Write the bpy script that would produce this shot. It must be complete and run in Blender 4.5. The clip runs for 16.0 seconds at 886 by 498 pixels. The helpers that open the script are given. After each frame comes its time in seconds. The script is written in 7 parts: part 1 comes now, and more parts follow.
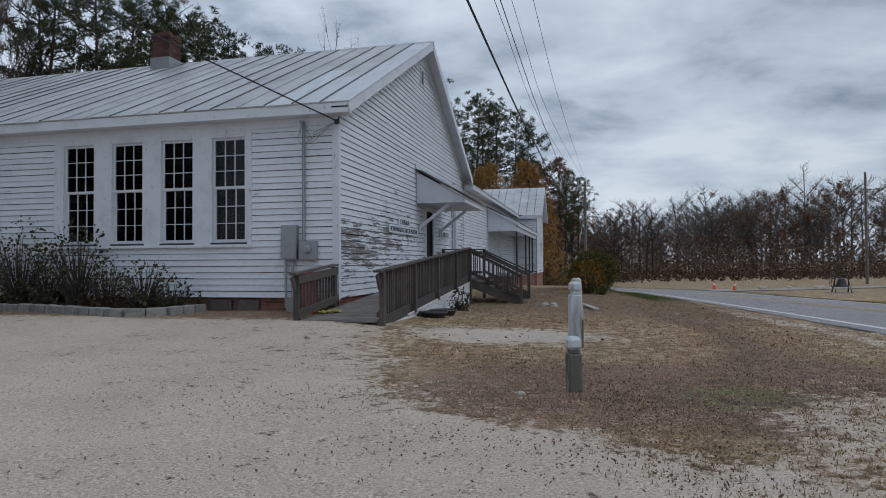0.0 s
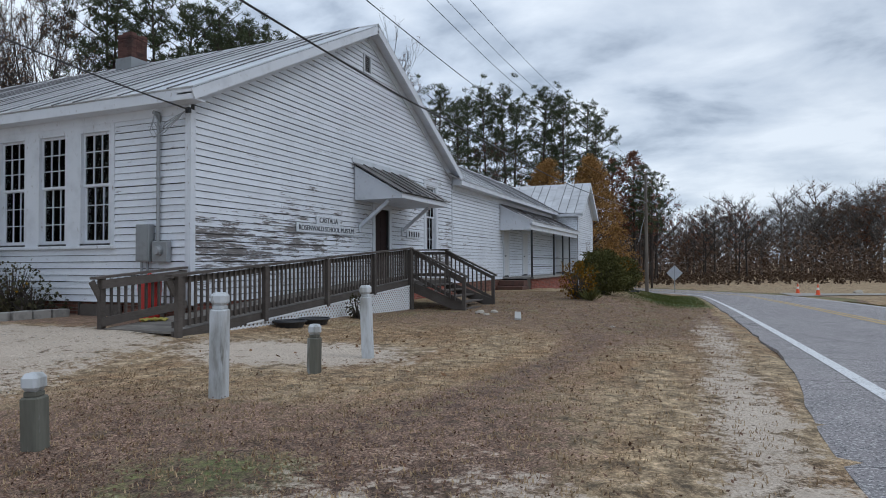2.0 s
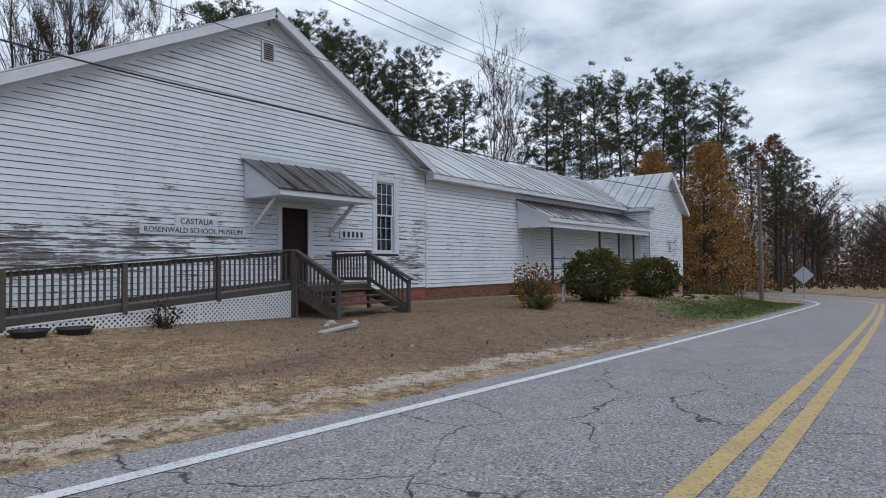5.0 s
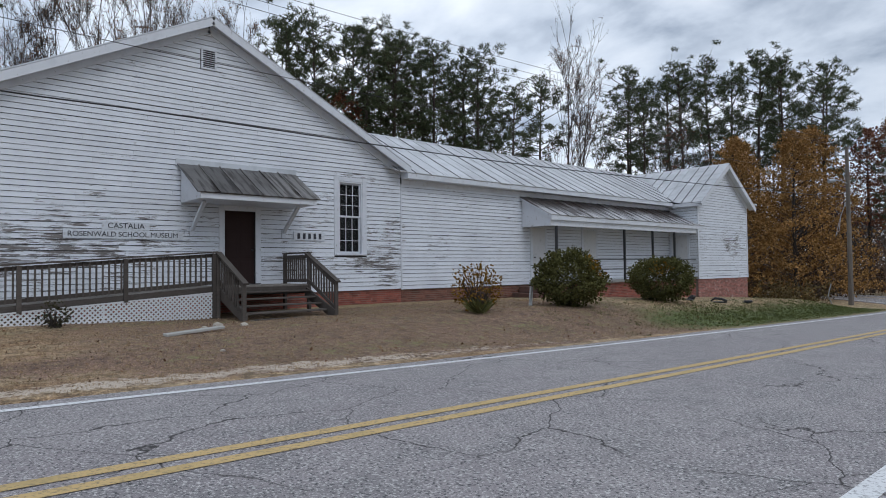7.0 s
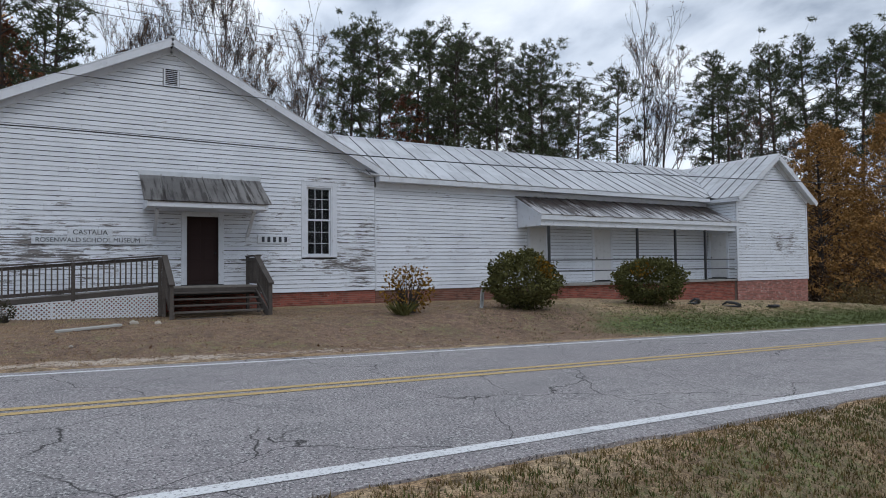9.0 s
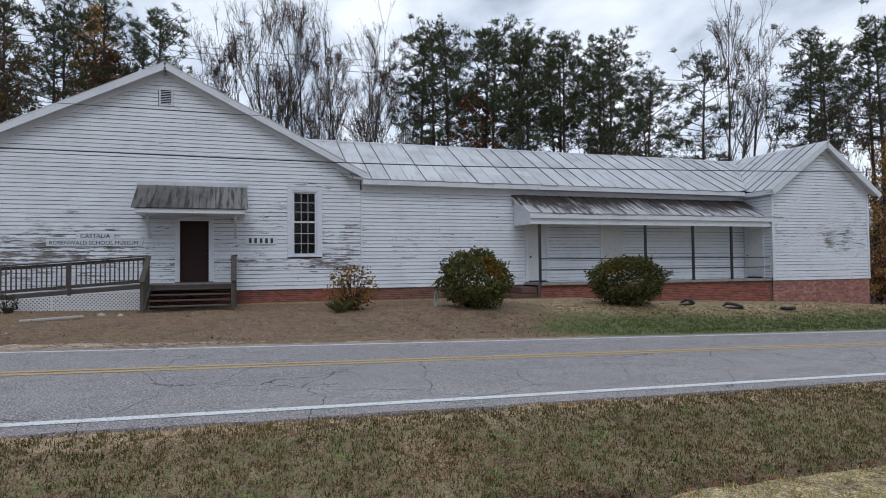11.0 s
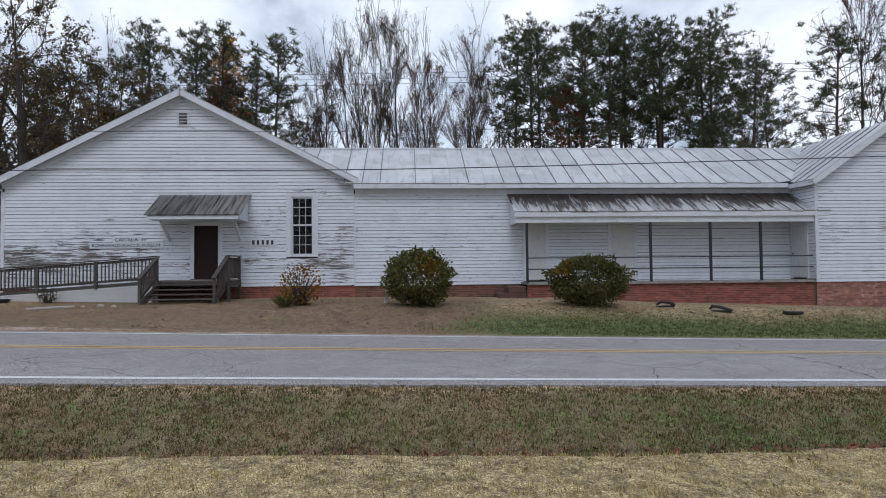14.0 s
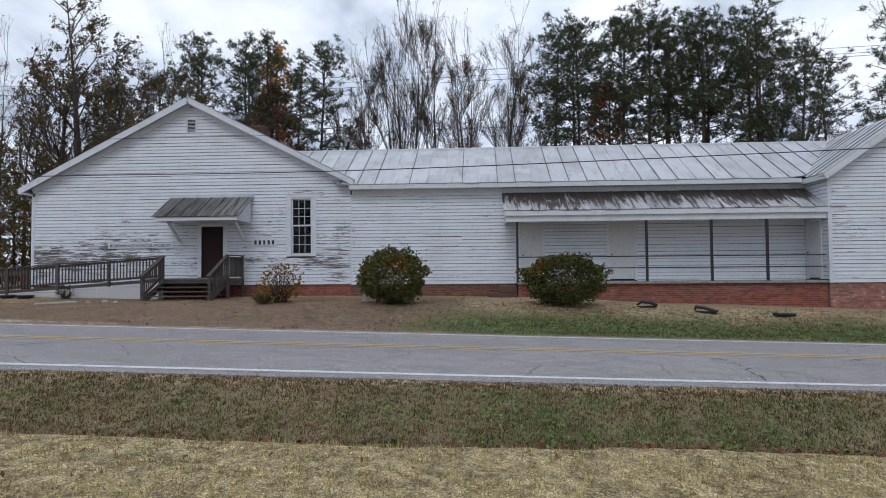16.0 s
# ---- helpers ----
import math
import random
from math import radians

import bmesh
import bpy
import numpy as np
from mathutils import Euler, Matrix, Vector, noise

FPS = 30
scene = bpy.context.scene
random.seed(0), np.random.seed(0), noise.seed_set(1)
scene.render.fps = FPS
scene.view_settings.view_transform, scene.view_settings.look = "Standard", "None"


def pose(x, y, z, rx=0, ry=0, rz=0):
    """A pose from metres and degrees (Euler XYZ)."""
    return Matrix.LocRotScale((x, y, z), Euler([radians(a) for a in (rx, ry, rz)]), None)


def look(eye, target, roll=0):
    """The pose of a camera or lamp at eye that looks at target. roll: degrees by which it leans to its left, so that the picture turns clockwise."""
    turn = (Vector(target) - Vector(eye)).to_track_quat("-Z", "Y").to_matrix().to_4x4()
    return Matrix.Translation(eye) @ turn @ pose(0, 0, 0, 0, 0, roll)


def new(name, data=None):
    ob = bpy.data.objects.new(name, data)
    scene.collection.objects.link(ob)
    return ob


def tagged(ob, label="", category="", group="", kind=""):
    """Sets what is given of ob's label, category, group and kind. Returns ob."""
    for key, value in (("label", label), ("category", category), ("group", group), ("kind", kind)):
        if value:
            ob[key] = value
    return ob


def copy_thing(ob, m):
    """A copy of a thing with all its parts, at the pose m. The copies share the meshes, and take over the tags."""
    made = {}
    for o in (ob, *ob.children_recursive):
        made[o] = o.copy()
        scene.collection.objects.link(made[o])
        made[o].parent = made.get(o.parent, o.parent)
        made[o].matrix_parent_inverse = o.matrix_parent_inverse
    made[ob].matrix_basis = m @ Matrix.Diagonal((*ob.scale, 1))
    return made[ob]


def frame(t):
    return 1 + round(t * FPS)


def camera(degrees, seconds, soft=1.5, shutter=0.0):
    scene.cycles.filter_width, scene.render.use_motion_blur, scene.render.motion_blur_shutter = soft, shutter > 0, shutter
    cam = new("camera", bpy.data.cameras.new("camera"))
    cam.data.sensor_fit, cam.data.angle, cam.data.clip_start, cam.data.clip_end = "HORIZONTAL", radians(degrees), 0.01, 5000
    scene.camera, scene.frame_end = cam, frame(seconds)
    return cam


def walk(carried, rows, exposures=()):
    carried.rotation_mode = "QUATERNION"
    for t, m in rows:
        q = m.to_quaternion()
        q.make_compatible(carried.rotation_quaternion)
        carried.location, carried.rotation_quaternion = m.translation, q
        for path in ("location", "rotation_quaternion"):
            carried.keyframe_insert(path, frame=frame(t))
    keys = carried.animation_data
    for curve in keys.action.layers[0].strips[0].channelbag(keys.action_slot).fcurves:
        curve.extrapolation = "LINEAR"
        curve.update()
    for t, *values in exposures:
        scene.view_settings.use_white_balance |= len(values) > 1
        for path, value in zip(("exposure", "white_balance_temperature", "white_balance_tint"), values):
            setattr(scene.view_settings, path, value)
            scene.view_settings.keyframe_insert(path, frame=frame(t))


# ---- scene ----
cam = camera(70.5, 16.0, soft=1.0)
METRES, EYE, TILT, LEAN, TURN = 37.5, 1.65, 0.0, 0.0, 13.1
ROWS = [
    (0.0, 0.0, 0.0, 0.0, 0.01, 1.24, 0.35),
    (0.5, 0.0303, 0.0115, 0.0001, 2.17, 1.26, 0.34),
    (1.0, 0.0602, 0.0249, 0.0002, 4.59, 1.28, 0.31),
    (1.5, 0.0895, 0.0398, 0.0003, 6.97, 1.29, 0.3),
    (2.0, 0.1185, 0.0559, 0.0005, 9.42, 1.31, 0.31),
    (2.5, 0.147, 0.073, 0.0004, 11.9, 1.34, 0.34),
    (3.0, 0.1751, 0.0908, 0.0005, 14.47, 1.37, 0.37),
    (3.5, 0.2025, 0.1095, 0.0004, 17.05, 1.41, 0.39),
    (4.0, 0.2293, 0.1288, 0.0004, 19.68, 1.45, 0.44),
    (6.5, 0.3626, 0.2296, -0.0009, 33.11, 1.71, 0.67),
    (7.0, 0.3888, 0.2509, -0.0008, 36.01, 1.73, 0.67),
    (7.5, 0.4148, 0.2725, -0.0006, 38.78, 1.75, 0.65),
    (8.0, 0.4404, 0.2945, -0.0006, 41.58, 1.77, 0.68),
    (8.5, 0.4657, 0.3168, -0.0005, 44.29, 1.79, 0.69),
    (11.0, 0.5853, 0.4377, -0.0002, 58.41, 1.65, 0.65),
    (11.5, 0.606, 0.4648, -0.0002, 61.25, 1.62, 0.64),
    (12.0, 0.6245, 0.4932, -0.0003, 64.03, 1.64, 0.66),
    (12.5, 0.641, 0.5213, -0.0008, 66.72, 1.66, 0.6),
    (13.0, 0.6549, 0.5468, -0.0013, 69.33, 1.69, 0.58),
    (13.5, 0.6657, 0.5706, -0.002, 71.63, 1.75, 0.61),
    (14.0, 0.6748, 0.595, -0.0027, 73.68, 1.79, 0.56),
    (14.5, 0.6815, 0.6173, -0.0034, 75.61, 1.85, 0.5),
    (15.0, 0.688, 0.6373, -0.0043, 77.32, 1.89, 0.5),
    (15.5, 0.6933, 0.6568, -0.0049, 78.9, 1.93, 0.47),
    (16.0, 0.6972, 0.6737, -0.0057, 80.28, 1.98, 0.45),
]
walk(cam, [(t, pose(0, 0, EYE, TILT, LEAN, TURN) @ pose(METRES * x, METRES * y, METRES * z, 90 + pitch, roll, yaw)) for t, x, y, z, yaw, pitch, roll in ROWS],
     [(0.0, -0.22, 6150, 9), (1.0, 0.0, 6150, 9), (2.5, 0.11, 6200, 9), (4.0, 0.12, 6250, 9.5), (9.0, 0.11, 6350, 10.5), (16.0, 0.16, 6380, 11.8)])

# ---- light ----
world = bpy.data.worlds.new("overcast_sky")
scene.world = world
world.use_nodes = True
wn, wl = world.node_tree.nodes, world.node_tree.links
wn.clear()
SUN_EL, SUN_ROT = 48.0, 98.0


def build_sky():
    """A Nishita sky under a broken deck of grey cloud."""
    out = wn.new("ShaderNodeOutputWorld")
    bg = wn.new("ShaderNodeBackground")
    sky = wn.new("ShaderNodeTexSky")
    sky.sky_type = 'NISHITA'
    sky.sun_disc = False
    sky.sun_elevation, sky.sun_rotation = radians(SUN_EL), radians(SUN_ROT)
    coord = wn.new("ShaderNodeTexCoord")
    sep = wn.new("ShaderNodeSeparateXYZ")
    wl.new(coord.outputs["Generated"], sep.inputs[0])
    # cloud deck: project the direction on a flat layer
    up = wn.new("ShaderNodeMath")
    up.operation = 'MAXIMUM'
    wl.new(sep.outputs["Z"], up.inputs[0])
    up.inputs[1].default_value = 0.0
    add = wn.new("ShaderNodeMath")
    add.operation = 'ADD'
    wl.new(up.outputs[0], add.inputs[0])
    add.inputs[1].default_value = 0.30
    div = wn.new("ShaderNodeVectorMath")
    div.operation = 'DIVIDE'
    comb = wn.new("ShaderNodeCombineXYZ")
    for k in range(3):
        wl.new(add.outputs[0], comb.inputs[k])
    wl.new(coord.outputs["Generated"], div.inputs[0])
    wl.new(comb.outputs[0], div.inputs[1])
    mapping = wn.new("ShaderNodeMapping")
    mapping.inputs["Scale"].default_value = (0.85, 1.15, 0.5)
    mapping.inputs["Location"].default_value = (3.1, 1.2, 0.0)
    wl.new(div.outputs[0], mapping.inputs["Vector"])
    big = wn.new("ShaderNodeTexNoise")
    big.inputs["Scale"].default_value = 3.0
    big.inputs["Detail"].default_value = 7.0
    big.inputs["Roughness"].default_value = 0.52
    big.inputs["Distortion"].default_value = 0.2
    wl.new(mapping.outputs[0], big.inputs["Vector"])
    ramp = wn.new("ShaderNodeValToRGB")
    e = ramp.color_ramp.elements
    e[0].position, e[0].color = 0.30, (0.30, 0.355, 0.44, 1)
    e[1].position, e[1].color = 0.66, (0.86, 0.91, 0.97, 1)
    mid = e.new(0.45)
    mid.color = (0.60, 0.665, 0.755, 1)
    wl.new(big.outputs["Fac"], ramp.inputs[0])
    scale_sky = wn.new("ShaderNodeVectorMath")
    scale_sky.operation = 'SCALE'
    scale_sky.inputs["Scale"].default_value = 0.10
    wl.new(sky.outputs[0], scale_sky.inputs[0])
    mix = wn.new("ShaderNodeMix")
    mix.data_type = 'RGBA'
    mix.inputs[0].default_value = 0.88
    wl.new(scale_sky.outputs[0], mix.inputs[6])
    wl.new(ramp.outputs[0], mix.inputs[7])
    # thinner cloud to the west
    west = wn.new("ShaderNodeMath")
    west.operation = 'MULTIPLY_ADD'
    wl.new(sep.outputs["X"], west.inputs[0])
    west.inputs[1].default_value, west.inputs[2].default_value = -0.22, 0.97
    tint = wn.new("ShaderNodeVectorMath")
    tint.operation = 'SCALE'
    wl.new(mix.outputs[2], tint.inputs[0])
    wl.new(west.outputs[0], tint.inputs["Scale"])
    wl.new(tint.outputs[0], bg.inputs["Color"])
    bg.inputs["Strength"].default_value = 1.0
    wl.new(bg.outputs[0], out.inputs["Surface"])


build_sky()
sun = new("sun", bpy.data.lights.new("sun", 'SUN'))
sun.data.energy, sun.data.angle, sun.data.color = 0.62, radians(25), (0.98, 0.98, 1.0)
sun.matrix_world = look((0, 0, 40), Vector((0, 0, 40)) - Vector((math.sin(radians(SUN_ROT)) * math.cos(radians(SUN_EL)), math.cos(radians(SUN_ROT)) * math.cos(radians(SUN_EL)), math.sin(radians(SUN_EL)))))

# ---- materials ----
def mat(name, colour, rough=0.8, metal=0.0, layers=(), bump=(), spec=0.5, island=0.0, objrand=0.0, transmission=0.0):
    """layers: (scale, low, high, colour, stretch, detail): noise between low and high lays the colour on. bump: (scale, strength, distance, stretch)."""
    m = bpy.data.materials.new(name)
    m.use_nodes = True
    n, l = m.node_tree.nodes, m.node_tree.links
    b = n["Principled BSDF"]
    b.inputs["Roughness"].default_value = rough
    b.inputs["Metallic"].default_value = metal
    b.inputs["Specular IOR Level"].default_value = spec
    geo = n.new("ShaderNodeNewGeometry")
    rgb = n.new("ShaderNodeRGB")
    rgb.outputs[0].default_value = (*colour, 1)
    col = rgb.outputs[0]
    for scale, low, high, c, stretch, detail in layers:
        mp = n.new("ShaderNodeMapping")
        mp.inputs["Scale"].default_value = stretch
        l.new(geo.outputs["Position"], mp.inputs["Vector"])
        t = n.new("ShaderNodeTexNoise")
        t.inputs["Scale"].default_value = scale
        t.inputs["Detail"].default_value = detail
        t.inputs["Roughness"].default_value = 0.62
        l.new(mp.outputs[0], t.inputs["Vector"])
        r = n.new("ShaderNodeMapRange")
        r.inputs["From Min"].default_value, r.inputs["From Max"].default_value = low, high
        l.new(t.outputs["Fac"], r.inputs["Value"])
        x = n.new("ShaderNodeMix")
        x.data_type = 'RGBA'
        l.new(r.outputs[0], x.inputs[0])
        l.new(col, x.inputs[6])
        x.inputs[7].default_value = (*c, 1)
        col = x.outputs[2]
    if island or objrand:
        src = geo.outputs["Random Per Island"] if island else n.new("ShaderNodeObjectInfo").outputs["Random"]
        a = island or objrand
        r = n.new("ShaderNodeMapRange")
        r.inputs["To Min"].default_value, r.inputs["To Max"].default_value = 1 - a, 1 + a
        l.new(src, r.inputs["Value"])
        v = n.new("ShaderNodeVectorMath")
        v.operation = 'SCALE'
        l.new(col, v.inputs[0])
        l.new(r.outputs[0], v.inputs["Scale"])
        col = v.outputs[0]
    l.new(col, b.inputs["Base Color"])
    prev = None
    for scale, strength, dist, stretch in bump:
        mp = n.new("ShaderNodeMapping")
        mp.inputs["Scale"].default_value = stretch
        l.new(geo.outputs["Position"], mp.inputs["Vector"])
        t = n.new("ShaderNodeTexNoise")
        t.inputs["Scale"].default_value = scale
        t.inputs["Detail"].default_value = 5
        l.new(mp.outputs[0], t.inputs["Vector"])
        bp = n.new("ShaderNodeBump")
        bp.inputs["Strength"].default_value = strength
        bp.inputs["Distance"].default_value = dist
        l.new(t.outputs["Fac"], bp.inputs["Height"])
        if prev:
            l.new(prev, bp.inputs["Normal"])
        prev = bp.outputs[0]
    if prev:
        l.new(prev, b.inputs["Normal"])
    return m


ONE = (1, 1, 1)
WHITE = (0.70, 0.738, 0.80)
M_TRIM = mat("white_trim_paint", (0.66, 0.695, 0.755), 0.55, layers=[(2.2, 0.5, 0.8, (0.52, 0.55, 0.60), ONE, 5), (14, 0.63, 0.72, (0.34, 0.33, 0.33), (1, 1, .5), 4)], bump=[(30, 0.25, 0.003, ONE)])
# Shade of unlit interiors, put into the colour as near-black.
M_INSIDESHADE = mat("inside_shade_black", (0.02, 0.02, 0.022), 0.9)
M_WOOD = mat("weathered_deck_wood", (0.082, 0.069, 0.061), 0.85, layers=[(3, 0.45, 0.75, (0.115, 0.102, 0.092), ONE, 6), (40, 0.5, 0.8, (0.05, 0.042, 0.037), (1, .15, 1), 4)], bump=[(60, 0.4, 0.003, (1, .2, 1))], objrand=0.22)
M_WOODGREY = mat("grey_deck_boards", (0.16, 0.145, 0.13), 0.85, layers=[(5, 0.4, 0.75, (0.24, 0.225, 0.205), ONE, 6)], bump=[(50, 0.4, 0.003, (.2, 1, 1))], objrand=0.2)
M_MORTAR = mat("mortar", (0.25, 0.215, 0.19), 0.95, bump=[(50, 0.5, 0.004, ONE)])
M_OLDBRICK = mat("dark_stained_brick", (0.12, 0.065, 0.052), 0.95, layers=[(4, 0.5, 0.7, (0.075, 0.055, 0.048), ONE, 5)], bump=[(60, 0.5, 0.004, ONE)], objrand=0.3)
M_CONCRETE = mat("grey_concrete", (0.28, 0.275, 0.26), 0.9, layers=[(6, 0.45, 0.7, (0.16, 0.155, 0.15), ONE, 6)], bump=[(45, 0.4, 0.004, ONE)], objrand=0.12)
M_DOOR = mat("dark_brown_door_paint", (0.032, 0.018, 0.017), 0.7, spec=0.2, bump=[(25, 0.15, 0.003, ONE)])
M_WHITEDOOR = mat("old_white_door_paint", (0.62, 0.63, 0.65), 0.5, layers=[(5, 0.55, 0.75, (0.45, 0.46, 0.47), ONE, 5)])
M_BLACK = mat("black_painted_steel", (0.02, 0.022, 0.027), 0.5)
M_LETTER = mat("dark_sign_lettering", (0.03, 0.035, 0.05), 0.6)
M_SIGN = mat("pale_grey_sign_board", (0.64, 0.68, 0.735), 0.6, layers=[(12, 0.5, 0.75, (0.46, 0.47, 0.49), ONE, 5)])
M_GALV = mat("grey_galvanised_box", (0.30, 0.32, 0.335), 0.45, metal=0.4, layers=[(5, 0.5, 0.8, (0.23, 0.24, 0.25), ONE, 4)])
M_LATTICE = mat("white_plastic_lattice", (0.74, 0.75, 0.77), 0.5)
M_POLE = mat("weathered_pole_wood", (0.17, 0.15, 0.13), 0.9, layers=[(6, 0.4, 0.7, (0.1, 0.085, 0.075), (1, 1, .1), 5)], bump=[(30, 0.5, 0.006, (1, 1, .1))])
M_CABLE = mat("black_cable", (0.03, 0.03, 0.034), 0.6)
M_CABLEGREY = mat("grey_cable", (0.30, 0.32, 0.34), 0.6)


def siding_material():
    """White clapboard paint, flaking to grey wood in places, worst in a low band of the front."""
    m = mat("white_clapboard_paint", WHITE, 0.6, layers=[(0.7, 0.45, 0.75, (0.60, 0.632, 0.69), ONE, 4), (9, 0.55, 0.8, (0.54, 0.565, 0.605), (1, .25, 2.5), 4)], bump=[(45, 0.25, 0.003, (1, .15, 1))], objrand=0.035)
    n, l = m.node_tree.nodes, m.node_tree.links
    b = n["Principled BSDF"]
    old = b.inputs["Base Color"].links[0].from_socket
    geo = n.new("ShaderNodeNewGeometry")
    mp = n.new("ShaderNodeMapping")
    mp.inputs["Scale"].default_value = (0.2, 0.2, 3.0)
    l.new(geo.outputs["Position"], mp.inputs["Vector"])
    t = n.new("ShaderNodeTexNoise")
    t.inputs["Scale"].default_value, t.inputs["Detail"].default_value, t.inputs["Roughness"].default_value = 8.5, 9, 0.68
    l.new(mp.outputs[0], t.inputs["Vector"])
    patch = n.new("ShaderNodeTexNoise")
    patch.inputs["Scale"].default_value, patch.inputs["Detail"].default_value = 0.75, 3
    l.new(geo.outputs["Position"], patch.inputs["Vector"])
    band = n.new("ShaderNodeAttribute")
    band.attribute_name = "flake"
    band.attribute_type = 'OBJECT'
    s1 = n.new("ShaderNodeMath")
    s1.operation = 'MULTIPLY_ADD'
    l.new(patch.outputs["Fac"], s1.inputs[0])
    s1.inputs[1].default_value = 0.38
    l.new(t.outputs["Fac"], s1.inputs[2])
    s2 = n.new("ShaderNodeMath")
    s2.operation = 'ADD'
    l.new(s1.outputs[0], s2.inputs[0])
    l.new(band.outputs["Fac"], s2.inputs[1])
    r = n.new("ShaderNodeMapRange")
    r.inputs["From Min"].default_value, r.inputs["From Max"].default_value = 0.885, 0.898
    l.new(s2.outputs[0], r.inputs["Value"])
    wood = n.new("ShaderNodeTexNoise")
    wood.inputs["Scale"].default_value, wood.inputs["Detail"].default_value = 30, 4
    l.new(mp.outputs[0], wood.inputs["Vector"])
    wr = n.new("ShaderNodeValToRGB")
    wr.color_ramp.elements[0].color, wr.color_ramp.elements[1].color = (0.06, 0.054, 0.052, 1), (0.25, 0.23, 0.225, 1)
    wr.color_ramp.elements[0].position, wr.color_ramp.elements[1].position = 0.3, 0.7
    l.new(wood.outputs["Fac"], wr.inputs[0])
    x = n.new("ShaderNodeMix")
    x.data_type = 'RGBA'
    l.new(r.outputs[0], x.inputs[0])
    l.new(old, x.inputs[6])
    l.new(wr.outputs[0], x.inputs[7])
    l.new(x.outputs[2], b.inputs["Base Color"])
    return m


M_SIDING = siding_material()
# Near-black wall body: paints the shadow lines between clapboards, keeps the rooms dark.
M_SHADEBACK = mat("shadow_line_backing", (0.05, 0.05, 0.052), 0.9)


def roof_material(name, base, stain, rust, amount, run, vary=0.10):
    """Painted sheet metal; streaks run down the slope along the run axis."""
    return mat(name, base, 0.42, 0.35, layers=[(0.9, 0.45, 0.75, stain, ONE, 5), (5, 0.52, 0.8, tuple(c * 0.7 for c in stain), run, 6), (6, amount, amount + 0.08, rust, run, 7)], bump=[(3, 0.25, 0.02, ONE)], objrand=vary)


M_ROOF = roof_material("grey_tin_roof", (0.46, 0.47, 0.49), (0.33, 0.33, 0.345), (0.14, 0.13, 0.13), 0.70, (1, .2, .2))
M_ROOFNEW = roof_material("pale_new_tin_roof", (0.60, 0.635, 0.68), (0.5, 0.53, 0.57), (0.3, 0.3, 0.3), 0.80, (1, .2, .2))
M_ROOFWING = roof_material("silver_painted_tin_roof", (0.58, 0.595, 0.62), (0.45, 0.46, 0.48), (0.16, 0.135, 0.12), 0.67, (.2, 1, .2))
M_ROOFOLD = roof_material("black_stained_tin_roof", (0.21, 0.205, 0.20), (0.10, 0.092, 0.088), (0.05, 0.044, 0.042), 0.50, (.12, 1.3, 0), 0.3)


def stained_porch_tin():
    """Pale tin, black-brown with rust from the top down in ragged streaks."""
    m = roof_material("rust_streaked_porch_tin", (0.50, 0.50, 0.52), (0.36, 0.355, 0.36), (0.12, 0.10, 0.09), 0.62, (.3, 1.2, 0), 0.2)
    n, l = m.node_tree.nodes, m.node_tree.links
    b = n["Principled BSDF"]
    old = b.inputs["Base Color"].links[0].from_socket
    geo = n.new("ShaderNodeNewGeometry")
    sep = n.new("ShaderNodeSeparateXYZ")
    l.new(geo.outputs["Position"], sep.inputs[0])
    high = n.new("ShaderNodeMapRange")
    high.inputs["From Min"].default_value, high.inputs["From Max"].default_value = -3.5, -5.0
    high.inputs["To Max"].default_value = 0.30
    l.new(sep.outputs["X"], high.inputs["Value"])
    tot = high.outputs[0]
    for scale, stretch, amount in ((4.5, (0.22, 1.4, 0), 1.0), (0.8, (0.5, 1, 0), 0.55), (20, (0.5, 1, 0), 0.25)):
        mp = n.new("ShaderNodeMapping")
        mp.inputs["Scale"].default_value = stretch
        l.new(geo.outputs["Position"], mp.inputs["Vector"])
        t = n.new("ShaderNodeTexNoise")
        t.inputs["Scale"].default_value, t.inputs["Detail"].default_value, t.inputs["Roughness"].default_value = scale, 6, 0.62
        l.new(mp.outputs[0], t.inputs["Vector"])
        s = n.new("ShaderNodeMath")
        s.operation = 'MULTIPLY_ADD'
        l.new(t.outputs["Fac"], s.inputs[0])
        s.inputs[1].default_value = amount
        l.new(tot, s.inputs[2])
        tot = s.outputs[0]
    r = n.new("ShaderNodeMapRange")
    r.inputs["From Min"].default_value, r.inputs["From Max"].default_value = 0.93, 1.03
    l.new(tot, r.inputs["Value"])
    x = n.new("ShaderNodeMix")
    x.data_type = 'RGBA'
    l.new(r.outputs[0], x.inputs[0])
    l.new(old, x.inputs[6])
    x.inputs[7].default_value = (0.058, 0.045, 0.041, 1)
    l.new(x.outputs[2], b.inputs["Base Color"])
    return m


M_ROOFPORCH = stained_porch_tin()
M_SEAM = mat("dark_roof_seam", (0.13, 0.13, 0.135), 0.5, 0.3)


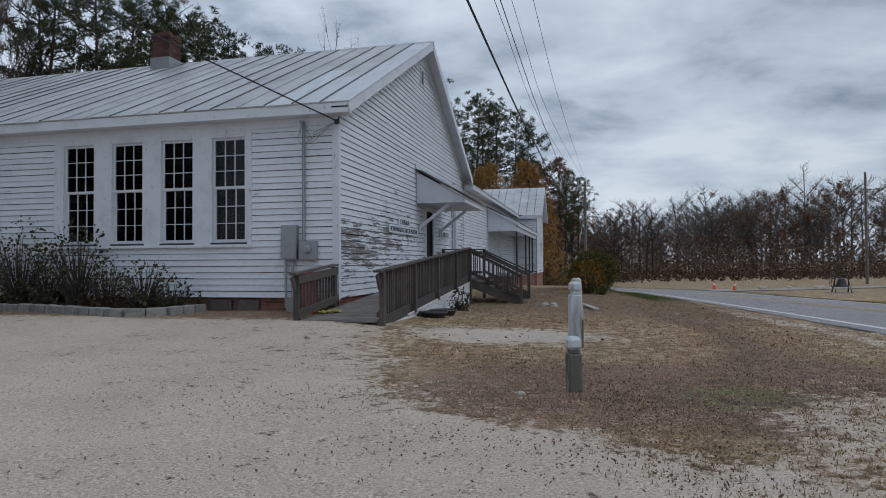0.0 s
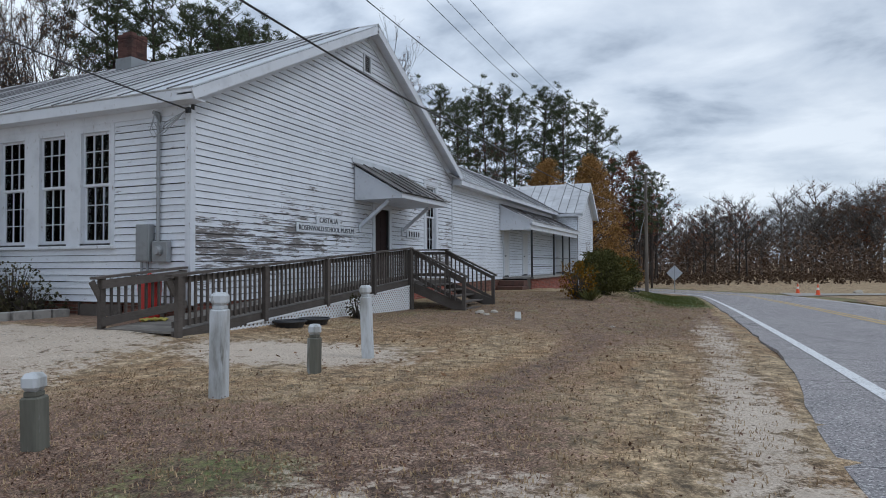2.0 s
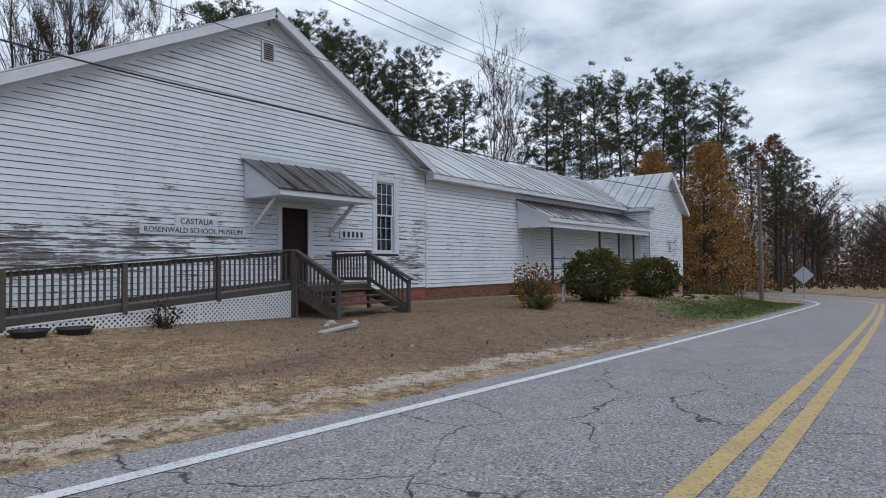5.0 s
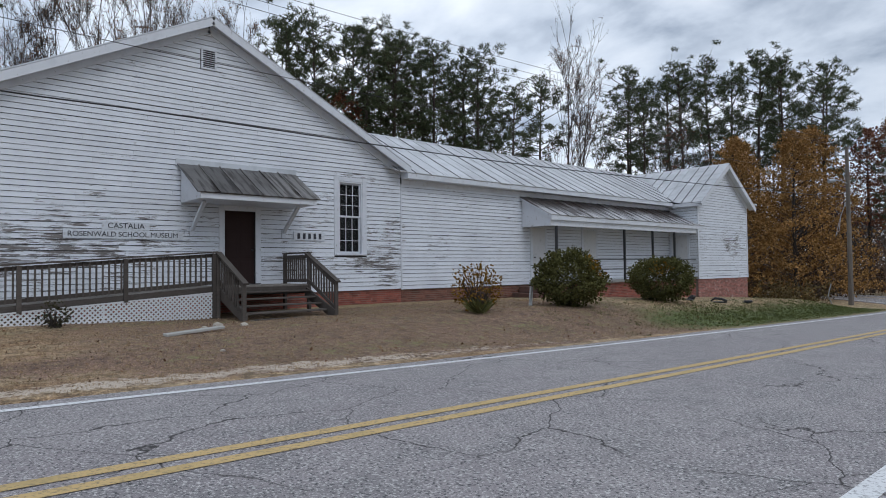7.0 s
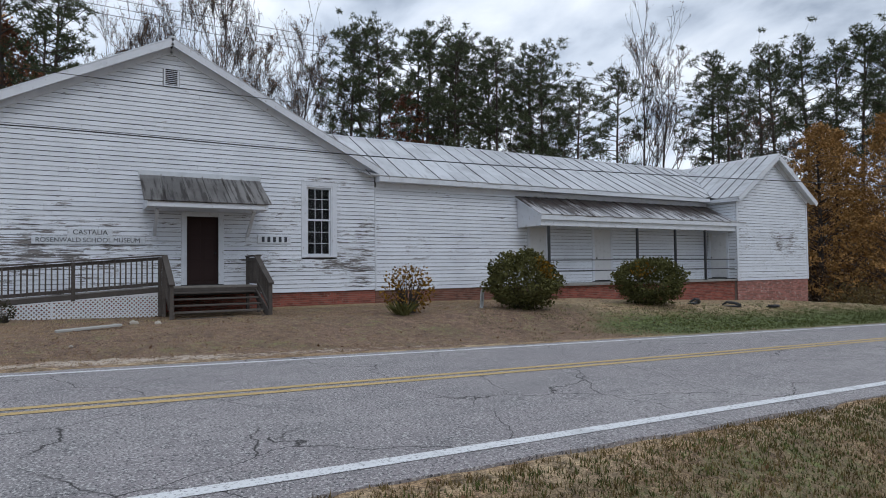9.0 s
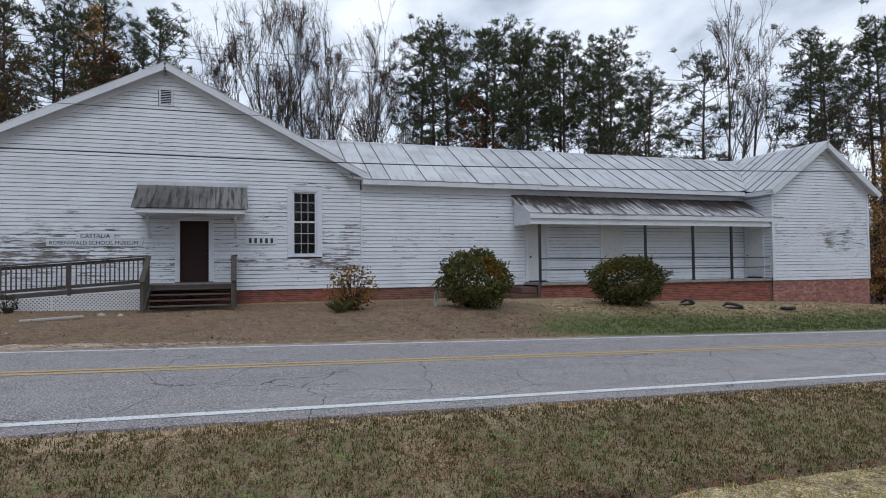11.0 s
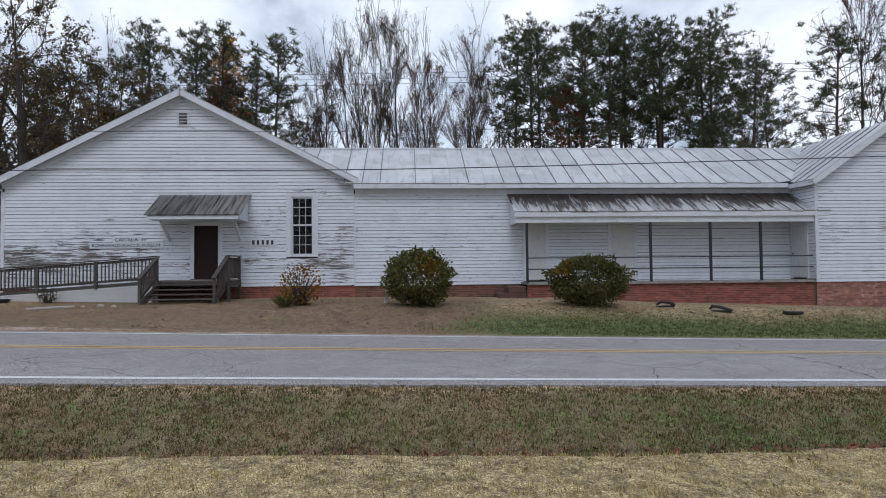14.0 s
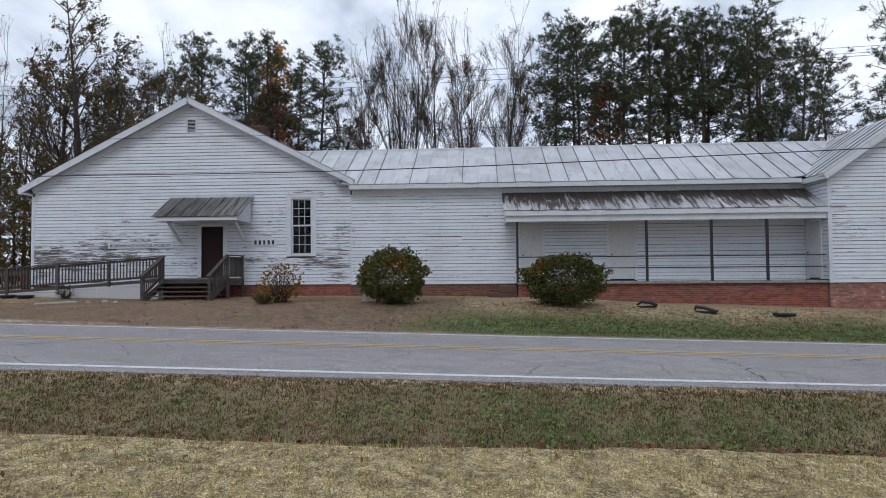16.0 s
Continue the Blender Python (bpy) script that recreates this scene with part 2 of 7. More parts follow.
def ground_material():
    """Sand, dead lawn, brown leaf litter and green grass, by the ground's own masks; the litter also paints shade in
    the ditch and under the south eave.
    """
    m = mat("ground_earth", (0.15, 0.105, 0.072), 0.95)
    n, l = m.node_tree.nodes, m.node_tree.links
    b = n["Principled BSDF"]
    geo = n.new("ShaderNodeNewGeometry")

    def noise_of(scale, detail, rough=0.6, off=0.0):
        t = n.new("ShaderNodeTexNoise")
        t.inputs["Scale"].default_value, t.inputs["Detail"].default_value, t.inputs["Roughness"].default_value = scale, detail, rough
        mp = n.new("ShaderNodeMapping")
        mp.inputs["Location"].default_value = (off, off * 1.7, 0)
        l.new(geo.outputs["Position"], mp.inputs["Vector"])
        l.new(mp.outputs[0], t.inputs["Vector"])
        return t.outputs["Fac"]

    def ramp_of(fac, stops):
        r = n.new("ShaderNodeValToRGB")
        e = r.color_ramp.elements
        e[0].position, e[0].color = stops[0][0], (*stops[0][1], 1)
        e[1].position, e[1].color = stops[-1][0], (*stops[-1][1], 1)
        for p, c in stops[1:-1]:
            k = e.new(p)
            k.color = (*c, 1)
        l.new(fac, r.inputs[0])
        return r.outputs[0]

    def mixed(fac, a, c):
        x = n.new("ShaderNodeMix")
        x.data_type = 'RGBA'
        l.new(fac, x.inputs[0])
        l.new(a, x.inputs[6])
        l.new(c, x.inputs[7])
        return x.outputs[2]

    def mask(name, noises, low, high):
        a = n.new("ShaderNodeAttribute")
        a.attribute_name = name
        val = a.outputs["Fac"]
        for src, amount in noises:
            s = n.new("ShaderNodeMath")
            s.operation = 'MULTIPLY_ADD'
            l.new(src, s.inputs[0])
            s.inputs[1].default_value = amount
            l.new(val, s.inputs[2])
            val = s.outputs[0]
        r = n.new("ShaderNodeMapRange")
        r.inputs["From Min"].default_value, r.inputs["From Max"].default_value = low, high
        l.new(val, r.inputs["Value"])
        return r.outputs[0]

    fine, mid, coarse = noise_of(55, 6, 0.7), noise_of(6, 6, 0.65, 3), noise_of(0.7, 5, 0.6, 9)
    clump = noise_of(17, 5, 0.7, 5)
    lawn = mixed(clump, ramp_of(mid, [(0.3, (0.15, 0.105, 0.06)), (0.5, (0.33, 0.24, 0.14)), (0.7, (0.58, 0.44, 0.27))]), ramp_of(fine, [(0.38, (0.07, 0.047, 0.03)), (0.5, (0.33, 0.24, 0.145)), (0.62, (0.72, 0.57, 0.38))]))
    litter = ramp_of(fine, [(0.38, (0.045, 0.026, 0.019)), (0.5, (0.185, 0.113, 0.08)), (0.64, (0.46, 0.315, 0.225))])
    patchy = noise_of(2.4, 8, 0.72, 13)
    part_mid = n.new("ShaderNodeMapRange")
    part_mid.inputs["From Min"].default_value, part_mid.inputs["From Max"].default_value = 0.36, 0.8
    l.new(mid, part_mid.inputs["Value"])
    sand = mixed(part_mid.outputs[0], ramp_of(fine, [(0.36, (0.25, 0.20, 0.15)), (0.49, (0.545, 0.455, 0.365)), (0.62, (0.82, 0.73, 0.625))]), ramp_of(coarse, [(0.35, (0.385, 0.305, 0.235)), (0.65, (0.62, 0.53, 0.44))]))
    grass = ramp_of(clump, [(0.3, (0.03, 0.045, 0.013)), (0.5, (0.08, 0.105, 0.03)), (0.7, (0.19, 0.20, 0.075))])
    straw = ramp_of(fine, [(0.38, (0.12, 0.095, 0.045)), (0.5, (0.35, 0.28, 0.14)), (0.62, (0.70, 0.56, 0.33))])
    rust = ramp_of(fine, [(0.38, (0.085, 0.048, 0.027)), (0.5, (0.26, 0.16, 0.085)), (0.62, (0.52, 0.36, 0.20))])
    streak = n.new("ShaderNodeTexNoise")
    streak.inputs["Scale"].default_value, streak.inputs["Detail"].default_value, streak.inputs["Roughness"].default_value = 1.1, 7, 0.68
    smp = n.new("ShaderNodeMapping")
    smp.inputs["Scale"].default_value = (1.3, 0.45, 1)
    l.new(geo.outputs["Position"], smp.inputs["Vector"])
    l.new(smp.outputs[0], streak.inputs["Vector"])
    sr = n.new("ShaderNodeMapRange")
    sr.inputs["From Min"].default_value, sr.inputs["From Max"].default_value = 0.44, 0.60
    l.new(streak.outputs["Fac"], sr.inputs["Value"])
    c = mixed(sr.outputs[0], lawn, rust)
    c = mixed(mask("litter", [(clump, 0.8), (mid, 0.9), (coarse, 0.4), (patchy, 1.1)], 2.02, 2.24), c, litter)
    c = mixed(mask("straw", [(clump, 0.5), (mid, 0.5)], 0.8, 1.15), c, straw)
    c = mixed(mask("green", [(clump, 0.7), (mid, 0.9), (coarse, 0.6), (patchy, 0.8)], 1.86, 2.2), c, grass)
    # tufts and gaps: one coarse grain over all that grows or lies on the soil
    tuft = None
    for src, amount in ((mid, 1.0), (clump, 0.9), (patchy, 0.7)):
        s = n.new("ShaderNodeMath")
        s.operation = 'MULTIPLY_ADD'
        l.new(src, s.inputs[0])
        s.inputs[1].default_value = amount
        if tuft:
            l.new(tuft, s.inputs[2])
        else:
            s.inputs[2].default_value = 0.0
        tuft = s.outputs[0]
    tone = n.new("ShaderNodeMapRange")
    tone.inputs["From Min"].default_value, tone.inputs["From Max"].default_value = 1.08, 1.52
    tone.inputs["To Min"].default_value, tone.inputs["To Max"].default_value = 0.42, 1.62
    l.new(tuft, tone.inputs["Value"])
    grain = n.new("ShaderNodeVectorMath")
    grain.operation = 'SCALE'
    l.new(c, grain.inputs[0])
    l.new(tone.outputs[0], grain.inputs["Scale"])
    c = grain.outputs[0]
    c = mixed(mask("sand", [(clump, 0.8), (mid, 0.9), (coarse, 0.4), (patchy, 0.9)], 1.93, 2.09), c, sand)
    l.new(c, b.inputs["Base Color"])
    bp = n.new("ShaderNodeBump")
    bp.inputs["Strength"].default_value, bp.inputs["Distance"].default_value = 0.6, 0.03
    l.new(fine, bp.inputs["Height"])
    l.new(bp.outputs[0], b.inputs["Normal"])
    return m


M_GROUND = ground_material()


def asphalt_material():
    """Worn grey asphalt with pale aggregate and thin branching cracks."""
    m = mat("worn_asphalt", (0.275, 0.25, 0.258), 0.82, spec=0.35, layers=[(0.35, 0.4, 0.7, (0.345, 0.323, 0.322), (1, .4, 1), 5), (3.0, 0.45, 0.75, (0.2, 0.193, 0.197), (1, .5, 1), 5), (48, 0.53, 0.62, (0.56, 0.545, 0.535), ONE, 3), (42, 0.54, 0.63, (0.075, 0.075, 0.08), (1.1, 1, 1), 3)], bump=[(120, 0.5, 0.006, ONE)])
    n, l = m.node_tree.nodes, m.node_tree.links
    b = n["Principled BSDF"]
    old = b.inputs["Base Color"].links[0].from_socket
    geo = n.new("ShaderNodeNewGeometry")
    wob = n.new("ShaderNodeTexNoise")
    wob.inputs["Scale"].default_value, wob.inputs["Detail"].default_value = 1.6, 7
    l.new(geo.outputs["Position"], wob.inputs["Vector"])
    add = n.new("ShaderNodeMix")
    add.data_type = 'RGBA'
    add.blend_type = 'LINEAR_LIGHT'
    add.inputs[0].default_value = 0.22
    l.new(geo.outputs["Position"], add.inputs[6])
    l.new(wob.outputs["Color"], add.inputs[7])
    v = n.new("ShaderNodeTexVoronoi")
    v.feature = 'DISTANCE_TO_EDGE'
    v.inputs["Scale"].default_value = 0.55
    l.new(add.outputs[2], v.inputs["Vector"])
    r = n.new("ShaderNodeMapRange")
    r.inputs["From Min"].default_value, r.inputs["From Max"].default_value = 0.0018, 0.005
    r.inputs["To Min"].default_value, r.inputs["To Max"].default_value = 1.0, 0.0
    l.new(v.outputs["Distance"], r.inputs["Value"])
    where = n.new("ShaderNodeTexNoise")
    where.inputs["Scale"].default_value, where.inputs["Detail"].default_value = 0.45, 4
    l.new(geo.outputs["Position"], where.inputs["Vector"])
    wr = n.new("ShaderNodeMapRange")
    wr.inputs["From Min"].default_value, wr.inputs["From Max"].default_value = 0.36, 0.50
    l.new(where.outputs["Fac"], wr.inputs["Value"])
    mul = n.new("ShaderNodeMath")
    mul.operation = 'MULTIPLY'
    l.new(r.outputs[0], mul.inputs[0])
    l.new(wr.outputs[0], mul.inputs[1])
    x = n.new("ShaderNodeMix")
    x.data_type = 'RGBA'
    l.new(mul.outputs[0], x.inputs[0])
    l.new(old, x.inputs[6])
    x.inputs[7].default_value = (0.045, 0.042, 0.042, 1)
    l.new(x.outputs[2], b.inputs["Base Color"])
    return m


M_ASPHALT = asphalt_material()
M_WHITELINE = mat("white_road_paint", (0.74, 0.75, 0.76), 0.8, layers=[(35, 0.52, 0.66, (0.3, 0.3, 0.31), ONE, 6), (2, 0.55, 0.8, (0.45, 0.45, 0.46), ONE, 4)])
M_YELLOWLINE = mat("yellow_road_paint", (0.58, 0.41, 0.18), 0.8, layers=[(35, 0.5, 0.66, (0.25, 0.2, 0.12), ONE, 6), (2, 0.5, 0.8, (0.4, 0.3, 0.13), ONE, 4)])

# ---- helpers for meshes ----
rng = random.Random(7)


def part(name, bm, material, parent=None, label=""):
    """Links a bmesh as one mesh object, under a thing where one is given."""
    me = bpy.data.meshes.new(name)
    bm.to_mesh(me)
    bm.free()
    return put(name, me, material, parent, label)


def put(name, me, material, parent=None, label=""):
    if material and not me.materials:
        me.materials.append(material)
    ob = new(name, me)
    ob.parent = parent
    return tagged(ob, label)


def thing(name, label, category, at=(0, 0, 0), group="", kind=""):
    ob = new(name)
    ob.location = at
    ob.empty_display_size = 0.2
    return tagged(ob, label, category, group, kind)


def box(bm, x0, x1, y0, y1, z0, z1, bevel=0.0):
    v = [bm.verts.new((x, y, z)) for z in (z0, z1) for y in (y0, y1) for x in (x0, x1)]
    fs = [bm.faces.new([v[i] for i in f]) for f in ((0, 2, 3, 1), (4, 5, 7, 6), (0, 1, 5, 4), (2, 6, 7, 3), (0, 4, 6, 2), (1, 3, 7, 5))]
    if bevel:
        bmesh.ops.bevel(bm, geom=list({e for f in fs for e in f.edges}), offset=bevel, segments=1, affect='EDGES')


def boxed(*a, bevel=0.0):
    bm = bmesh.new()
    box(bm, *a, bevel=bevel)
    return bm


def prism(points, vec, bm=None):
    """A solid from a flat polygon, pushed along vec."""
    bm = bm or bmesh.new()
    a = [bm.verts.new(p) for p in points]
    c = [bm.verts.new(Vector(p) + Vector(vec)) for p in points]
    n = len(a)
    fs = [bm.faces.new(a[::-1]), bm.faces.new(c)]
    fs += [bm.faces.new((a[i], a[(i + 1) % n], c[(i + 1) % n], c[i])) for i in range(n)]
    bmesh.ops.recalc_face_normals(bm, faces=fs)
    return bm


def beam(bm, a, c, w, h, up=(0, 0, 1)):
    """A square bar from a to c, w wide and h high."""
    a, c = Vector(a), Vector(c)
    d = (c - a).normalized()
    s = d.cross(Vector(up))
    s = s.normalized() if s.length > 1e-4 else Vector((1, 0, 0))
    u = s.cross(d)
    s, u = s * w / 2, u * h / 2
    v = [bm.verts.new(p + k) for p in (a, c) for k in (-s - u, s - u, s + u, -s + u)]
    fs = [bm.faces.new([v[i] for i in f]) for f in ((3, 2, 1, 0), (4, 5, 6, 7), (0, 1, 5, 4), (1, 2, 6, 5), (2, 3, 7, 6), (3, 0, 4, 7))]
    return fs


def beamed(a, c, w, h, up=(0, 0, 1)):
    bm = bmesh.new()
    beam(bm, a, c, w, h, up)
    return bm


def tube(bm, points, radii, sides=8, caps=True):
    """A round tube through the points."""
    rings = []
    pts = [Vector(p) for p in points]
    for i, p in enumerate(pts):
        d = (pts[min(i + 1, len(pts) - 1)] - pts[max(i - 1, 0)]).normalized()
        s = d.cross(Vector((0, 0, 1)) if abs(d.z) < 0.9 else Vector((0, 1, 0))).normalized()
        u = s.cross(d)
        r = radii[i] if hasattr(radii, "__len__") else radii
        rings.append([bm.verts.new(p + (s * math.cos(k * math.tau / sides) + u * math.sin(k * math.tau / sides)) * r) for k in range(sides)])
    for a, c in zip(rings, rings[1:]):
        for k in range(sides):
            bm.faces.new((a[k], a[(k + 1) % sides], c[(k + 1) % sides], c[k]))
    if caps:
        bm.faces.new(rings[0])
        bm.faces.new(rings[-1][::-1])


def tubed(points, radii, sides=8):
    bm = bmesh.new()
    tube(bm, points, radii, sides)
    bmesh.ops.recalc_face_normals(bm, faces=bm.faces[:])
    return bm


def lerp(table, v):
    return float(np.interp(v, [a for a, _ in table], [b for _, b in table]))


def smooth(a, b, v):
    t = min(max((v - a) / (b - a), 0.0), 1.0)
    return t * t * (3 - 2 * t)


# ---- road and ground ----
def road_rows():
    """The west edge line in plan: a gentle bend, then a tighter one to the left."""
    rows, x, y, heading = [], 4.96 - 0.0309 * -75 - 0.00048 * 75 * 75, -50.0, -0.0309 + 0.00096 * 75
    while y < 150 and x > -120:
        rows.append((x, y, heading))
        step = 0.5
        bend = 0.00096 if y < 46 else (0.03 if heading > -1.0 else 0.0)
        heading -= bend * step
        x += math.sin(heading) * step
        y += math.cos(heading) * step
    return rows


ROAD = road_rows()
RX, RY, RH = (np.array(c) for c in zip(*ROAD))
LANE_E, EDGE_W, EDGE_E = 5.72, -0.42, 6.10
PROFILE_ROAD = [(-50, 1.6), (0, 0.81), (25, 0.083), (50, -0.64), (62, -0.98), (80, -1.25), (150, -1.6)]
PROFILE_WEST = [(-50, 0.7), (0, 0.52), (5, 0.49), (10, 0.45), (18, 0.43), (25, 0.46), (33, 0.42), (37, 0.2), (43, 0.03), (49, -0.28), (55, -0.85), (65, -1.2), (150, -2.0)]


def road_offset(x, y):
    """Metres east of the west edge line, and the road's height there."""
    i = int(np.argmin((RX - x) ** 2 + (RY - y) ** 2))
    c, s = math.cos(RH[i]), math.sin(RH[i])
    d = (x - RX[i]) * c - (y - RY[i]) * s
    return d, lerp(PROFILE_ROAD, RY[i])


def road_z(d, z):
    """Crowned asphalt."""
    m = (EDGE_W + EDGE_E) / 2
    return z - 0.05 * ((d - m) / 3.3) ** 2


def ground_z(x, y):
    d, zr = road_offset(x, y)
    west = lerp(PROFILE_WEST, y)
    edge = road_z(EDGE_W, zr)
    if d < EDGE_W:
        k = EDGE_W - d
        far = smooth(1.2, 4.6, k)
        z = (edge - 0.015) * (1 - far) + west * far
        z += 0.20 * smooth(-1.5, -5, x) * smooth(6.5, 10.5, y) * smooth(19, 12.5, y)
        z += 0.05 * noise.noise((x * 0.25, y * 0.25, 3.0)) * smooth(0.3, 3, k) * (1 if y > 11 else 0.4)
        z += 0.012 * noise.noise((x * 1.7, y * 1.7, 5.0)) * smooth(0.2, 1, k)
        return z
    if d > EDGE_E:
        k = d - EDGE_E + 0.15 * noise.noise((y * 0.32, 4.0, 1.0)) + 0.08 * noise.noise((y * 1.6, 7.0, 1.0))
        notch = smooth(33.0, 28.0, y)
        ditch = -0.40 * smooth(0.2, 1.85, k) - (0.04 + 0.34 * notch) * math.exp(-((k - 1.97) / 0.19) ** 2) + 0.15 * smooth(1.97, 2.25, k)
        z = edge - 0.015 + ditch * (1 if y < 42 else 1 - smooth(42, 47, y)) + 0.012 * noise.noise((x * 1.7, y * 1.7, 5.0))
        far = smooth(8, 40, k)
        return z + far * (0.45 if y > 40 else 0.1)
    return road_z(d, zr) - 0.06


def build_ground():
    def line(near0, near1, step, far0, far1):
        a = list(np.arange(near0, near1 + 1e-6, step))
        k, s = near0, step
        while k > far0:
            s *= 1.25
            k -= s
            a.insert(0, k)
        k, s = near1, step
        while k < far1:
            s *= 1.25
            k += s
            a.append(k)
        return a
    xs, ys = line(-7, 22, 0.16, -900, 900), line(-2, 60, 0.2, -600, 1200)
    verts, masks = [], {"sand": [], "litter": [], "green": [], "straw": []}
    for y in ys:
        for x in xs:
            inside = -60 < x < 90 and -50 < y < 140
            if inside:
                z = ground_z(x, y)
                d = road_offset(x, y)[0]
            else:
                z = lerp(PROFILE_WEST, min(max(y, -50), 150)) - 0.25
                d = -30 if x < 0 else 30
            verts.append((x, y, z))
            k = EDGE_W - d
            # the sandy lot, its pale tongue by the ramp, and the road's sandy verge
            lot = smooth(1.5, -1.5, (x - lerp([(-20, 6.0), (0, 3.6), (3.6, 1.7), (4.3, 0.3), (4.8, -0.9), (5.4, -1.5), (8.05, -2.5), (9.3, -2.8), (10.5, -3.2), (11.5, -9)], y)))
            tongue = math.exp(-((x + 1.4) / 2.5) ** 2 - ((y - 10.2) / 1.4) ** 2)
            verge = math.exp(-((k - 0.75) / 0.5) ** 2) * smooth(30, 17, y) * smooth(-8, 2, y)
            apron = 1.3 * smooth(5.2, 2.2, k) * smooth(8.0, 4.4, y) if k > 0 else 0
            masks["sand"].append(max(0.72 * lot * smooth(11.0, 9.9, y) if y < 12 else 0, 0.8 * tongue, 0.62 * verge, 0.64 * apron, 0.2 * math.exp(-((k - 0.4) / .4) ** 2)) if -0.2 < k else 0.30 * smooth(.35, 0.0, d - EDGE_E) * (d > EDGE_E - .1))
            rut = math.exp(-((x - lerp([(5, 1.1), (7.5, 1.8), (11.3, 2.2), (18, 1.7)], y)) / 0.28) ** 2) * smooth(20, 13, y) * smooth(4, 6, y)
            # Litter before the south wall: dark bed soil plus painted eave shade.
            # The narrow litter line in the ditch also paints the gully's shade.
            masks["litter"].append(0.5 * rut + (0.72 * smooth(11, 17, y) * smooth(34, 27, y) if -9 < d < -0.8 else 0) + 0.74 * math.exp(-((x - 0.2) / 3.0) ** 2 - ((y - 5.9) / 2.4) ** 2) + 0.6 * smooth(-4.4, -5.4, x) * smooth(9.9, 10.8, y) * (y < 13) + 0.40 * math.exp(-((k - 2.4) / 0.9) ** 2) * smooth(18, 10, y) * smooth(2, 6, y) + (0.8 * math.exp(-((d - EDGE_E - 1.97) / 0.2) ** 2)) + (0.52 * smooth(0.0, 0.5, d - EDGE_E) * smooth(2.4, 2.0, d - EDGE_E) if d > EDGE_E else 0) + 0.30 * smooth(-4.0, -4.8, x) * (y > 12) + 0.22 * math.exp(-((x + 0.3) / 2.0) ** 2 - ((y - 26.5) / 4.0) ** 2) + (0.45 if x < -12 else 0))
            bank = (0.66 * math.exp(-((k - 1.5) / 1.2) ** 2) + 0.36 * smooth(6.5, 3.0, k) * (k > 0)) * smooth(25.5, 31, y) * smooth(54, 46, y)
            masks["green"].append(max(bank, 0.36 * rut, 0.42 * math.exp(-((x + 2.8) / 0.8) ** 2) * smooth(12, 14, y) * smooth(31, 24, y), 0.62 * math.exp(-((x - 1.35) / 1.0) ** 2 - ((y - 5.7) / 0.9) ** 2), 0.26 * math.exp(-((y - 21.5) / 3) ** 2 - ((x + 3.8) / 1.0) ** 2), (0.47 + 0.1 * smooth(28, 32, y)) * smooth(0.1, 0.6, d - EDGE_E) * smooth(2.1, 1.9, d - EDGE_E) if d > EDGE_E else 0, 0.3 if d < -14 and y > 30 else 0, 0.36 * smooth(12, 17, y) if d < -1 else 0, 0.3 * smooth(41, 46, y) if d > EDGE_E + 0.3 else 0))
            masks["straw"].append(0.60 * smooth(2.08, 2.3, d - EDGE_E) * (1 - 0.7 * smooth(40, 46, y)) if d > EDGE_E else 0.22 * smooth(1.5, 0.4, k))
    nx = len(xs)
    faces = [(j * nx + i, j * nx + i + 1, (j + 1) * nx + i + 1, (j + 1) * nx + i) for j in range(len(ys) - 1) for i in range(nx - 1)]
    me = bpy.data.meshes.new("ground")
    me.from_pydata(verts, [], faces)
    for key, values in masks.items():
        a = me.attributes.new(key, 'FLOAT', 'POINT')
        a.data.foreach_set("value", np.array(values, dtype=np.float32))
    me.polygons.foreach_set("use_smooth", [True] * len(me.polygons))
    ob = put("ground", me, M_GROUND)
    tagged(ob, "dry brown lawn with sandy lot, leaf litter and green patches", "ground", kind="structure")


def ribbon(name, d0, d1, lift, material, label, parts=6, y0=-49, y1=200, thick=0.0, jitter=0.0, parent=None):
    """A strip along the road between two offsets from the west edge line."""
    bm = bmesh.new()
    prev = None
    for x, y, h in ROAD:
        if not y0 <= y <= y1:
            continue
        c, s = math.cos(h), math.sin(h)
        zr = lerp(PROFILE_ROAD, y)
        row = []
        for i in range(parts + 1):
            d = d0 + (d1 - d0) * i / parts
            if jitter and i == 0:
                d -= 0.38 * smooth(13, 6.5, y)
            if jitter and i in (0, parts):
                d += jitter * noise.noise((y * 1.3, d, 1.0)) + jitter * 0.6 * noise.noise((y * 4.1, d, 2.0))
            row.append(bm.verts.new((x + c * d, y - s * d, road_z(d, zr) + lift)))
        if prev:
            for i in range(parts):
                bm.faces.new((prev[i], prev[i + 1], row[i + 1], row[i]))
        prev = row
    if thick:
        r = bmesh.ops.extrude_face_region(bm, geom=bm.faces[:])
        bmesh.ops.translate(bm, verts=[g for g in r["geom"] if isinstance(g, bmesh.types.BMVert)], vec=(0, 0, -thick))
        bmesh.ops.recalc_face_normals(bm, faces=bm.faces[:])
    return tagged(part(name, bm, material, parent), label, "road" if name == "road" else "road marking", kind="structure")


build_ground()
ribbon("road", EDGE_W, EDGE_E, 0.0, M_ASPHALT, "worn grey two-lane asphalt road with fine cracks", 12, thick=0.05, jitter=0.07)
ribbon("edge_line_west", -0.07, 0.07, 0.005, M_WHITELINE, "worn white painted edge line on the asphalt", 1)
ribbon("edge_line_east", LANE_E - 0.07, LANE_E + 0.07, 0.005, M_WHITELINE, "worn white painted edge line on the asphalt", 1)
ribbon("centre_line_west", 2.58 - 0.05, 2.58 + 0.08, 0.005, M_YELLOWLINE, "faded yellow painted centre line on the asphalt", 1)
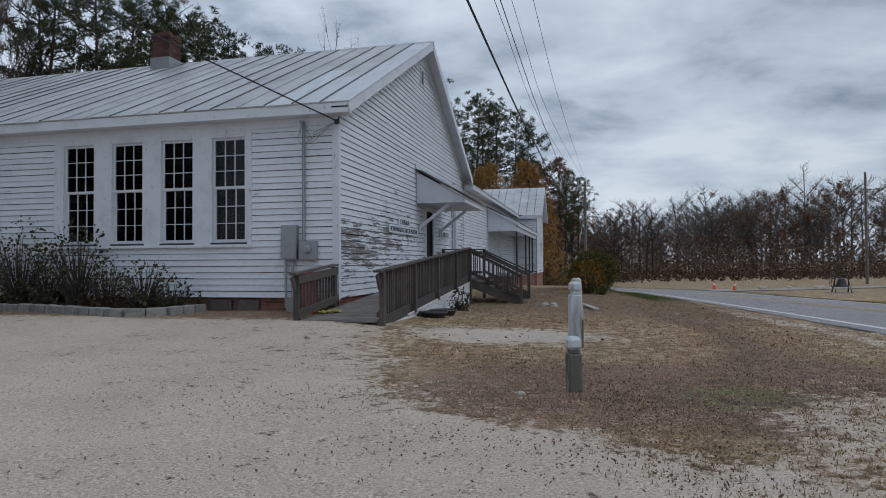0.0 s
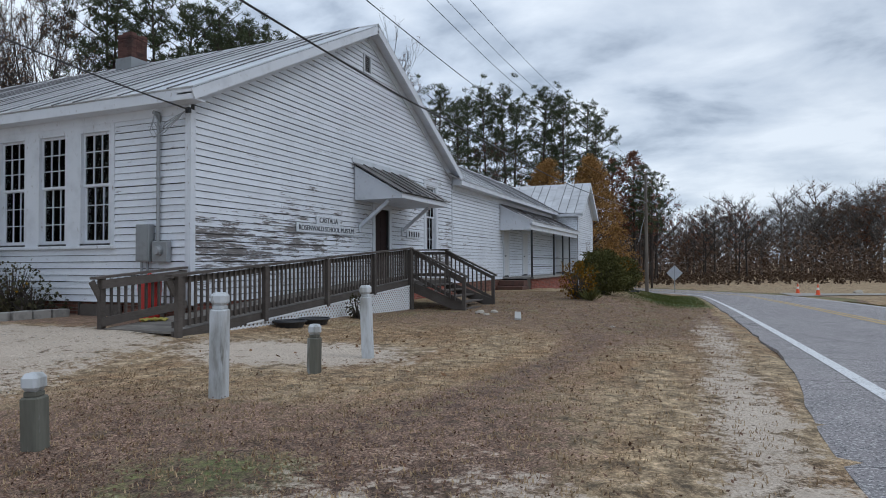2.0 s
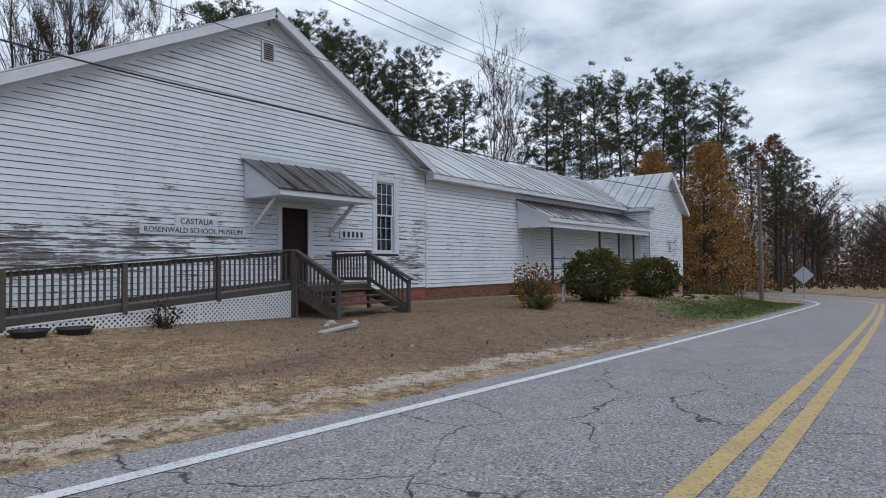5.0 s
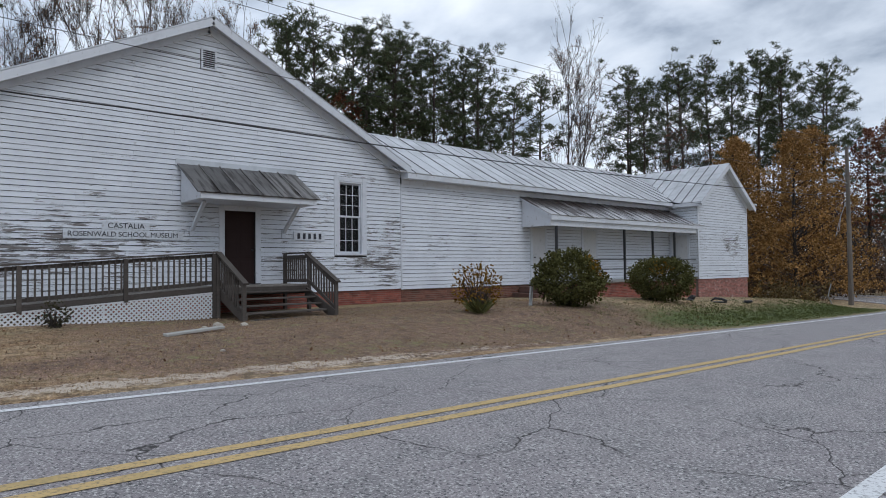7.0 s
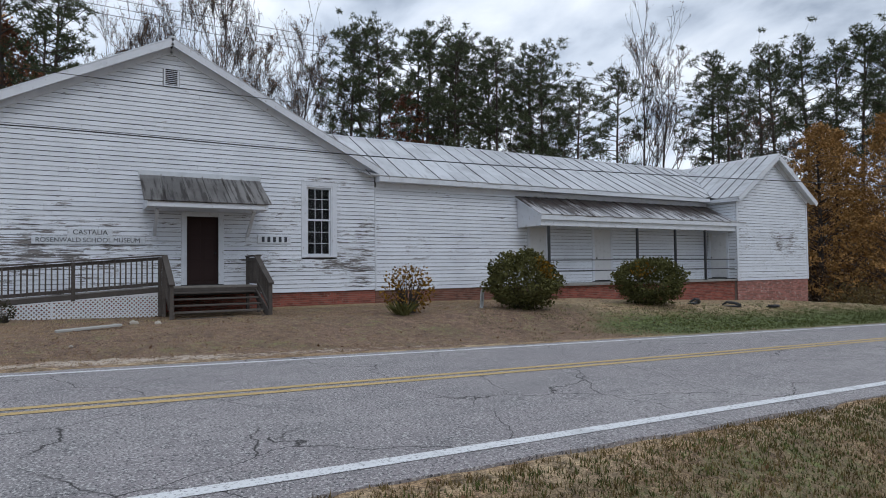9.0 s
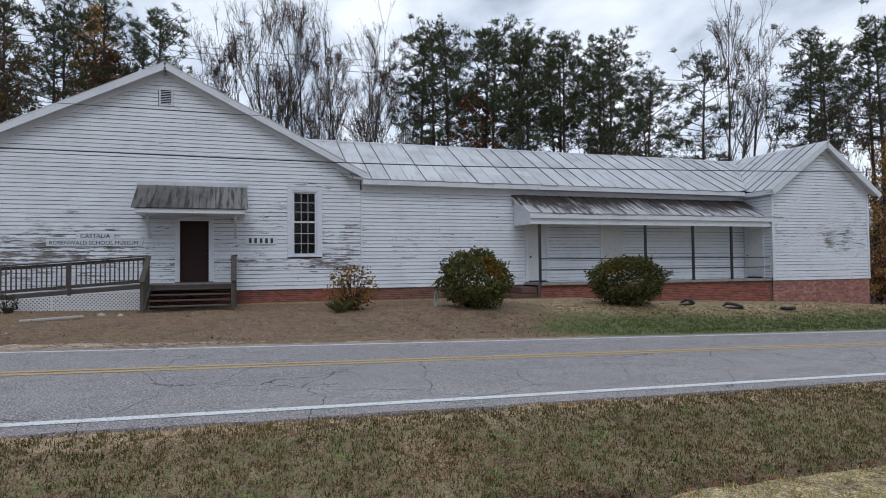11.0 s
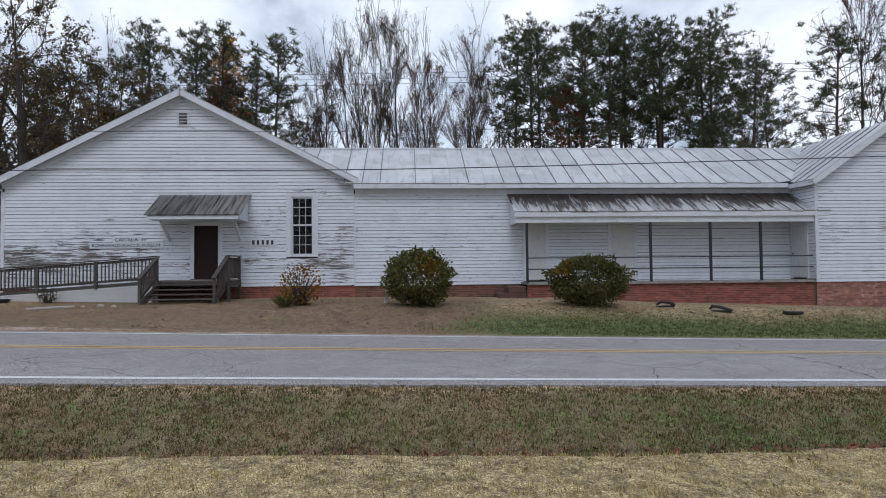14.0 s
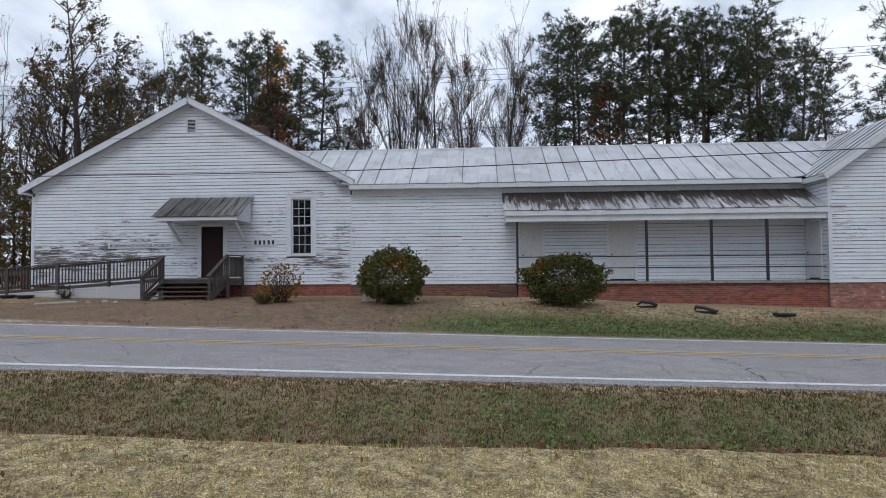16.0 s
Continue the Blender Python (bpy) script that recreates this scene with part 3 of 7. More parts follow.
ribbon("centre_line_east", 2.58 + 0.20, 2.58 + 0.33, 0.005, M_YELLOWLINE, "faded yellow painted centre line on the asphalt", 1)

# ---- the schoolhouse: one building in three volumes ----
FX, SY, NY = -5.05, 12.12, 25.40          # front plane, south wall, north end of the gable
WX = -30.0                                # far west end
RIDGE_Y, RIDGE_Z = 18.83, 8.50
SLOPE = 0.511
WALL_BASE = 0.93
PITCH = 0.135


def roof_under(y):
    """Height of the main roof's underside over y."""
    return RIDGE_Z - 0.10 - SLOPE * abs(y - RIDGE_Y)


def wall_solid(name, outline, vec, label, holes=()):
    """A thick near-black wall from its outline, with openings cut through."""
    ob = part(name, prism(outline, vec), M_SHADEBACK)
    for h in holes:
        cut = part("cutter", boxed(*h), None)
        mod = ob.modifiers.new("opening", 'BOOLEAN')
        mod.object, mod.operation, mod.solver = cut, 'DIFFERENCE', 'EXACT'
        dg = bpy.context.evaluated_depsgraph_get()
        me = bpy.data.meshes.new_from_object(ob.evaluated_get(dg))
        ob.modifiers.clear()
        ob.data = me
        bpy.data.objects.remove(cut)
    if not ob.data.materials:
        ob.data.materials.append(M_SHADEBACK)
    return tagged(ob, label, "wall", kind="structure")


# Boards stop 12 mm short so the black backing draws a shadow line.
def board_mesh(length, height=PITCH - 0.012):
    """One clapboard: thick at the foot, thin at the head; x along it, y outwards."""
    me = bpy.data.meshes.get(f"clapboard_{length:.3f}_{height:.3f}")
    if me:
        return me
    me = bpy.data.meshes.new(f"clapboard_{length:.3f}_{height:.3f}")
    v = [(0, 0, 0), (length, 0, 0), (length, 0.030, 0), (0, 0.030, 0), (0, 0, height), (length, 0, height), (length, 0.008, height), (0, 0.008, height)]
    me.from_pydata(v, [], [(0, 3, 2, 1), (4, 5, 6, 7), (0, 1, 5, 4), (3, 7, 6, 2), (0, 4, 7, 3), (1, 2, 6, 5)])
    me.materials.append(M_SIDING)
    return me


def clad(parent, face, z0, z1, span, openings=(), flake=lambda u, z: 0.0, clip=None, butt=(2.4, 4.9), rnd=None):
    """Rows of clapboards on a wall. face(u, z, out) gives the place; span(z) the run in u; openings (u0, u1, z0, z1) are left free."""
    rnd = rnd or random.Random(3)
    z = z0
    while z < z1 - 0.03:
        u0, u1 = span(z + PITCH * 0.6)
        runs = [(u0, u1)]
        for a, b, c, d in openings:
            if z + PITCH * 0.5 > c and z + PITCH * 0.5 < d:
                nxt = []
                for p, q in runs:
                    if b <= p or a >= q:
                        nxt.append((p, q))
                    else:
                        nxt += [(p, a)] * (a > p) + [(b, q)] * (b < q)
                runs = nxt
        for p, q in runs:
            while q - p > 0.04:
                n = min(q - p, rnd.uniform(*butt))
                if q - p - n < 0.6:
                    n = q - p
                n = round(n, 2) if q - p - n > 0.02 else n
                ob = put("clapboard", board_mesh(round(n - 0.003, 3)), None, parent)
                ob.matrix_basis = face(p, z) @ pose(0, 0, 0, rnd.gauss(0, 0.5), 0, 0) @ pose(0, rnd.uniform(0, 0.003), rnd.gauss(0, 0.002), 0, rnd.gauss(0, 0.05), 0)
                ob["flake"] = float(flake(p + n / 2, z))
                p += n
        z += PITCH


def east_face(x):
    return lambda u, z: Matrix.Translation((x, u, z)) @ pose(0, 0, 0, 0, 0, 90) @ Matrix.Diagonal((1, -1, 1, 1))


def south_face(y):
    return lambda u, z: Matrix.Translation((u, y, z)) @ Matrix.Diagonal((1, -1, 1, 1))


T = 0.2                                     # wall thickness
DOOR = (19.27, 20.17, 1.24, 3.29)
GWIN = (22.93, 23.83, 2.11, 4.42)
SWINS = [(-11.86, -10.94), (-10.56, -9.66), (-9.28, -8.39), (-8.01, -7.12)]
SW_Z = (2.11, 4.43)

gable_wall = wall_solid("wall_east", [(FX, SY, WALL_BASE - 0.011), (FX, NY, WALL_BASE - 0.011), (FX, NY, roof_under(NY)), (FX, RIDGE_Y, roof_under(RIDGE_Y)), (FX, SY, roof_under(SY))], (-T, 0, 0),
                        "white clapboard gable wall with flaking paint", [(FX - 1, FX + 1, a, b, c, d) for a, b, c, d in (DOOR, GWIN)])
south_wall = wall_solid("wall_south", [(FX - T, SY, WALL_BASE - 0.011), (WX, SY, WALL_BASE - 0.011), (WX, SY, roof_under(SY)), (FX - T, SY, roof_under(SY))], (0, T, 0),
                        "white clapboard side wall with four tall windows", [(a, b, SY - 1, SY + 1, *SW_Z) for a, b in SWINS])
wing_wall = wall_solid("wall_wing", [(FX, NY, WALL_BASE - 0.011), (FX, 43.05, WALL_BASE - 0.011), (FX, 43.05, 4.75), (FX, NY, 4.75)], (-T, 0, 0), "white clapboard wall of the long wing")
F2, F2S, F2N = -3.46, 43.02, 48.68        # the far gable
R2Y, R2Z, S2 = 45.88, 6.98, 0.70


def roof2_under(y):
    return R2Z - 0.10 - S2 * abs(y - R2Y)


far_wall = wall_solid("wall_far_gable", [(F2, F2S, WALL_BASE - 0.011), (F2, F2N, WALL_BASE - 0.011), (F2, F2N, roof2_under(F2N)), (F2, R2Y, roof2_under(R2Y)), (F2, F2S, roof2_under(F2S))], (-T, 0, 0), "white clapboard wall of the far gable")
far_side = wall_solid("wall_far_side", [(F2 - T, F2S, WALL_BASE - 0.011), (-13.0, F2S, WALL_BASE - 0.011), (-13.0, F2S, roof2_under(F2S)), (F2 - T, F2S, roof2_under(F2S))], (0, T, 0), "white clapboard return wall at the porch end")
far_north = wall_solid("wall_far_north", [(F2 - T, F2N, -1.0), (-13.0, F2N, -1.0), (-13.0, F2N, roof2_under(F2N)), (F2 - T, F2N, roof2_under(F2N))], (0, -T, 0), "white clapboard north wall")
main_north = wall_solid("wall_north", [(FX - T, NY, 0.75), (WX, NY, 0.75), (WX, NY, roof_under(NY)), (FX - T, NY, roof_under(NY))], (0, -T, 0), "white clapboard north wall")
main_west = wall_solid("wall_west", [(WX, SY, 0.0), (WX, NY, 0.0), (WX, NY, roof_under(NY)), (WX, RIDGE_Y, roof_under(RIDGE_Y)), (WX, SY, roof_under(SY))], (T, 0, 0), "white clapboard west gable wall")
wing_west = wall_solid("wall_wing_west", [(-11.6, NY, 0.0), (-11.6, F2S, 0.0), (-11.6, F2S, 4.75), (-11.6, NY, 4.75)], (T, 0, 0), "white clapboard back wall of the wing")
far_west = wall_solid("wall_far_west", [(-13.0, F2S, -1.0), (-13.0, F2N, -1.0), (-13.0, F2N, roof2_under(F2N)), (-13.0, R2Y, roof2_under(R2Y)), (-13.0, F2S, roof2_under(F2S))], (T, 0, 0), "white clapboard back wall of the far gable")
# Floor and ceiling get painted shade so the panes look black.
floor_ob = tagged(part("floor", boxed(WX + T, FX - T, SY + T, NY - T, 0.95, 1.05), M_INSIDESHADE), "schoolhouse floor coloured near-black in place of room shade", "floor", kind="structure")
ceil_ob = tagged(part("ceiling", boxed(WX + T, FX - T, SY + T, NY - T, 4.62, 4.7), M_INSIDESHADE), "schoolhouse ceiling coloured near-black in place of room shade", "ceiling", kind="structure")


# ---- roofs ----
def sheet_roof(name, label, a, b, up, width, material, thick=0.03, seam=0.035, clip=None, odd=None, rnd=None, battens=True):
    """A slope of tin sheets: eave from a to b, up the slope by the vector up (may differ at both ends by clip(u) -> (low, high) in 0..1)."""
    rnd = rnd or random.Random(11)
    roof = thing(name, label, "roof", a, kind="structure")
    a, b, up = Vector(a), Vector(b), Vector(up)
    run = (b - a).length
    d = (b - a) / run
    nrm = d.cross(up).normalized()
    if nrm.z < 0:
        nrm = -nrm
    count = max(1, round(run / width))
    w = run / count
    for i in range(count):
        lo0, hi0 = clip(i * w) if clip else (0, 1)
        lo1, hi1 = clip((i + 1) * w) if clip else (0, 1)
        if min(hi0 - lo0, hi1 - lo1) < 0.0 and max(hi0 - lo0, hi1 - lo1) < 0.05:
            continue
        hi0, hi1 = max(hi0, lo0 + 0.003), max(hi1, lo1 + 0.003)
        lift = nrm * rnd.uniform(0, 0.006)
        sag = rnd.uniform(-0.03, 0.02)
        cut = sorted(rnd.sample([0.22, 0.34, 0.48, 0.6, 0.72, 0.83], 2)) if up.length > 2.5 else [0.55]
        stops = [0.0, *cut, 1.0]
        for s0, s1 in zip(stops, stops[1:]):
            p = [a + d * (i * w + 0.004) + up * (lo0 + (hi0 - lo0) * s0), a + d * ((i + 1) * w - 0.004) + up * (lo1 + (hi1 - lo1) * s0), a + d * ((i + 1) * w - 0.004) + up * (lo1 + (hi1 - lo1) * s1), a + d * (i * w + 0.004) + up * (lo0 + (hi0 - lo0) * s1)]
            if s0 == 0:
                p[0] += up.normalized() * sag
                p[1] += up.normalized() * sag
            k = s0 * 0.012
            bm = prism([q - roof.location + lift - nrm * k * 0 for q in p], nrm * (thick - s0 * 0.006))
            m = odd(i, count, s0) if odd else None
            part("roof_sheet", bm, m or material, roof)
        if battens and i:
            q0 = a + d * (i * w) + up * lo0 - roof.location
            q1 = a + d * (i * w) + up * hi0 - roof.location
            part("seam", beamed(q0 + nrm * (thick + 0.008), q1 + nrm * (thick + 0.008), 0.028, seam, nrm), M_SEAM if rnd.random() < 0.6 else material, roof)
    return roof


OV = 0.40                                   # overhang of the front rake
EX = FX + OV
EAVE_S, EAVE_N = 11.78, 25.56


def main_z(y):
    return RIDGE_Z - SLOPE * abs(y - RIDGE_Y)


sheet_roof("roof_main_south", "grey tin roof with raised seams and pale new sheets at its end", (EX, EAVE_S, main_z(EAVE_S)), (WX - 0.3, EAVE_S, main_z(EAVE_S)), (0, RIDGE_Y - EAVE_S, RIDGE_Z - main_z(EAVE_S)), 0.62, M_ROOF,
           odd=lambda i, n, s: M_ROOFNEW if i == 0 or (i in (1, 2) and s == 0) else None)
sheet_roof("roof_main_north", "grey tin roof slope with raised seams", (EX, EAVE_N, main_z(EAVE_N)), (WX - 0.3, EAVE_N, main_z(EAVE_N)), (0, RIDGE_Y - EAVE_N, RIDGE_Z - main_z(EAVE_N)), 0.62, M_ROOF)
WRX, WRZ, WEX, WEZ = -8.35, 6.90, -4.62, 4.84


def wing_clip(u):
    """Low and high share of the wing's slope at u metres from its south end: it butts on the main roof and dies in the far gable's valley."""
    y = 21.6 + u
    lo, hi = (0.2 if y < 24.9 else 0.0), 1.0
    for k in range(41):
        s = k / 40
        z = WEZ + (WRZ - WEZ) * s
        if y > 42.5 and R2Z - S2 * abs(y - R2Y) > z + 0.01 and WEX + (WRX - WEX) * s < F2 + 0.4:
            lo = max(lo, min(1.0, s + 0.02))
    return lo, hi


sheet_roof("roof_wing_east", "silver tin roof of the long wing with raised seams", (WEX, 21.6, WEZ), (WEX, 46.4, WEZ), (WRX - WEX, 0, WRZ - WEZ), 0.68, M_ROOFWING, clip=wing_clip)
sheet_roof("roof_wing_west", "silver tin roof of the long wing, back slope", (2 * WRX - WEX, 21.6, WEZ), (2 * WRX - WEX, 46.4, WEZ), (WEX - WRX, 0, WRZ - WEZ), 0.68, M_ROOFWING)
E2X, E2S, E2N = F2 + 0.40, 42.74, 49.02


def far_z(y):
    return R2Z - S2 * abs(y - R2Y)


def far_clip(u):
    """The far gable's south slope starts above the wing's roof."""
    x = E2X - u
    lo = 0.0
    for k in range(41):
        s = k / 40
        z = far_z(E2S) + (R2Z - far_z(E2S)) * s
        wz = WEZ + (WRZ - WEZ) * (x - WEX) / (WRX - WEX) if WRX < x < WEX else (-9 if x > WEX else WRZ)
        if z < wz - 0.01:
            lo = max(lo, min(1.0, s + 0.02))
    return lo, 1.0


sheet_roof("roof_far_south", "silver tin roof slope of the far gable", (E2X, E2S, far_z(E2S)), (-13.4, E2S, far_z(E2S)), (0, R2Y - E2S, R2Z - far_z(E2S)), 0.55, M_ROOFWING, clip=far_clip)
sheet_roof("roof_far_north", "silver tin roof slope of the far gable", (E2X, E2N, far_z(E2N)), (-13.4, E2N, far_z(E2N)), (0, R2Y - E2N, R2Z - far_z(E2N)), 0.55, M_ROOFWING)
PRX, PRZ, PWZ = -3.42, 3.62, 4.46
sheet_roof("roof_porch", "black-stained tin roof of the porch with raised seams", (PRX, 31.42, PRZ), (PRX, 43.62, PRZ), (FX - PRX, 0, PWZ - PRZ), 0.52, M_ROOFPORCH)


def trim(name, bm, label, material=None):
    return tagged(part(name, bm, material or M_TRIM), label, "trim", kind="structure")


def rake(name, x, ridge_y, ridge_z, y_end, z_end, label):
    """A barge board with its soffit under a gable's overhang."""
    bm = bmesh.new()
    beam(bm, (x - 0.02, ridge_y, ridge_z - 0.12), (x - 0.02, y_end, z_end - 0.12), 0.035, 0.20)
    trim(name, bm, label)


for nm, ye in (("rake_board_south", EAVE_S), ("rake_board_north", EAVE_N)):
    rake(nm, EX, RIDGE_Y, RIDGE_Z, ye, main_z(ye), "white barge board along the gable's roof edge")
    s = 1 if ye > RIDGE_Y else -1
    trim("soffit", prism([(EX - 0.04, RIDGE_Y, RIDGE_Z - 0.10), (EX - 0.04, ye, main_z(ye) - 0.10), (EX - 0.04, ye, main_z(ye) - 0.07), (EX - 0.04, RIDGE_Y, RIDGE_Z - 0.07)], (-(OV - 0.04), 0, 0)), "white soffit under the rake")
    trim("frieze", beamed((FX + 0.035, RIDGE_Y, RIDGE_Z - 0.24), (FX + 0.035, SY if s < 0 else NY, main_z(SY if s < 0 else NY) - 0.24), 0.045, 0.22), "white frieze board under the rake")
for nm, ye in (("rake_board_far_south", E2S), ("rake_board_far_north", E2N)):
    rake(nm, E2X, R2Y, R2Z, ye, far_z(ye), "white barge board along the far gable's roof edge")
    trim("soffit", prism([(E2X - 0.04, R2Y, R2Z - 0.10), (E2X - 0.04, ye, far_z(ye) - 0.10), (E2X - 0.04, ye, far_z(ye) - 0.07), (E2X - 0.04, R2Y, R2Z - 0.07)], (-0.34, 0, 0)), "white soffit under the rake")
    yw = F2S if ye < R2Y else F2N
    trim("frieze", beamed((F2 + 0.035, R2Y, R2Z - 0.24), (F2 + 0.035, yw, far_z(yw) - 0.24), 0.045, 0.20), "white frieze board under the rake")
# eaves
trim("fascia_south", boxed(WX, EX - 0.04, EAVE_S + 0.0, EAVE_S + 0.035, main_z(EAVE_S) - 0.20, main_z(EAVE_S) - 0.002), "white fascia board under the south eave")
trim("soffit_south", boxed(WX, EX - 0.045, EAVE_S + 0.037, SY - 0.002, main_z(EAVE_S) - 0.20, main_z(EAVE_S) - 0.17), "white soffit under the south eave")
trim("frieze_south", boxed(WX, FX, SY - 0.045, SY - 0.002, main_z(EAVE_S) - 0.37, main_z(EAVE_S) - 0.202), "white frieze board under the south eave")
trim("fascia_north", boxed(FX + 0.05, EX - 0.04, EAVE_N - 0.035, EAVE_N, main_z(EAVE_N) - 0.20, main_z(EAVE_N) - 0.002), "white return under the north eave")
trim("soffit_north", boxed(FX + 0.05, EX - 0.045, NY - 0.1, EAVE_N - 0.037, main_z(EAVE_N) - 0.20, main_z(EAVE_N) - 0.17), "white soffit under the north eave")
trim("fascia_wing", boxed(WEX - 0.035, WEX, NY + 0.04, F2S - 0.3, WEZ - 0.17, WEZ - 0.002), "white fascia board under the wing's eave")
trim("soffit_wing", boxed(FX + 0.002, WEX - 0.037, NY + 0.04, F2S - 0.02, WEZ - 0.17, WEZ - 0.14), "white soffit under the wing's eave")
trim("frieze_wing", boxed(FX + 0.002, FX + 0.045, NY + 0.04, F2S - 0.02, WEZ - 0.33, WEZ - 0.172), "white frieze board under the wing's eave")
trim("eave_return", prism([(FX + 0.046, NY + 0.001, WEZ - 0.17), (WEX - 0.001, NY + 0.001, WEZ - 0.17), (WEX - 0.001, NY + 0.001, WEZ - 0.004), (FX + 0.046, NY + 0.001, WEZ + 0.20)], (0, 0.037, 0)), "white board closing the end of the wing's eave")
trim("fascia_far", boxed(-12, E2X - 0.04, E2S, E2S + 0.035, far_z(E2S) - 0.18, far_z(E2S) - 0.002), "white fascia board of the far gable")
trim("ridge_cap_main", prism([(EX, RIDGE_Y - 0.14, main_z(RIDGE_Y - 0.14) + 0.035), (EX, RIDGE_Y, RIDGE_Z + 0.06), (EX, RIDGE_Y + 0.14, main_z(RIDGE_Y + 0.14) + 0.035), (EX, RIDGE_Y, RIDGE_Z + 0.035)], (WX - EX, 0, 0)), "grey tin ridge cap", M_ROOF)
trim("ridge_cap_wing", prism([(WRX - 0.14, 22.0, WRZ - 0.03), (WRX, 22.0, WRZ + 0.065), (WRX + 0.14, 22.0, WRZ - 0.03), (WRX, 22.0, WRZ + 0.03)], (0, 24, 0)), "silver tin ridge cap", M_ROOFWING)
trim("ridge_cap_far", prism([(E2X, R2Y - 0.14, far_z(R2Y - 0.14) + 0.035), (E2X, R2Y, R2Z + 0.065), (E2X, R2Y + 0.14, far_z(R2Y + 0.14) + 0.035), (E2X, R2Y, R2Z + 0.035)], (-9.8, 0, 0)), "silver tin ridge cap", M_ROOFWING)
# corner boards
for nm, bx in (("corner_board_south_east", (FX - 0.02, FX + 0.036, SY - 0.036, SY + 0.09)), ("corner_board_south", (FX - 0.11, FX - 0.021, SY - 0.036, SY - 0.001)), ("seam_board", (FX, FX + 0.036, NY - 0.02, NY + 0.035)),
               ("corner_board_far", (F2, F2 + 0.036, F2S - 0.03, F2S + 0.10)), ("corner_board_far_north", (F2, F2 + 0.036, F2N - 0.10, F2N + 0.02))):
    top = {"corner_board_south_east": 4.6, "corner_board_south": 4.54, "seam_board": 4.5, "corner_board_far": 4.68, "corner_board_far_north": 4.68}[nm]
    trim(nm, boxed(*bx, WALL_BASE - 0.03, top, bevel=0.003), "white corner board")

# ---- windows and doors ----
def glass_material():
    m = bpy.data.materials.new("old_window_glass")
    m.use_nodes = True
    n, l = m.node_tree.nodes, m.node_tree.links
    n.clear()
    out, mix, tr, gl, fr = (n.new(k) for k in ("ShaderNodeOutputMaterial", "ShaderNodeMixShader", "ShaderNodeBsdfTransparent", "ShaderNodeBsdfGlossy", "ShaderNodeFresnel"))
    tr.inputs[0].default_value = (0.75, 0.78, 0.78, 1)
    gl.inputs["Roughness"].default_value = 0.02
    fr.inputs["IOR"].default_value = 1.3
    tex = n.new("ShaderNodeTexNoise")
    tex.inputs["Scale"].default_value = 3.0
    bp = n.new("ShaderNodeBump")
    bp.inputs["Strength"].default_value, bp.inputs["Distance"].default_value = 0.15, 0.02
    l.new(tex.outputs["Fac"], bp.inputs["Height"])
    l.new(bp.outputs[0], gl.inputs["Normal"])
    l.new(fr.outputs[0], mix.inputs[0])
    l.new(tr.outputs[0], mix.inputs[1])
    l.new(gl.outputs[0], mix.inputs[2])
    l.new(mix.outputs[0], out.inputs["Surface"])
    return m


M_GLASS = glass_material()
WIN_N = [0]


def window(at, w, h, label, sill=True):
    """A nine-over-nine sash window; local x along the wall, y outwards, origin at the opening's lower left corner."""
    WIN_N[0] += 1
    win = thing(f"window_{WIN_N[0]}", label, "window", kind="structure")
    win.matrix_basis = at
    fr = part("window_frame", boxed(0, 0.045, -0.13, 0.03, 0, h), M_TRIM, win)
    part("window_frame", boxed(w - 0.045, w, -0.13, 0.03, 0, h), M_TRIM, win)
    part("window_frame", boxed(0.046, w - 0.046, -0.13, 0.03, h - 0.045, h), M_TRIM, win)
    if sill:
        part("window_sill", boxed(-0.10, w + 0.10, -0.13, 0.075, -0.055, 0.0, bevel=0.006), M_TRIM, win)
    mid = h * 0.515
    for name, z0, z1, y in (("upper_sash", mid - 0.02, h - 0.046, -0.035), ("lower_sash", 0.002, mid + 0.02, -0.075)):
        x0, x1 = 0.046, w - 0.046
        bm = bmesh.new()
        s, r = 0.045, 0.05
        box(bm, x0, x0 + s, y - 0.035, y, z0, z1)
        box(bm, x1 - s, x1, y - 0.035, y, z0, z1)
        box(bm, x0 + s, x1 - s, y - 0.035, y, z0, z0 + (r if name == "upper_sash" else 0.07))
        box(bm, x0 + s, x1 - s, y - 0.035, y, z1 - r, z1)
        sash = part(name, bm, M_TRIM, win)
        gx0, gx1, gz0, gz1 = x0 + s, x1 - s, z0 + r, z1 - r
        for k in (1, 2):
            xm, zm = gx0 + (gx1 - gx0) * k / 3, gz0 + (gz1 - gz0) * k / 3
            part("muntin", boxed(xm - 0.008, xm + 0.008, y - 0.03, y - 0.003, gz0, gz1), M_TRIM, sash)
            for j in range(3):
                a = gx0 + (gx1 - gx0) * j / 3 + (0.009 if j else 0)
                b = gx0 + (gx1 - gx0) * (j + 1) / 3 - (0.009 if j < 2 else 0)
                part("muntin", boxed(a, b, y - 0.03, y - 0.003, zm - 0.008, zm + 0.008), M_TRIM, sash)
        for i in range(3):
            for j in range(3):
                a, b = gx0 + (gx1 - gx0) * i / 3, gx0 + (gx1 - gx0) * (i + 1) / 3
                c, d = gz0 + (gz1 - gz0) * j / 3, gz0 + (gz1 - gz0) * (j + 1) / 3
                p = part("pane", boxed(a + 0.001, b - 0.001, y - 0.021, y - 0.017, c + 0.001, d - 0.001), M_GLASS, sash)
                p.rotation_euler = (radians(rng.gauss(0, 0.15)), 0, radians(rng.gauss(0, 0.15)))
                p.visible_shadow = False
    return win




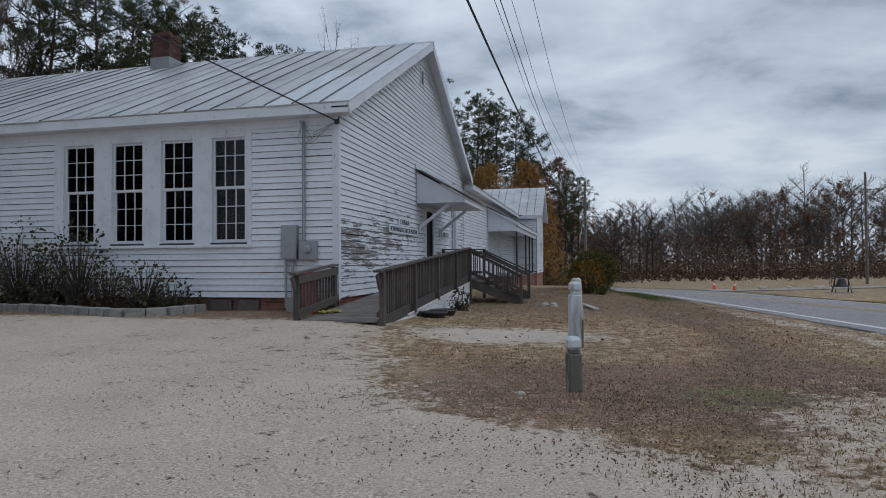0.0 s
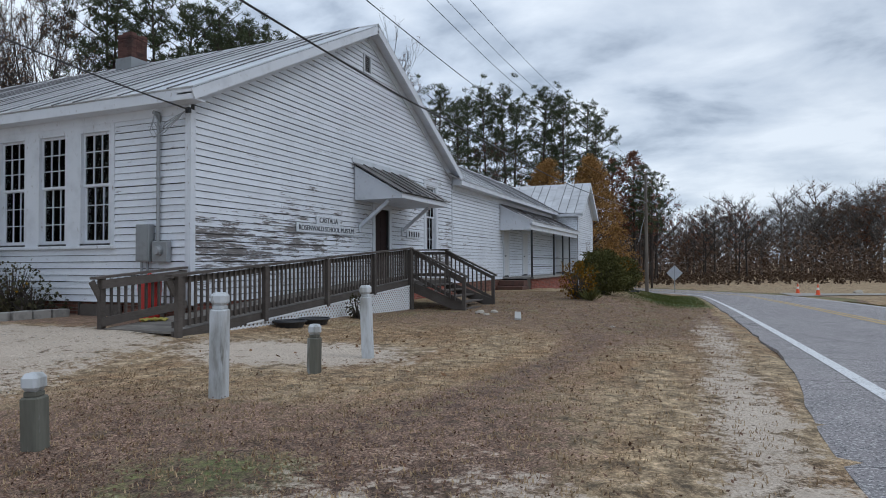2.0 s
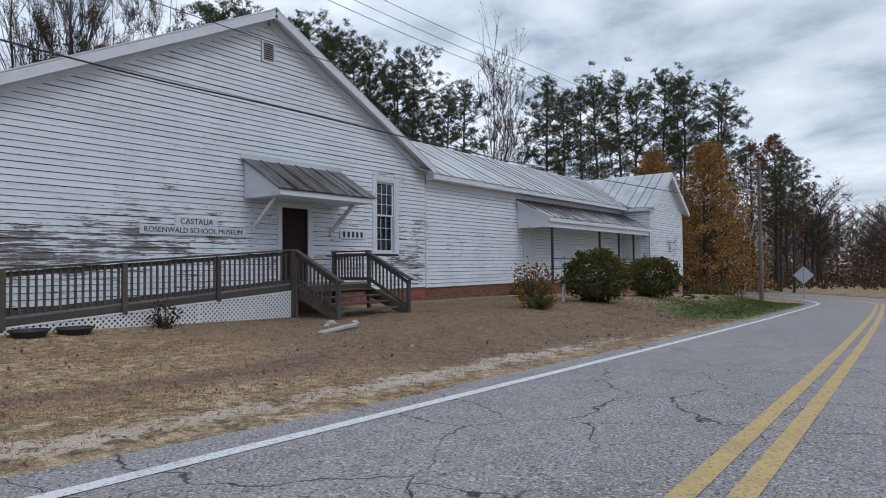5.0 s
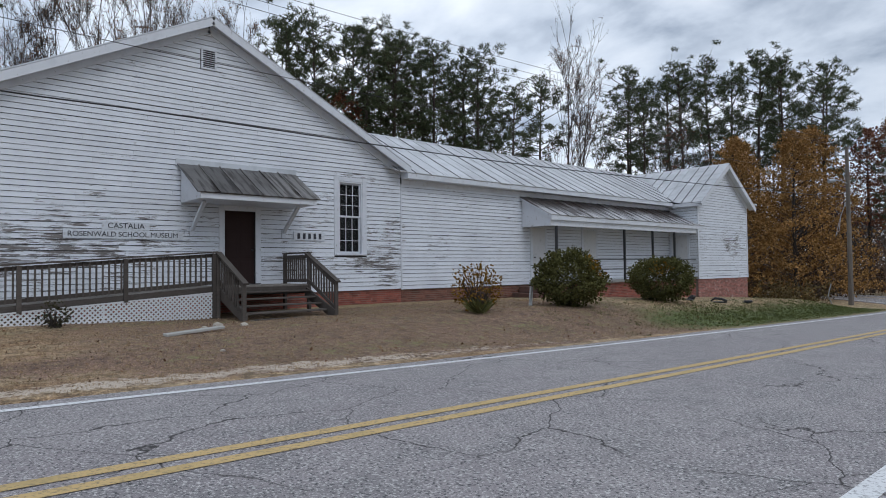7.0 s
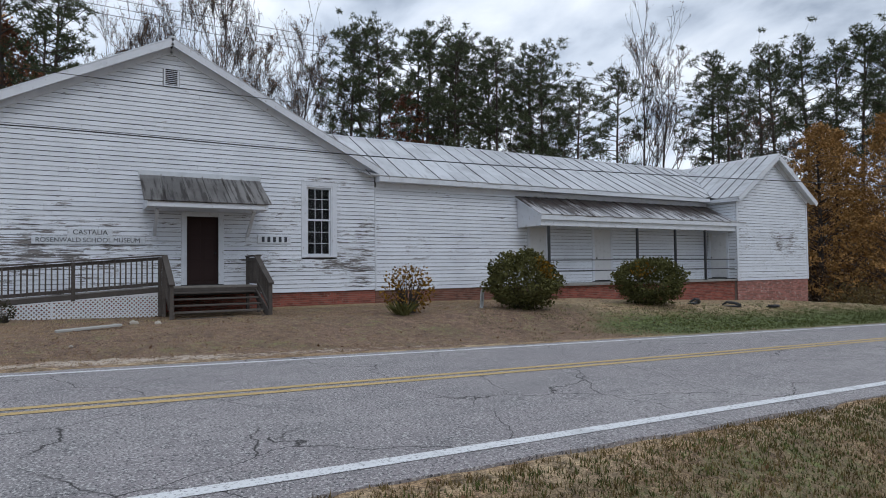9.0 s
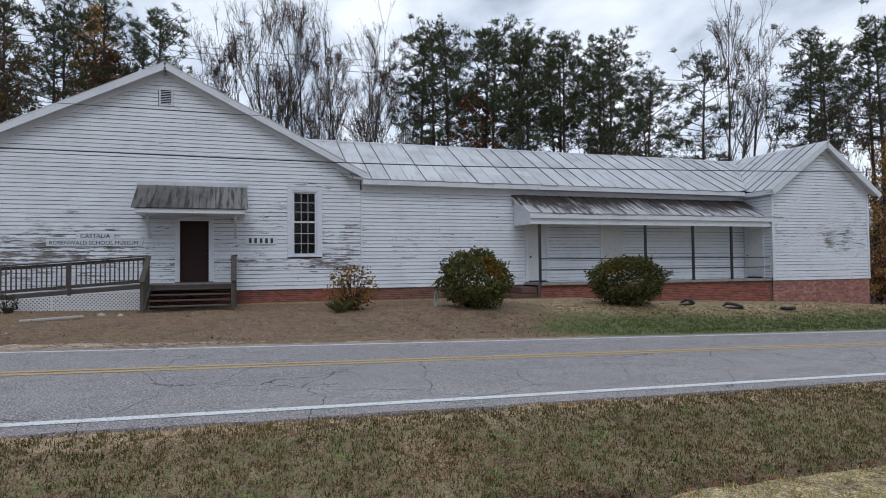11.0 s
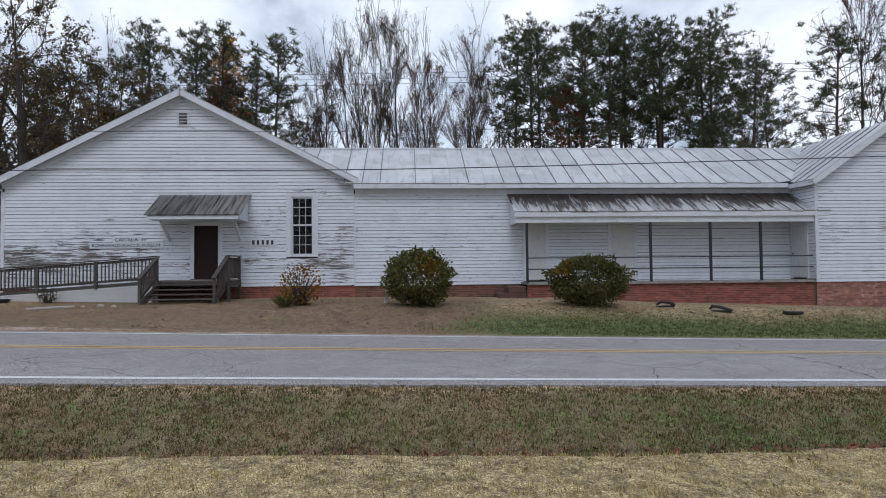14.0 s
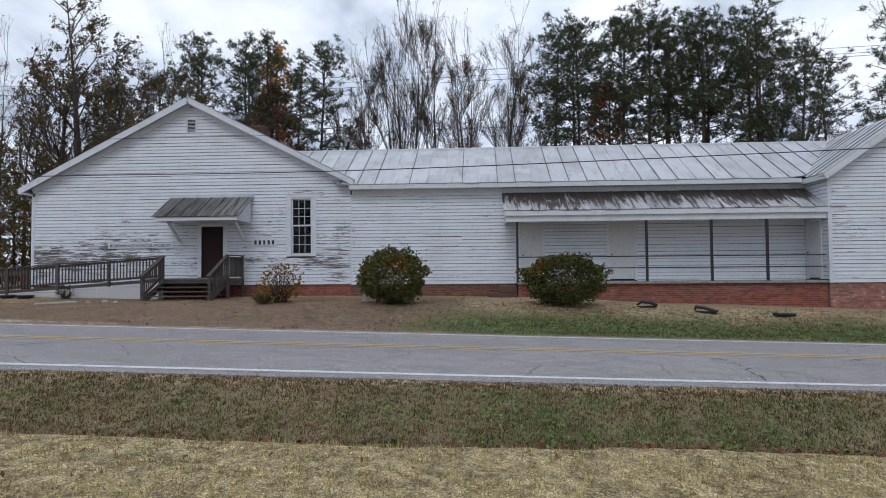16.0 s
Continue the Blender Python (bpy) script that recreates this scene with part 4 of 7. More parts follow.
def on_east(x, y, z):
    """Local x runs north along an east-facing wall, local y comes out of it."""
    return Matrix.Translation((x, y, z)) @ Matrix(((0, 1, 0, 0), (1, 0, 0, 0), (0, 0, 1, 0), (0, 0, 0, 1)))


def on_south(x, y, z):
    return Matrix.Translation((x, y, z)) @ Matrix(((1, 0, 0, 0), (0, -1, 0, 0), (0, 0, 1, 0), (0, 0, 0, 1)))


for a, b in SWINS:
    window(on_south(a, SY, SW_Z[0]), b - a, SW_Z[1] - SW_Z[0], "tall white nine-over-nine sash window with dark panes", sill=False)
window(on_east(FX, GWIN[0], GWIN[2]), GWIN[1] - GWIN[0], GWIN[3] - GWIN[2], "tall white sash window with flaking casing")
# one broad casing round the four south windows
xs = [-12.07] + [v for p in SWINS for v in p] + [-7.01]
for i in range(0, len(xs), 2):
    trim("window_casing", boxed(xs[i] + 0.002, xs[i + 1] - 0.002, SY - 0.034, SY - 0.001, 2.07, 4.56, bevel=0.003), "white board between the tall windows")
for a, b in SWINS:
    trim("window_head", boxed(a, b, SY - 0.034, SY - 0.001, SW_Z[1] + 0.002, 4.56), "white board over a tall window")
trim("window_sill_long", boxed(-12.12, -6.96, SY - 0.09, SY - 0.001, 2.0, 2.068, bevel=0.008), "long white sill under the tall windows")
g = GWIN
for nm, bx in (("window_casing", (g[0] - 0.16, g[0] - 0.002, g[2] - 0.06, g[3] + 0.14)), ("window_casing", (g[1] + 0.002, g[1] + 0.16, g[2] - 0.06, g[3] + 0.14)), ("window_head", (g[0], g[1], g[3] + 0.002, g[3] + 0.14))):
    trim(nm, boxed(FX + 0.001, FX + 0.042, *bx, bevel=0.003), "white casing board of the front window")


def panel_door(name, at, w, h, material, label, panels, knob_side=1, recess=0.0):
    """A panelled door leaf with knob; local x along the wall, y outwards."""
    door = thing(name, label, "door", kind="structure")
    door.matrix_basis = at
    leaf = part("door_leaf", boxed(0.004, w - 0.004, -0.05 - recess, -0.012 - recess, 0.004, h - 0.004), material, door)
    rows = len(panels)
    z = 0.12
    tot = sum(panels)
    for p in panels:
        ph = (h - 0.12 * (rows + 1)) * p / tot
        for k in range(2):
            x0 = 0.1 + k * (w - 0.1) / 2
            bm = boxed(x0, x0 + (w - 0.3) / 2, -0.012 - recess, -0.004 - recess, z, z + ph, bevel=0.004)
            part("door_panel", bm, material, leaf)
        z += ph + 0.12
    kx = w - 0.08 if knob_side > 0 else 0.08
    bm = bmesh.new()
    bmesh.ops.create_uvsphere(bm, u_segments=10, v_segments=8, radius=0.032)
    bmesh.ops.translate(bm, verts=bm.verts[:], vec=(kx, 0.04 - recess, 0.95))
    tube(bm, [(kx, -0.012 - recess, 0.95), (kx, 0.04 - recess, 0.95)], 0.014)
    part("door_handle", bm, M_BLACK, leaf, "dark round knob")
    return door


panel_door("door_1", on_east(FX - 0.06, DOOR[0], DOOR[2]), DOOR[1] - DOOR[0], DOOR[3] - DOOR[2], M_DOOR, "closed dark brown front door above the wooden steps", [1, 1.3, 0.8], 1)
for nm, bx in (("door_casing", (DOOR[0] - 0.16, DOOR[0] - 0.002, DOOR[2], DOOR[3] + 0.2)), ("door_casing", (DOOR[1] + 0.002, DOOR[1] + 0.16, DOOR[2], DOOR[3] + 0.2)), ("door_head", (DOOR[0], DOOR[1], DOOR[3] + 0.002, DOOR[3] + 0.2))):
    trim(nm, boxed(FX - 0.05, FX + 0.042, *bx, bevel=0.003), "white door casing board")
for i, (a, b) in enumerate(((32.14, 32.95), (35.58, 36.52))):
    panel_door(f"door_{i + 2}", on_east(FX + 0.06, a, 1.06), b - a, 2.18, M_WHITEDOOR, "closed white panelled door under the porch", [1, 1, 0.8], -1)
    for nm, bx in (("door_casing", (a - 0.12, a - 0.002, 1.02, 3.36)), ("door_casing", (b + 0.002, b + 0.12, 1.02, 3.36)), ("door_head", (a, b, 3.242, 3.36))):
        trim(nm, boxed(FX + 0.001, FX + 0.055, *bx), "white door casing board")
panel_door("door_4", on_south(-4.85, F2S - 0.06, 1.06), 0.85, 2.10, M_WHITEDOOR, "closed white panelled door at the porch end", [1, 1, 0.8], -1)
trim("door_casing", boxed(-4.96, -4.852, F2S - 0.055, F2S - 0.001, 1.02, 3.28), "white door casing board")
trim("door_casing", boxed(-3.998, -3.89, F2S - 0.055, F2S - 0.001, 1.02, 3.28), "white door casing board")
trim("door_head", boxed(-4.85, -4.0, F2S - 0.055, F2S - 0.001, 3.162, 3.28), "white door casing board")

# ---- foundations ----
def brickwork(name, x, y0, y1, z0, z1, material, label, seed, axis="y"):
    """Mortar core with rows of single bricks set proud of it."""
    rnd = random.Random(seed)
    base = thing(name, label, "foundation", kind="structure")
    bm = bmesh.new()
    if axis == "y":
        box(bm, x - 0.22, x - 0.008, y0, y1, z0, z1)
    else:
        box(bm, y0, y1, x + 0.008, x + 0.22, z0, z1)
    part("mortar", bm, M_MORTAR, base)
    verts, faces = [], []
    z, row = z0, 0
    while z < z1 - 0.02:
        h = min(0.058, z1 - z)
        y = y0 - (0.105 if row % 2 else 0)
        while y < y1:
            a, b = max(y, y0), min(y + 0.20, y1)
            o = rnd.uniform(-0.004, 0.004)
            if b - a > 0.03:
                k = len(verts)
                if axis == "y":
                    verts += [(xx, yy, zz) for zz in (z, z + h) for yy in (a, b) for xx in (x - 0.05, x + o)]
                else:
                    verts += [(yy, xx, zz) for zz in (z, z + h) for yy in (a, b) for xx in (x + 0.05, x + o)]
                faces += [tuple(k + i for i in f) for f in ((0, 2, 3, 1), (4, 5, 7, 6), (0, 1, 5, 4), (2, 6, 7, 3), (0, 4, 6, 2), (1, 3, 7, 5))]
            y += 0.21
        z += 0.069
        row += 1
    me = bpy.data.meshes.new("bricks")
    me.from_pydata(verts, [], faces)
    tagged(put("bricks", me, material, base), kind="stuff")
    return base


def island_brick(name, base, dark, spot, amount):
    return mat(name, base, 0.92, layers=[(2.2, 0.5, 0.72, dark, ONE, 5), (7, amount, amount + 0.1, spot, ONE, 6)], bump=[(60, 0.5, 0.004, ONE)], island=0.32)


M_BRICKS = island_brick("red_foundation_brick", (0.27, 0.085, 0.062), (0.17, 0.065, 0.05), (0.42, 0.36, 0.33), 0.64)
M_BRICKS_PINK = island_brick("faded_pink_brick", (0.34, 0.15, 0.125), (0.24, 0.105, 0.085), (0.42, 0.30, 0.27), 0.55)
M_BRICKS_DARK = island_brick("old_brown_brick", (0.19, 0.085, 0.062), (0.10, 0.055, 0.042), (0.26, 0.17, 0.13), 0.62)
brickwork("foundation_gable", FX - 0.02, SY + 0.1, NY, 0.25, WALL_BASE - 0.012, M_BRICKS, "red brick foundation under the gable wall", 1)
brickwork("foundation_wing", FX - 0.02, NY + 0.01, 31.95, 0.2, WALL_BASE - 0.03, M_BRICKS_DARK, "old brown brick foundation under the wing", 2)
brickwork("foundation_porch", -3.62, 31.95, F2S - 0.01, -0.25, 0.90, M_BRICKS, "stained red brick base of the porch", 3)
brickwork("foundation_far", F2 - 0.02, F2S, F2N, -0.75, WALL_BASE - 0.03, M_BRICKS_PINK, "faded pink-red brick base of the far gable", 4)
brickwork("foundation_south", SY + 0.06, -21.0, FX - 0.02, 0.25, WALL_BASE - 0.012, M_BRICKS_DARK, "dark brick foundation under the south wall", 5, axis="x")
pier = thing("foundation_block", "grey concrete pier block at the house corner", "block", (-5.95, SY - 0.03, 0.55))
part("block", boxed(-0.2, 0.2, -0.12, 0.12, 0, 0.37, bevel=0.012), M_CONCRETE, pier)
for x in (-7.1, -7.75):
    vent = thing("crawl_space_vent", "dark wooden crawl-space hatch in the foundation", "vent", (x, SY + 0.04, 0.58))
    part("hatch_board", boxed(-0.25, 0.25, -0.05, 0.0, 0, 0.3, bevel=0.004), M_WOOD, vent)
    part("hatch_frame", boxed(-0.29, -0.252, -0.06, 0.0, 0, 0.33), M_WOOD, vent)

# ---- porch ----
porch_floor = trim("porch_floor", boxed(FX + 0.002, -3.5, 31.93, F2S - 0.002, 0.902, 0.99, bevel=0.01), "worn grey concrete porch floor", M_CONCRETE)
trim("porch_ceiling", boxed(FX + 0.05, -3.66, 31.6, F2S - 0.04, 3.40, 3.43), "white board ceiling of the porch")
trim("porch_beam", boxed(-3.65, -3.52, 31.5, F2S + 0.0, 3.22, 3.44, bevel=0.004), "white porch beam on black posts")
trim("porch_fascia", boxed(PRX - 0.04, PRX - 0.005, 31.45, 43.58, 3.44, PRZ - 0.004), "white fascia of the porch roof")
trim("porch_soffit", boxed(-3.52, PRX - 0.042, 31.5, 43.5, 3.44, 3.47), "white soffit of the porch roof")
trim("porch_gable", prism([(FX + 0.04, 31.52, 3.22), (-3.66, 31.52, 3.22), (-3.5, 31.52, 3.56), (FX + 0.04, 31.52, 4.40)], (0, 0.04, 0)), "white board triangle closing the porch end")
trim("porch_barge", beamed((PRX, 31.46, PRZ - 0.06), (FX + 0.03, 31.46, PWZ - 0.06), 0.03, 0.13), "white barge board of the porch roof")
PORCH_POSTS = (31.92, 36.63, 38.95, 40.92)
for y in PORCH_POSTS:
    p = thing("porch_post", "slim black square steel porch post", "post", (-3.58, y, 0.99), group="porch posts")
    part("shaft", boxed(-0.042, 0.042, -0.042, 0.042, 0, 2.23, bevel=0.004), M_BLACK, p)
    part("foot_plate", boxed(-0.075, 0.075, -0.075, 0.075, 0, 0.012), M_BLACK, p)
ends = list(PORCH_POSTS) + [F2S - 0.01]
for y0, y1 in zip(ends, ends[1:]):
    rail = thing("porch_railing", "black two-bar steel railing between porch posts", "railing", (-3.58, y0 + 0.043, 0.99), group="porch railings")
    for z in (0.50, 0.92):
        part("bar", tubed([(0, 0, z), (0, y1 - y0 - 0.086, z)], 0.02, 8), M_BLACK, rail)
step = thing("concrete_step", "dark stained concrete block steps at the porch end", "steps", (-4.3, 31.6, 0.3))
part("lower_step", boxed(-0.7, 0.55, -0.75, 0.32, 0, 0.3, bevel=0.02), M_OLDBRICK, step)
part("upper_step", boxed(-0.7, 0.5, -0.35, 0.32, 0.3, 0.55, bevel=0.02), M_OLDBRICK, step)

# ---- gable details ----
vent = thing("gable_vent", "white louvred vent high in the gable", "vent", (FX, 18.62, 7.14))
part("frame", boxed(0.001, 0.05, 0, 0.05, 0, 0.58), M_TRIM, vent)
part("frame", boxed(0.001, 0.05, 0.38, 0.43, 0, 0.58), M_TRIM, vent)
part("frame", boxed(0.001, 0.05, 0.051, 0.379, 0.53, 0.58), M_TRIM, vent)
part("frame", boxed(0.001, 0.05, 0.051, 0.379, 0.0, 0.05), M_TRIM, vent)
# Black sheet painted as the shade behind the slats.
part("backing", boxed(0.001, 0.006, 0.05, 0.38, 0.05, 0.53), M_INSIDESHADE, vent)
for k in range(8):
    part("slat", beamed((0.028, 0.051, 0.085 + k * 0.057), (0.028, 0.379, 0.085 + k * 0.057), 0.05, 0.008, (0.6, 0, 1)), M_TRIM, vent)

canopy = thing("door_canopy", "small shed canopy with black-stained tin roof over the door", "canopy", (FX, 19.7, 3.4))
CY0, CY1 = -1.72, 1.72
n = 6
for i in range(n):
    a, b = CY0 + (CY1 - CY0) * i / n, CY0 + (CY1 - CY0) * (i + 1) / n
    part("roof_sheet", prism([(1.55, a + 0.004, 0.17), (1.55, b - 0.004, 0.17), (0.02, b - 0.004, 1.06), (0.02, a + 0.004, 1.06)], (0.012, 0, 0.022)), M_ROOFOLD, canopy)
    if i:
        part("seam", beamed((1.57, a, 0.205), (0.04, a, 1.095), 0.022, 0.03, (0.5, 0, 0.85)), M_ROOFOLD, canopy)
part("flashing", boxed(0.04, 0.055, CY0 - 0.03, CY1 + 0.03, 1.02, 1.20), M_ROOFNEW, canopy, "pale tin flashing strip")
part("fascia", boxed(1.46, 1.50, CY0 + 0.1, CY1 - 0.1, 0.03, 0.165), M_TRIM, canopy)
part("soffit", boxed(0.04, 1.458, CY0 + 0.12, CY1 - 0.12, 0.035, 0.06), M_TRIM, canopy)
for y in (CY0 + 0.10, CY1 - 0.13):
    part("cheek", prism([(0.04, y, 0.03), (1.45, y, 0.03), (1.45, y, 0.18), (0.04, y, 0.985)], (0, 0.03, 0)), M_TRIM, canopy)
for y in (-1.33, 1.33):
    part("brace", beamed((0.06, y, -0.68), (0.98, y, 0.02), 0.09, 0.09), M_TRIM, canopy)
    part("brace_foot", boxed(0.04, 0.075, y - 0.06, y + 0.06, -0.85, -0.6), M_TRIM, canopy)


def lettering(body, size, at, material, parent, name):
    cu = bpy.data.curves.new(name, 'FONT')
    cu.body, cu.size, cu.extrude, cu.align_x = body, size, 0.004, 'CENTER'
    tmp = new(name, cu)
    me = bpy.data.meshes.new_from_object(tmp.evaluated_get(bpy.context.evaluated_depsgraph_get()))
    bpy.data.objects.remove(tmp)
    me.materials.clear()
    ob = put(name, me, material, parent)
    ob.matrix_basis = Matrix.Translation(at) @ pose(0, 0, 0, 90, 0, 90)
    return ob


sign = thing("museum_sign", "pale two-board sign with dark capital lettering on the wall", "sign", (FX + 0.04, 16.75, 2.55))
part("upper_board", boxed(0, 0.022, -0.55, 0.55, 0.115, 0.32, bevel=0.003), M_SIGN, sign)
part("lower_board", boxed(0, 0.022, -1.38, 1.38, -0.11, 0.112, bevel=0.003), M_SIGN, sign)
lettering("CASTALIA", 0.19, (0.026, 0, 0.155), M_LETTER, sign, "upper_lettering")
lettering("ROSENWALD", 0.175, (0.026, -0.76, -0.058), M_LETTER, sign, "lettering")
lettering("SCHOOL", 0.175, (0.026, 0.17, -0.058), M_LETTER, sign, "lettering")
lettering("MUSEUM", 0.175, (0.026, 0.91, -0.058), M_LETTER, sign, "lettering")
plate = thing("number_board", "pale board with five dark number bars beside the door", "sign", (FX + 0.04, 21.88, 2.63))
part("board", boxed(0, 0.022, -0.53, 0.53, -0.13, 0.13, bevel=0.003), M_SIGN, plate)
for k in range(5):
    y = -0.36 + k * 0.18
    part("bar", boxed(0.0225, 0.03, y - 0.045, y + 0.045, -0.085, 0.085, bevel=0.002), M_LETTER, plate)

# ---- chimney ----
M_OLDCHIM = mat("sooty_red_brick", (0.105, 0.05, 0.042), 0.95, layers=[(3, 0.45, 0.7, (0.055, 0.036, 0.032), ONE, 5)], bump=[(60, 0.5, 0.004, ONE)], objrand=0.3)
chim = thing("chimney", "old red brick chimney with a broken top on the ridge", "chimney", (-13.95, 18.55, 8.0))
part("core", boxed(-0.29, 0.29, -0.29, 0.29, 0, 1.42), M_MORTAR, chim)
rnd = random.Random(21)
for row in range(21):
    z = 0.02 + row * 0.069
    o = 0.03 if row in (18, 19) else 0
    for side in range(4):
        for k in range(3):
            if row == 20 and rnd.random() < 0.45:
                continue
            a = -0.31 + k * 0.21 + (0.0 if row % 2 else -0.0)
            bm = boxed(a, a + 0.198, -0.315 - o, -0.22, z, z + 0.059)
            b = part("brick", bm, M_OLDCHIM, chim)
            b.rotation_euler = (0, 0, side * math.pi / 2)
part("flashing", boxed(-0.36, 0.36, -0.36, 0.36, 0.15, 0.60), M_GALV, chim, "dull tin flashing at the chimney foot")

# ---- electric gear on the south wall ----
panel = thing("breaker_box", "grey steel breaker box on the south wall", "electric box", (-6.08, SY - 0.035, 1.73))
part("body", boxed(-0.17, 0.17, -0.15, 0, 0, 0.72, bevel=0.008), M_GALV, panel)
part("cover", boxed(-0.15, 0.15, -0.165, -0.151, 0.03, 0.69, bevel=0.004), M_GALV, panel)
for x in (-0.09, 0.06):
    part("conduit", tubed([(x, -0.07, 0), (x, -0.07, -1.0)], 0.028), M_GALV, panel)
meter = thing("electric_meter", "grey electric meter with a round glass dial", "meter", (-5.67, SY - 0.035, 1.72))
part("body", boxed(-0.19, 0.19, -0.12, 0, 0, 0.40, bevel=0.01), M_GALV, meter)
part("ring", tubed([(0, -0.12, 0.22), (0, -0.16, 0.22)], 0.10, 16), M_GALV, meter)
part("dial", tubed([(0, -0.16, 0.22), (0, -0.215, 0.22)], [0.085, 0.07], 16), M_CABLEGREY, meter, "pale glass dial")
mast = thing("service_mast", "grey service conduit with looped cables on the wall", "conduit", (-5.78, SY - 0.08, 2.12))
part("conduit", tubed([(0, 0, 0), (0, 0, 2.35)], 0.034), M_GALV, mast)
part("weather_head", tubed([(0, 0, 2.35), (0, -0.03, 2.45), (0.0, -0.12, 2.46)], [0.045, 0.055, 0.04]), M_GALV, mast)
for k in range(4):
    pts = [(0, -0.1, 2.42), (-0.05 + 0.05 * k, -0.16, 2.1 + 0.08 * k), (0.06 + 0.07 * k, -0.17, 1.95 + 0.05 * k), (0.3, -0.13, 2.05 + 0.06 * k), (0.72, -0.05, 2.43)]
    part("cable", tubed(pts, 0.009, 5), M_CABLEGREY, mast)
part("bracket", boxed(0.70, 0.80, -0.03, 0.02, 2.40, 2.50), M_BLACK, mast)
part("strap", boxed(-0.05, 0.05, -0.04, 0.04, 1.2, 1.23), M_GALV, mast)

# ---- ramp, landing and steps ----
RX0, RX1 = -4.98, -3.56
RY0, RY1 = 10.22, 18.42
RZ0, RZ1 = 0.66, 1.22


def deck_z(y):
    return RZ0 + (RZ1 - RZ0) * min(max((y - RY0) / (RY1 - RY0), 0), 1)


ramp = thing("wheelchair_ramp", "weathered wooden ramp with baluster railing along the front wall", "ramp", (RX1, RY0, 0.5))
O = Vector(ramp.location)


def add(name, bm, parent=ramp, material=None, label=""):
    base = O if parent is ramp else Vector(parent.location)
    bmesh.ops.translate(bm, verts=bm.verts[:], vec=-base)
    return part(name, bm, material or M_WOOD, parent, label)


y = RY0
while y < RY1 - 0.01:
    a, b = y, min(y + 0.137, RY1)
    add("deck_board", prism([(RX0, a, deck_z(a) - 0.035), (RX0, b, deck_z(b) - 0.035), (RX0, b, deck_z(b)), (RX0, a, deck_z(a))], (RX1 - RX0, 0, 0)), material=M_WOODGREY)
    y += 0.142
for x in (RX0 + 0.02, RX1 - 0.02):
    add("side_joist", beamed((x + (0.045 if x > -4 else -0.0), RY0, RZ0 - 0.08), (x + (0.045 if x > -4 else 0), RY1, RZ1 - 0.08), 0.04, 0.16))
RAMP_POSTS = [10.27, 12.30, 14.33, 16.36, 18.38]
for y in RAMP_POSTS:
    top = deck_z(y) + 0.83
    add("post", boxed(RX1 + 0.05, RX1 + 0.14, y - 0.045, y + 0.045, deck_z(y) - 0.16 if 11 < y < 18 else 0.45, top, bevel=0.004))
add("top_rail", beamed((RX1 + 0.06, RY0 - 0.12, RZ0 + 0.845), (RX1 + 0.06, RY1 + 0.06, RZ1 + 0.865), 0.14, 0.038))
add("upper_stringer", beamed((RX1 + 0.025, RY0, RZ0 + 0.76), (RX1 + 0.025, RY1, RZ1 + 0.78), 0.038, 0.09))
add("lower_stringer", beamed((RX1 + 0.025, RY0, RZ0 + 0.10), (RX1 + 0.025, RY1, RZ1 + 0.10), 0.038, 0.09))
add("newel_brace", beamed((RX1 + 0.06, RY0 - 0.12, RZ0 + 0.79), (RX1 + 0.06, RY0 + 0.02, RZ0 + 0.55), 0.04, 0.09))
y = RY0 + 0.17
while y < RY1 - 0.08:
    if min(abs(y - p) for p in RAMP_POSTS) > 0.07:
        z = deck_z(y)
        add("baluster", boxed(RX1 + 0.046, RX1 + 0.082, y - 0.018, y + 0.018, z + 0.05, z + 0.82))
    y += 0.128
# short inner railing at the foot of the ramp
IX = RX0 - 0.07
for y in (10.24, 11.92):
    add("post", boxed(IX - 0.045, IX + 0.045, y - 0.045, y + 0.045, 0.55, deck_z(y) + 0.80, bevel=0.004))
add("top_rail", beamed((IX, 10.08, RZ0 + 0.80), (IX + 0.0, 12.0, deck_z(11.95) + 0.84), 0.14, 0.038))
add("upper_stringer", beamed((IX + 0.055, 10.2, RZ0 + 0.70), (IX + 0.055, 11.97, deck_z(11.95) + 0.72), 0.035, 0.14))
add("lower_stringer", beamed((IX + 0.055, 10.2, RZ0 + 0.10), (IX + 0.055, 11.97, deck_z(11.95) + 0.16), 0.035, 0.14))
add("newel_brace", beamed((IX, 10.06, RZ0 + 0.75), (IX, 10.22, RZ0 + 0.47), 0.04, 0.09))
for k in range(11):
    y = 10.42 + k * 0.138
    add("baluster", boxed(IX - 0.02, IX + 0.018, y - 0.018, y + 0.018, deck_z(y) + 0.05, deck_z(y) + 0.78))

# lattice skirt
lat = thing("lattice_skirt", "white plastic lattice panel closing the ramp's side", "lattice", (RX1 + 0.09, 10.9, 0.4))
LU = 18.34 - 10.9


def lat_lo(u):
    return ground_z(RX1 + 0.1, 10.9 + u) - 0.42 - 0.01


def clip_line(p, d):
    """The part of a diagonal within the tapering panel."""
    t0, t1 = -40.0, 40.0
    lo0 = 0.03
    for nx, nz, c in ((-1, 0, 0), (1, 0, LU), (0, -1, -lo0), (-(RZ1 - RZ0) / (RY1 - RY0), 1, RZ0 + (RZ1 - RZ0) * (10.9 - RY0) / (RY1 - RY0) - 0.15 - 0.4)):
        den = nx * d[0] + nz * d[1]
        num = c - (nx * p[0] + nz * p[1])
        if abs(den) < 1e-9:
            if num < 0:
                return None
        elif den > 0:
            t1 = min(t1, num / den)
        else:
            t0 = max(t0, num / den)
    return (t0, t1) if t1 - t0 > 0.05 else None


